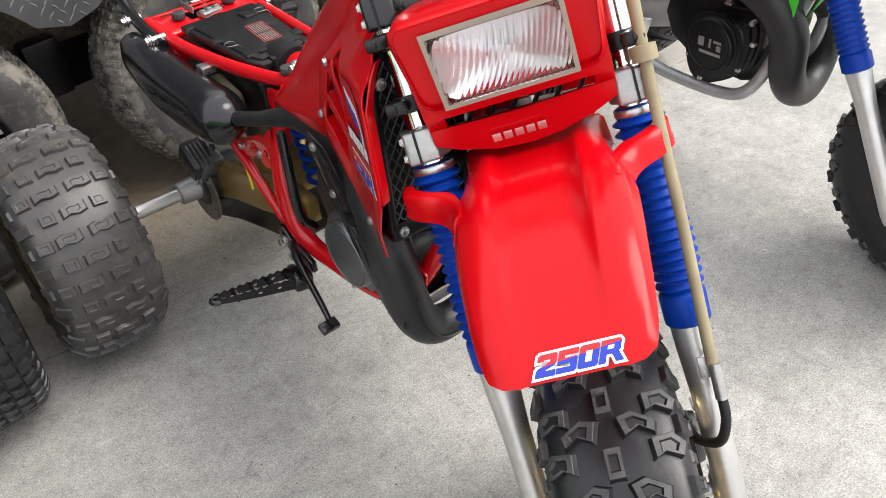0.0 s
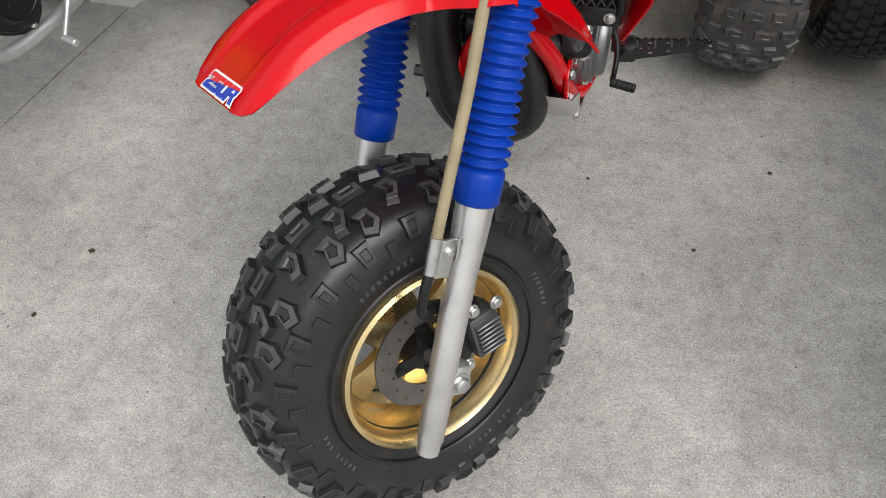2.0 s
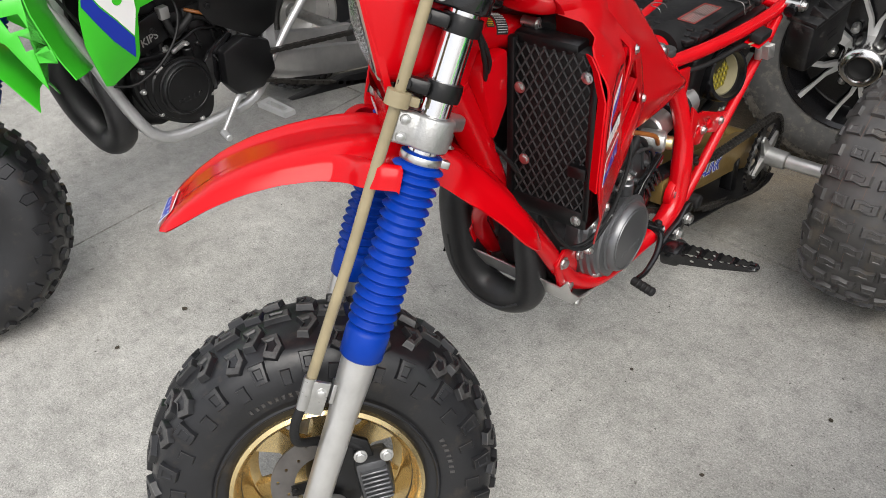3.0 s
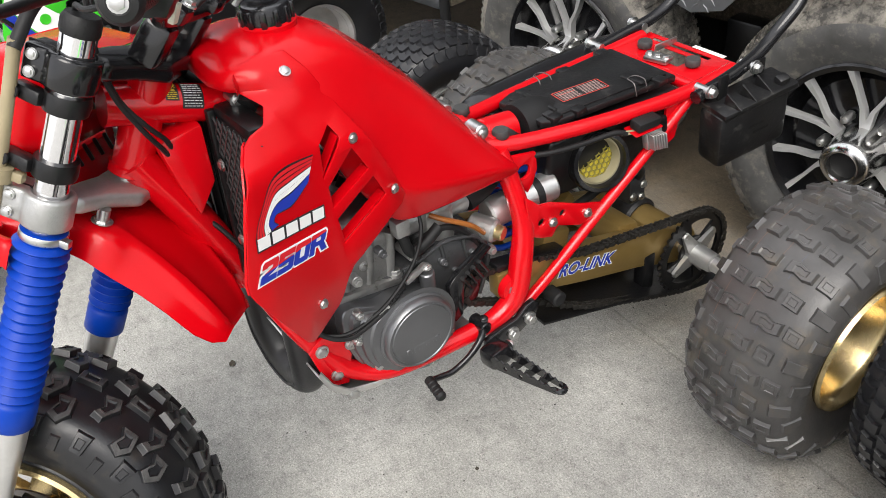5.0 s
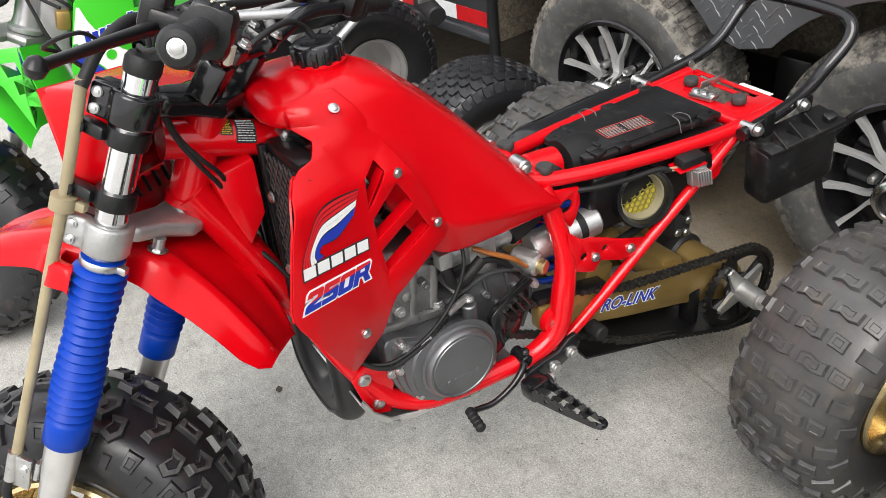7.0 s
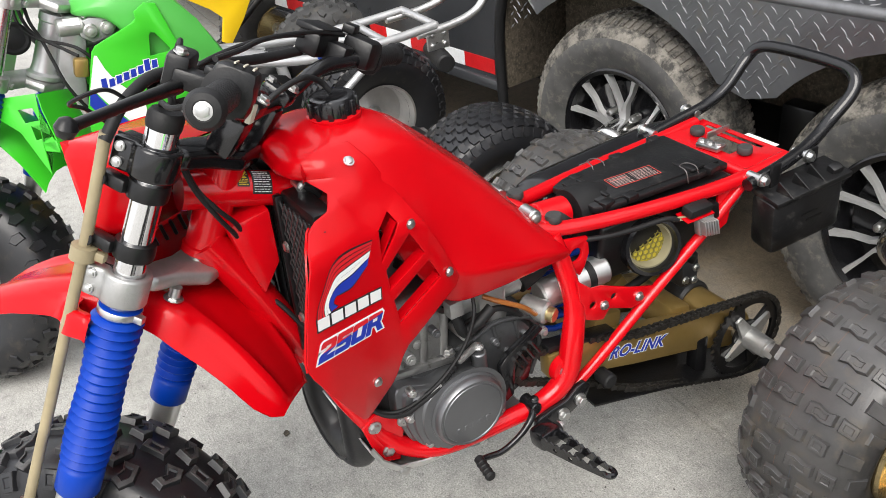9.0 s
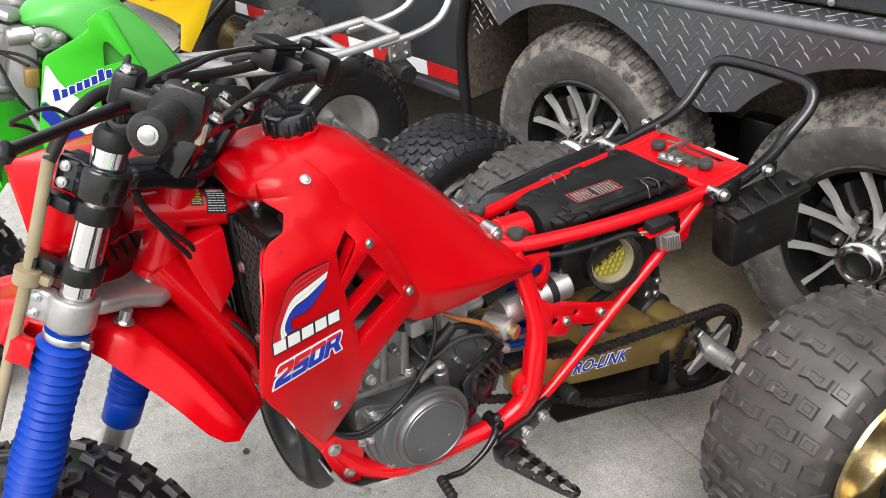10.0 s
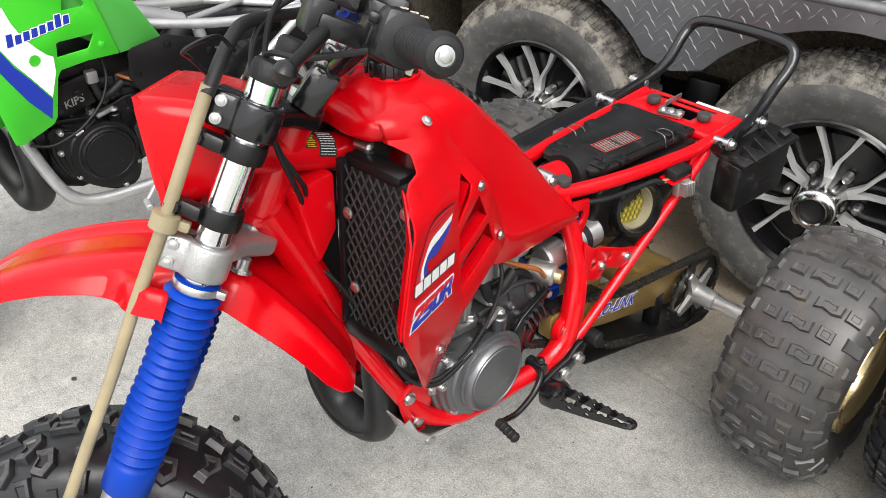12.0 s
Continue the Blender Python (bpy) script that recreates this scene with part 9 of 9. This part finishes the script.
    part("grab_bar", tube(bmesh.new(), [(0.105, 1.30, 0.66), (0.102, 1.42, 0.668), (0.098, 1.50, 0.69), (0.09, 1.545, 0.735), (0.06, 1.56, 0.745), (-0.06, 1.56, 0.745), (-0.09, 1.545, 0.735), (-0.098, 1.50, 0.69), (-0.102, 1.42, 0.668), (-0.105, 1.30, 0.66)], 0.0115, 12), ALU, k, "silver tubular grab bar")
    bm = block(bmesh.new(), (0.012, 0.07, 0.06), Matrix.Translation((0.10, 1.365, 0.635)), 0.003)
    for y, z in ((1.345, 0.65), (1.385, 0.65), (1.345, 0.62), (1.385, 0.62)):
        bolt(bm, (0.106, y, z), (1, 0, 0), 0.007, 0.007)
    part("tail_bracket", bm, STEEL, k, "zinc tail bracket with bolts")
    lamp = part("tail_lamp", rod(bmesh.new(), (0.02, 1.38, 0.585), (0.16, 1.355, 0.578), 0.027, n=20, bevel=0.005), SOFT, k, "black rubber-covered tail lamp")
    part("battery_tray", block(bmesh.new(), (0.14, 0.22, 0.06), Matrix.Translation((0, 1.04, 0.63)), 0.01), BLACK, k)
    return k


build_green(Matrix.Translation((-1.10, 0, 0)), True, "green three-wheeled off-road motorcycle with silver frame, seat off", -36)
build_green(pose(1.125, 0.24, 0, 0, 0, 1), False, "green and black three-wheeler with blue fork boots, stripped of its tank", -9)


def build_yellow():
    y = thing("quad_bike", Matrix.Translation((-2.40, 0, 0)), "yellow off-road machine with gold wheels and dusty knobbly tyres", "quad bike")
    for x, s in ((0.36, 1), (-0.36, -1)):
        w = knobby_wheel(y, (x, 1.40, 0.27), 0.26, 0.115, 0.125, GOLD, "rear_wheel", "gold rear wheel", s=s)
        for ob in w.children:
            if ob.name.startswith(("tyre", "tread")):
                ob.data.materials[0] = RUBBERDUST
    part("rear_axle", rod(bmesh.new(), (-0.36, 1.40, 0.27), (0.36, 1.40, 0.27), 0.018, n=16), STEEL, y)
    part("engine_block", block(bmesh.new(), (0.24, 0.34, 0.30), Matrix.Translation((0, 0.72, 0.42)), 0.04), CASEDARK, y)
    part("frame_tube", tube(bmesh.new(), [(0.10, 0.35, 0.60), (0.12, 0.50, 0.35), (0.13, 0.80, 0.32), (0.12, 1.05, 0.42), (0.11, 1.30, 0.60)], 0.015, 12), BLACK, y)
    part("seat_base", block(bmesh.new(), (0.22, 0.60, 0.08), Matrix.Translation((0, 1.10, 0.66)), 0.03), BLACK, y)
    bm = plate(bmesh.new(), [(0.72, 0.80), (0.80, 0.84), (1.05, 0.80), (1.16, 0.74), (1.18, 0.65), (1.10, 0.52), (1.03, 0.432), (0.995, 0.452), (1.020, 0.540), (0.98, 0.58), (0.90, 0.635), (0.80, 0.70)], 0.012, side(0.27), bevel=0.004)
    side_p = part("side_fender", bm, YELLOW, y, "yellow plastic side panel")
    bm = bmesh.new()
    for i in range(4):
        block(bm, (0.0012, 0.022, 0.034), Matrix.Translation((0.2835, 0.94 + 0.03 * i, 0.668)), 0)
    stuff(part("panel_marks", bm, INKRED, side_p))
    bm = spin(bmesh.new(), [(0.001, 0), (0.05, 0), (0.05, 0.012), (0.001, 0.012)], oriented((0.13, 1.40, 0.27), (0, 1, 0), (0, 0, 1), (1, 0, 0)), 24)
    part("sprocket", bm, BLACK, y)


build_yellow()


# ---- small things of the red machine's far side ----
part("coolant_bottle", block(bmesh.new(), (0.040, 0.105, 0.075), Matrix.Translation((-0.098, 1.205, 0.552)) @ pose(0, 0, 0, 12, 0, 0), 0.014, 0.9, 3), bpy.data.materials["cream_plastic"], red, "cream plastic coolant bottle")
part("breather_tube", tube(bmesh.new(), [(-0.10, 1.306, 0.585), (-0.112, 1.318, 0.520), (-0.108, 1.283, 0.499), (-0.10, 1.198, 0.478), (-0.10, 1.189, 0.435), (-0.10, 1.179, 0.350)], 0.0055, 10), INKYELLOW, red, "yellow plastic breather tube")
bm = block(bmesh.new(), (0.060, 0.070, 0.075), Matrix.Translation((-0.115, 1.385, 0.335)) @ pose(0, 0, 0, 30, 0, 0), 0.010)
for k in range(4):
    block(bm, (0.004, 0.060, 0.082), Matrix.Translation((-0.150 + 0.010 * k, 1.380, 0.340)) @ pose(0, 0, 0, 30, 0, 0), 0.001)
part("rear_caliper", bm, CASEGREY, red, "finned grey rear brake caliper")
part("axle_carrier", rod(bmesh.new(), (-0.135, 1.432, 0.252), (-0.02, 1.432, 0.252), 0.052, n=28, bevel=0.006), CASEDARK, red, "dark cast axle carrier")


# ---- litter on the slab ----
def leaf(x, y, size, turn):
    bm = bmesh.new()
    rows = []
    for i in range(6):
        t = i / 5
        w = size * 0.36 * math.sin(math.pi * min(1, t * 0.92 + 0.05)) + 0.0006
        curl = 0.10 * size * (t - 0.5) ** 2 * 4
        rows.append([(-w, size * (t - 0.5), 0.0015 + curl + 0.12 * w), (0, size * (t - 0.5), 0.0012 + curl), (w, size * (t - 0.5), 0.0015 + curl + 0.2 * w)])
    sheet(bm, rows, 0.0006)
    solid("dry_leaf", bm, LEAF, "small dark dry leaf on the concrete", "leaf", "leaves on the slab", m=pose(x, y, 0.0008, 0, 0, turn))


LEAF = mat("dry_leaf", (0.050, 0.040, 0.028), 0.8, vary=0.4, scale=60, bump=0.08)
for x, y, size, turn in ((-0.415, 0.568, 0.020, 70), (-0.70, 0.95, 0.026, 20), (0.42, 0.71, 0.010, 130), (0.17, 0.86, 0.009, 60), (-0.78, 0.345, 0.016, 100), (-0.79, 0.164, 0.013, 15), (0.55, 0.99, 0.011, 45)):
    leaf(x, y, size, turn)


def build_grit():
    """Sand grains and chips strewn over the slab."""
    rng = random.Random(11)
    bm = bmesh.new()
    for _ in range(900):
        x, y, r = rng.uniform(-1.3, 1.3), rng.uniform(-0.75, 1.7), 0.0006 + 0.0022 * rng.random() ** 4
        q = pose(x, y, 0, 0, 0, rng.uniform(0, 360))
        low = add_ring(bm, [q @ V(r * math.cos(a) * rng.uniform(0.7, 1.3), r * math.sin(a) * rng.uniform(0.7, 1.3), -0.0003) for a in (0, 1.3, 2.5, 3.8, 5.0)])
        top = bm.verts.new(q @ V(r * 0.2, 0, r * rng.uniform(0.5, 1.0)))
        for i in range(5):
            bm.faces.new((low[i], low[(i + 1) % 5], top))
    solid("grit", bm, GRIT, "dark grains of grit strewn over the concrete", "grit", kind="stuff", smooth=10)


GRIT = mat("grit_stone", (0.075, 0.070, 0.062), 0.9, vary=0.6, scale=90, bump=0.0)
build_grit()
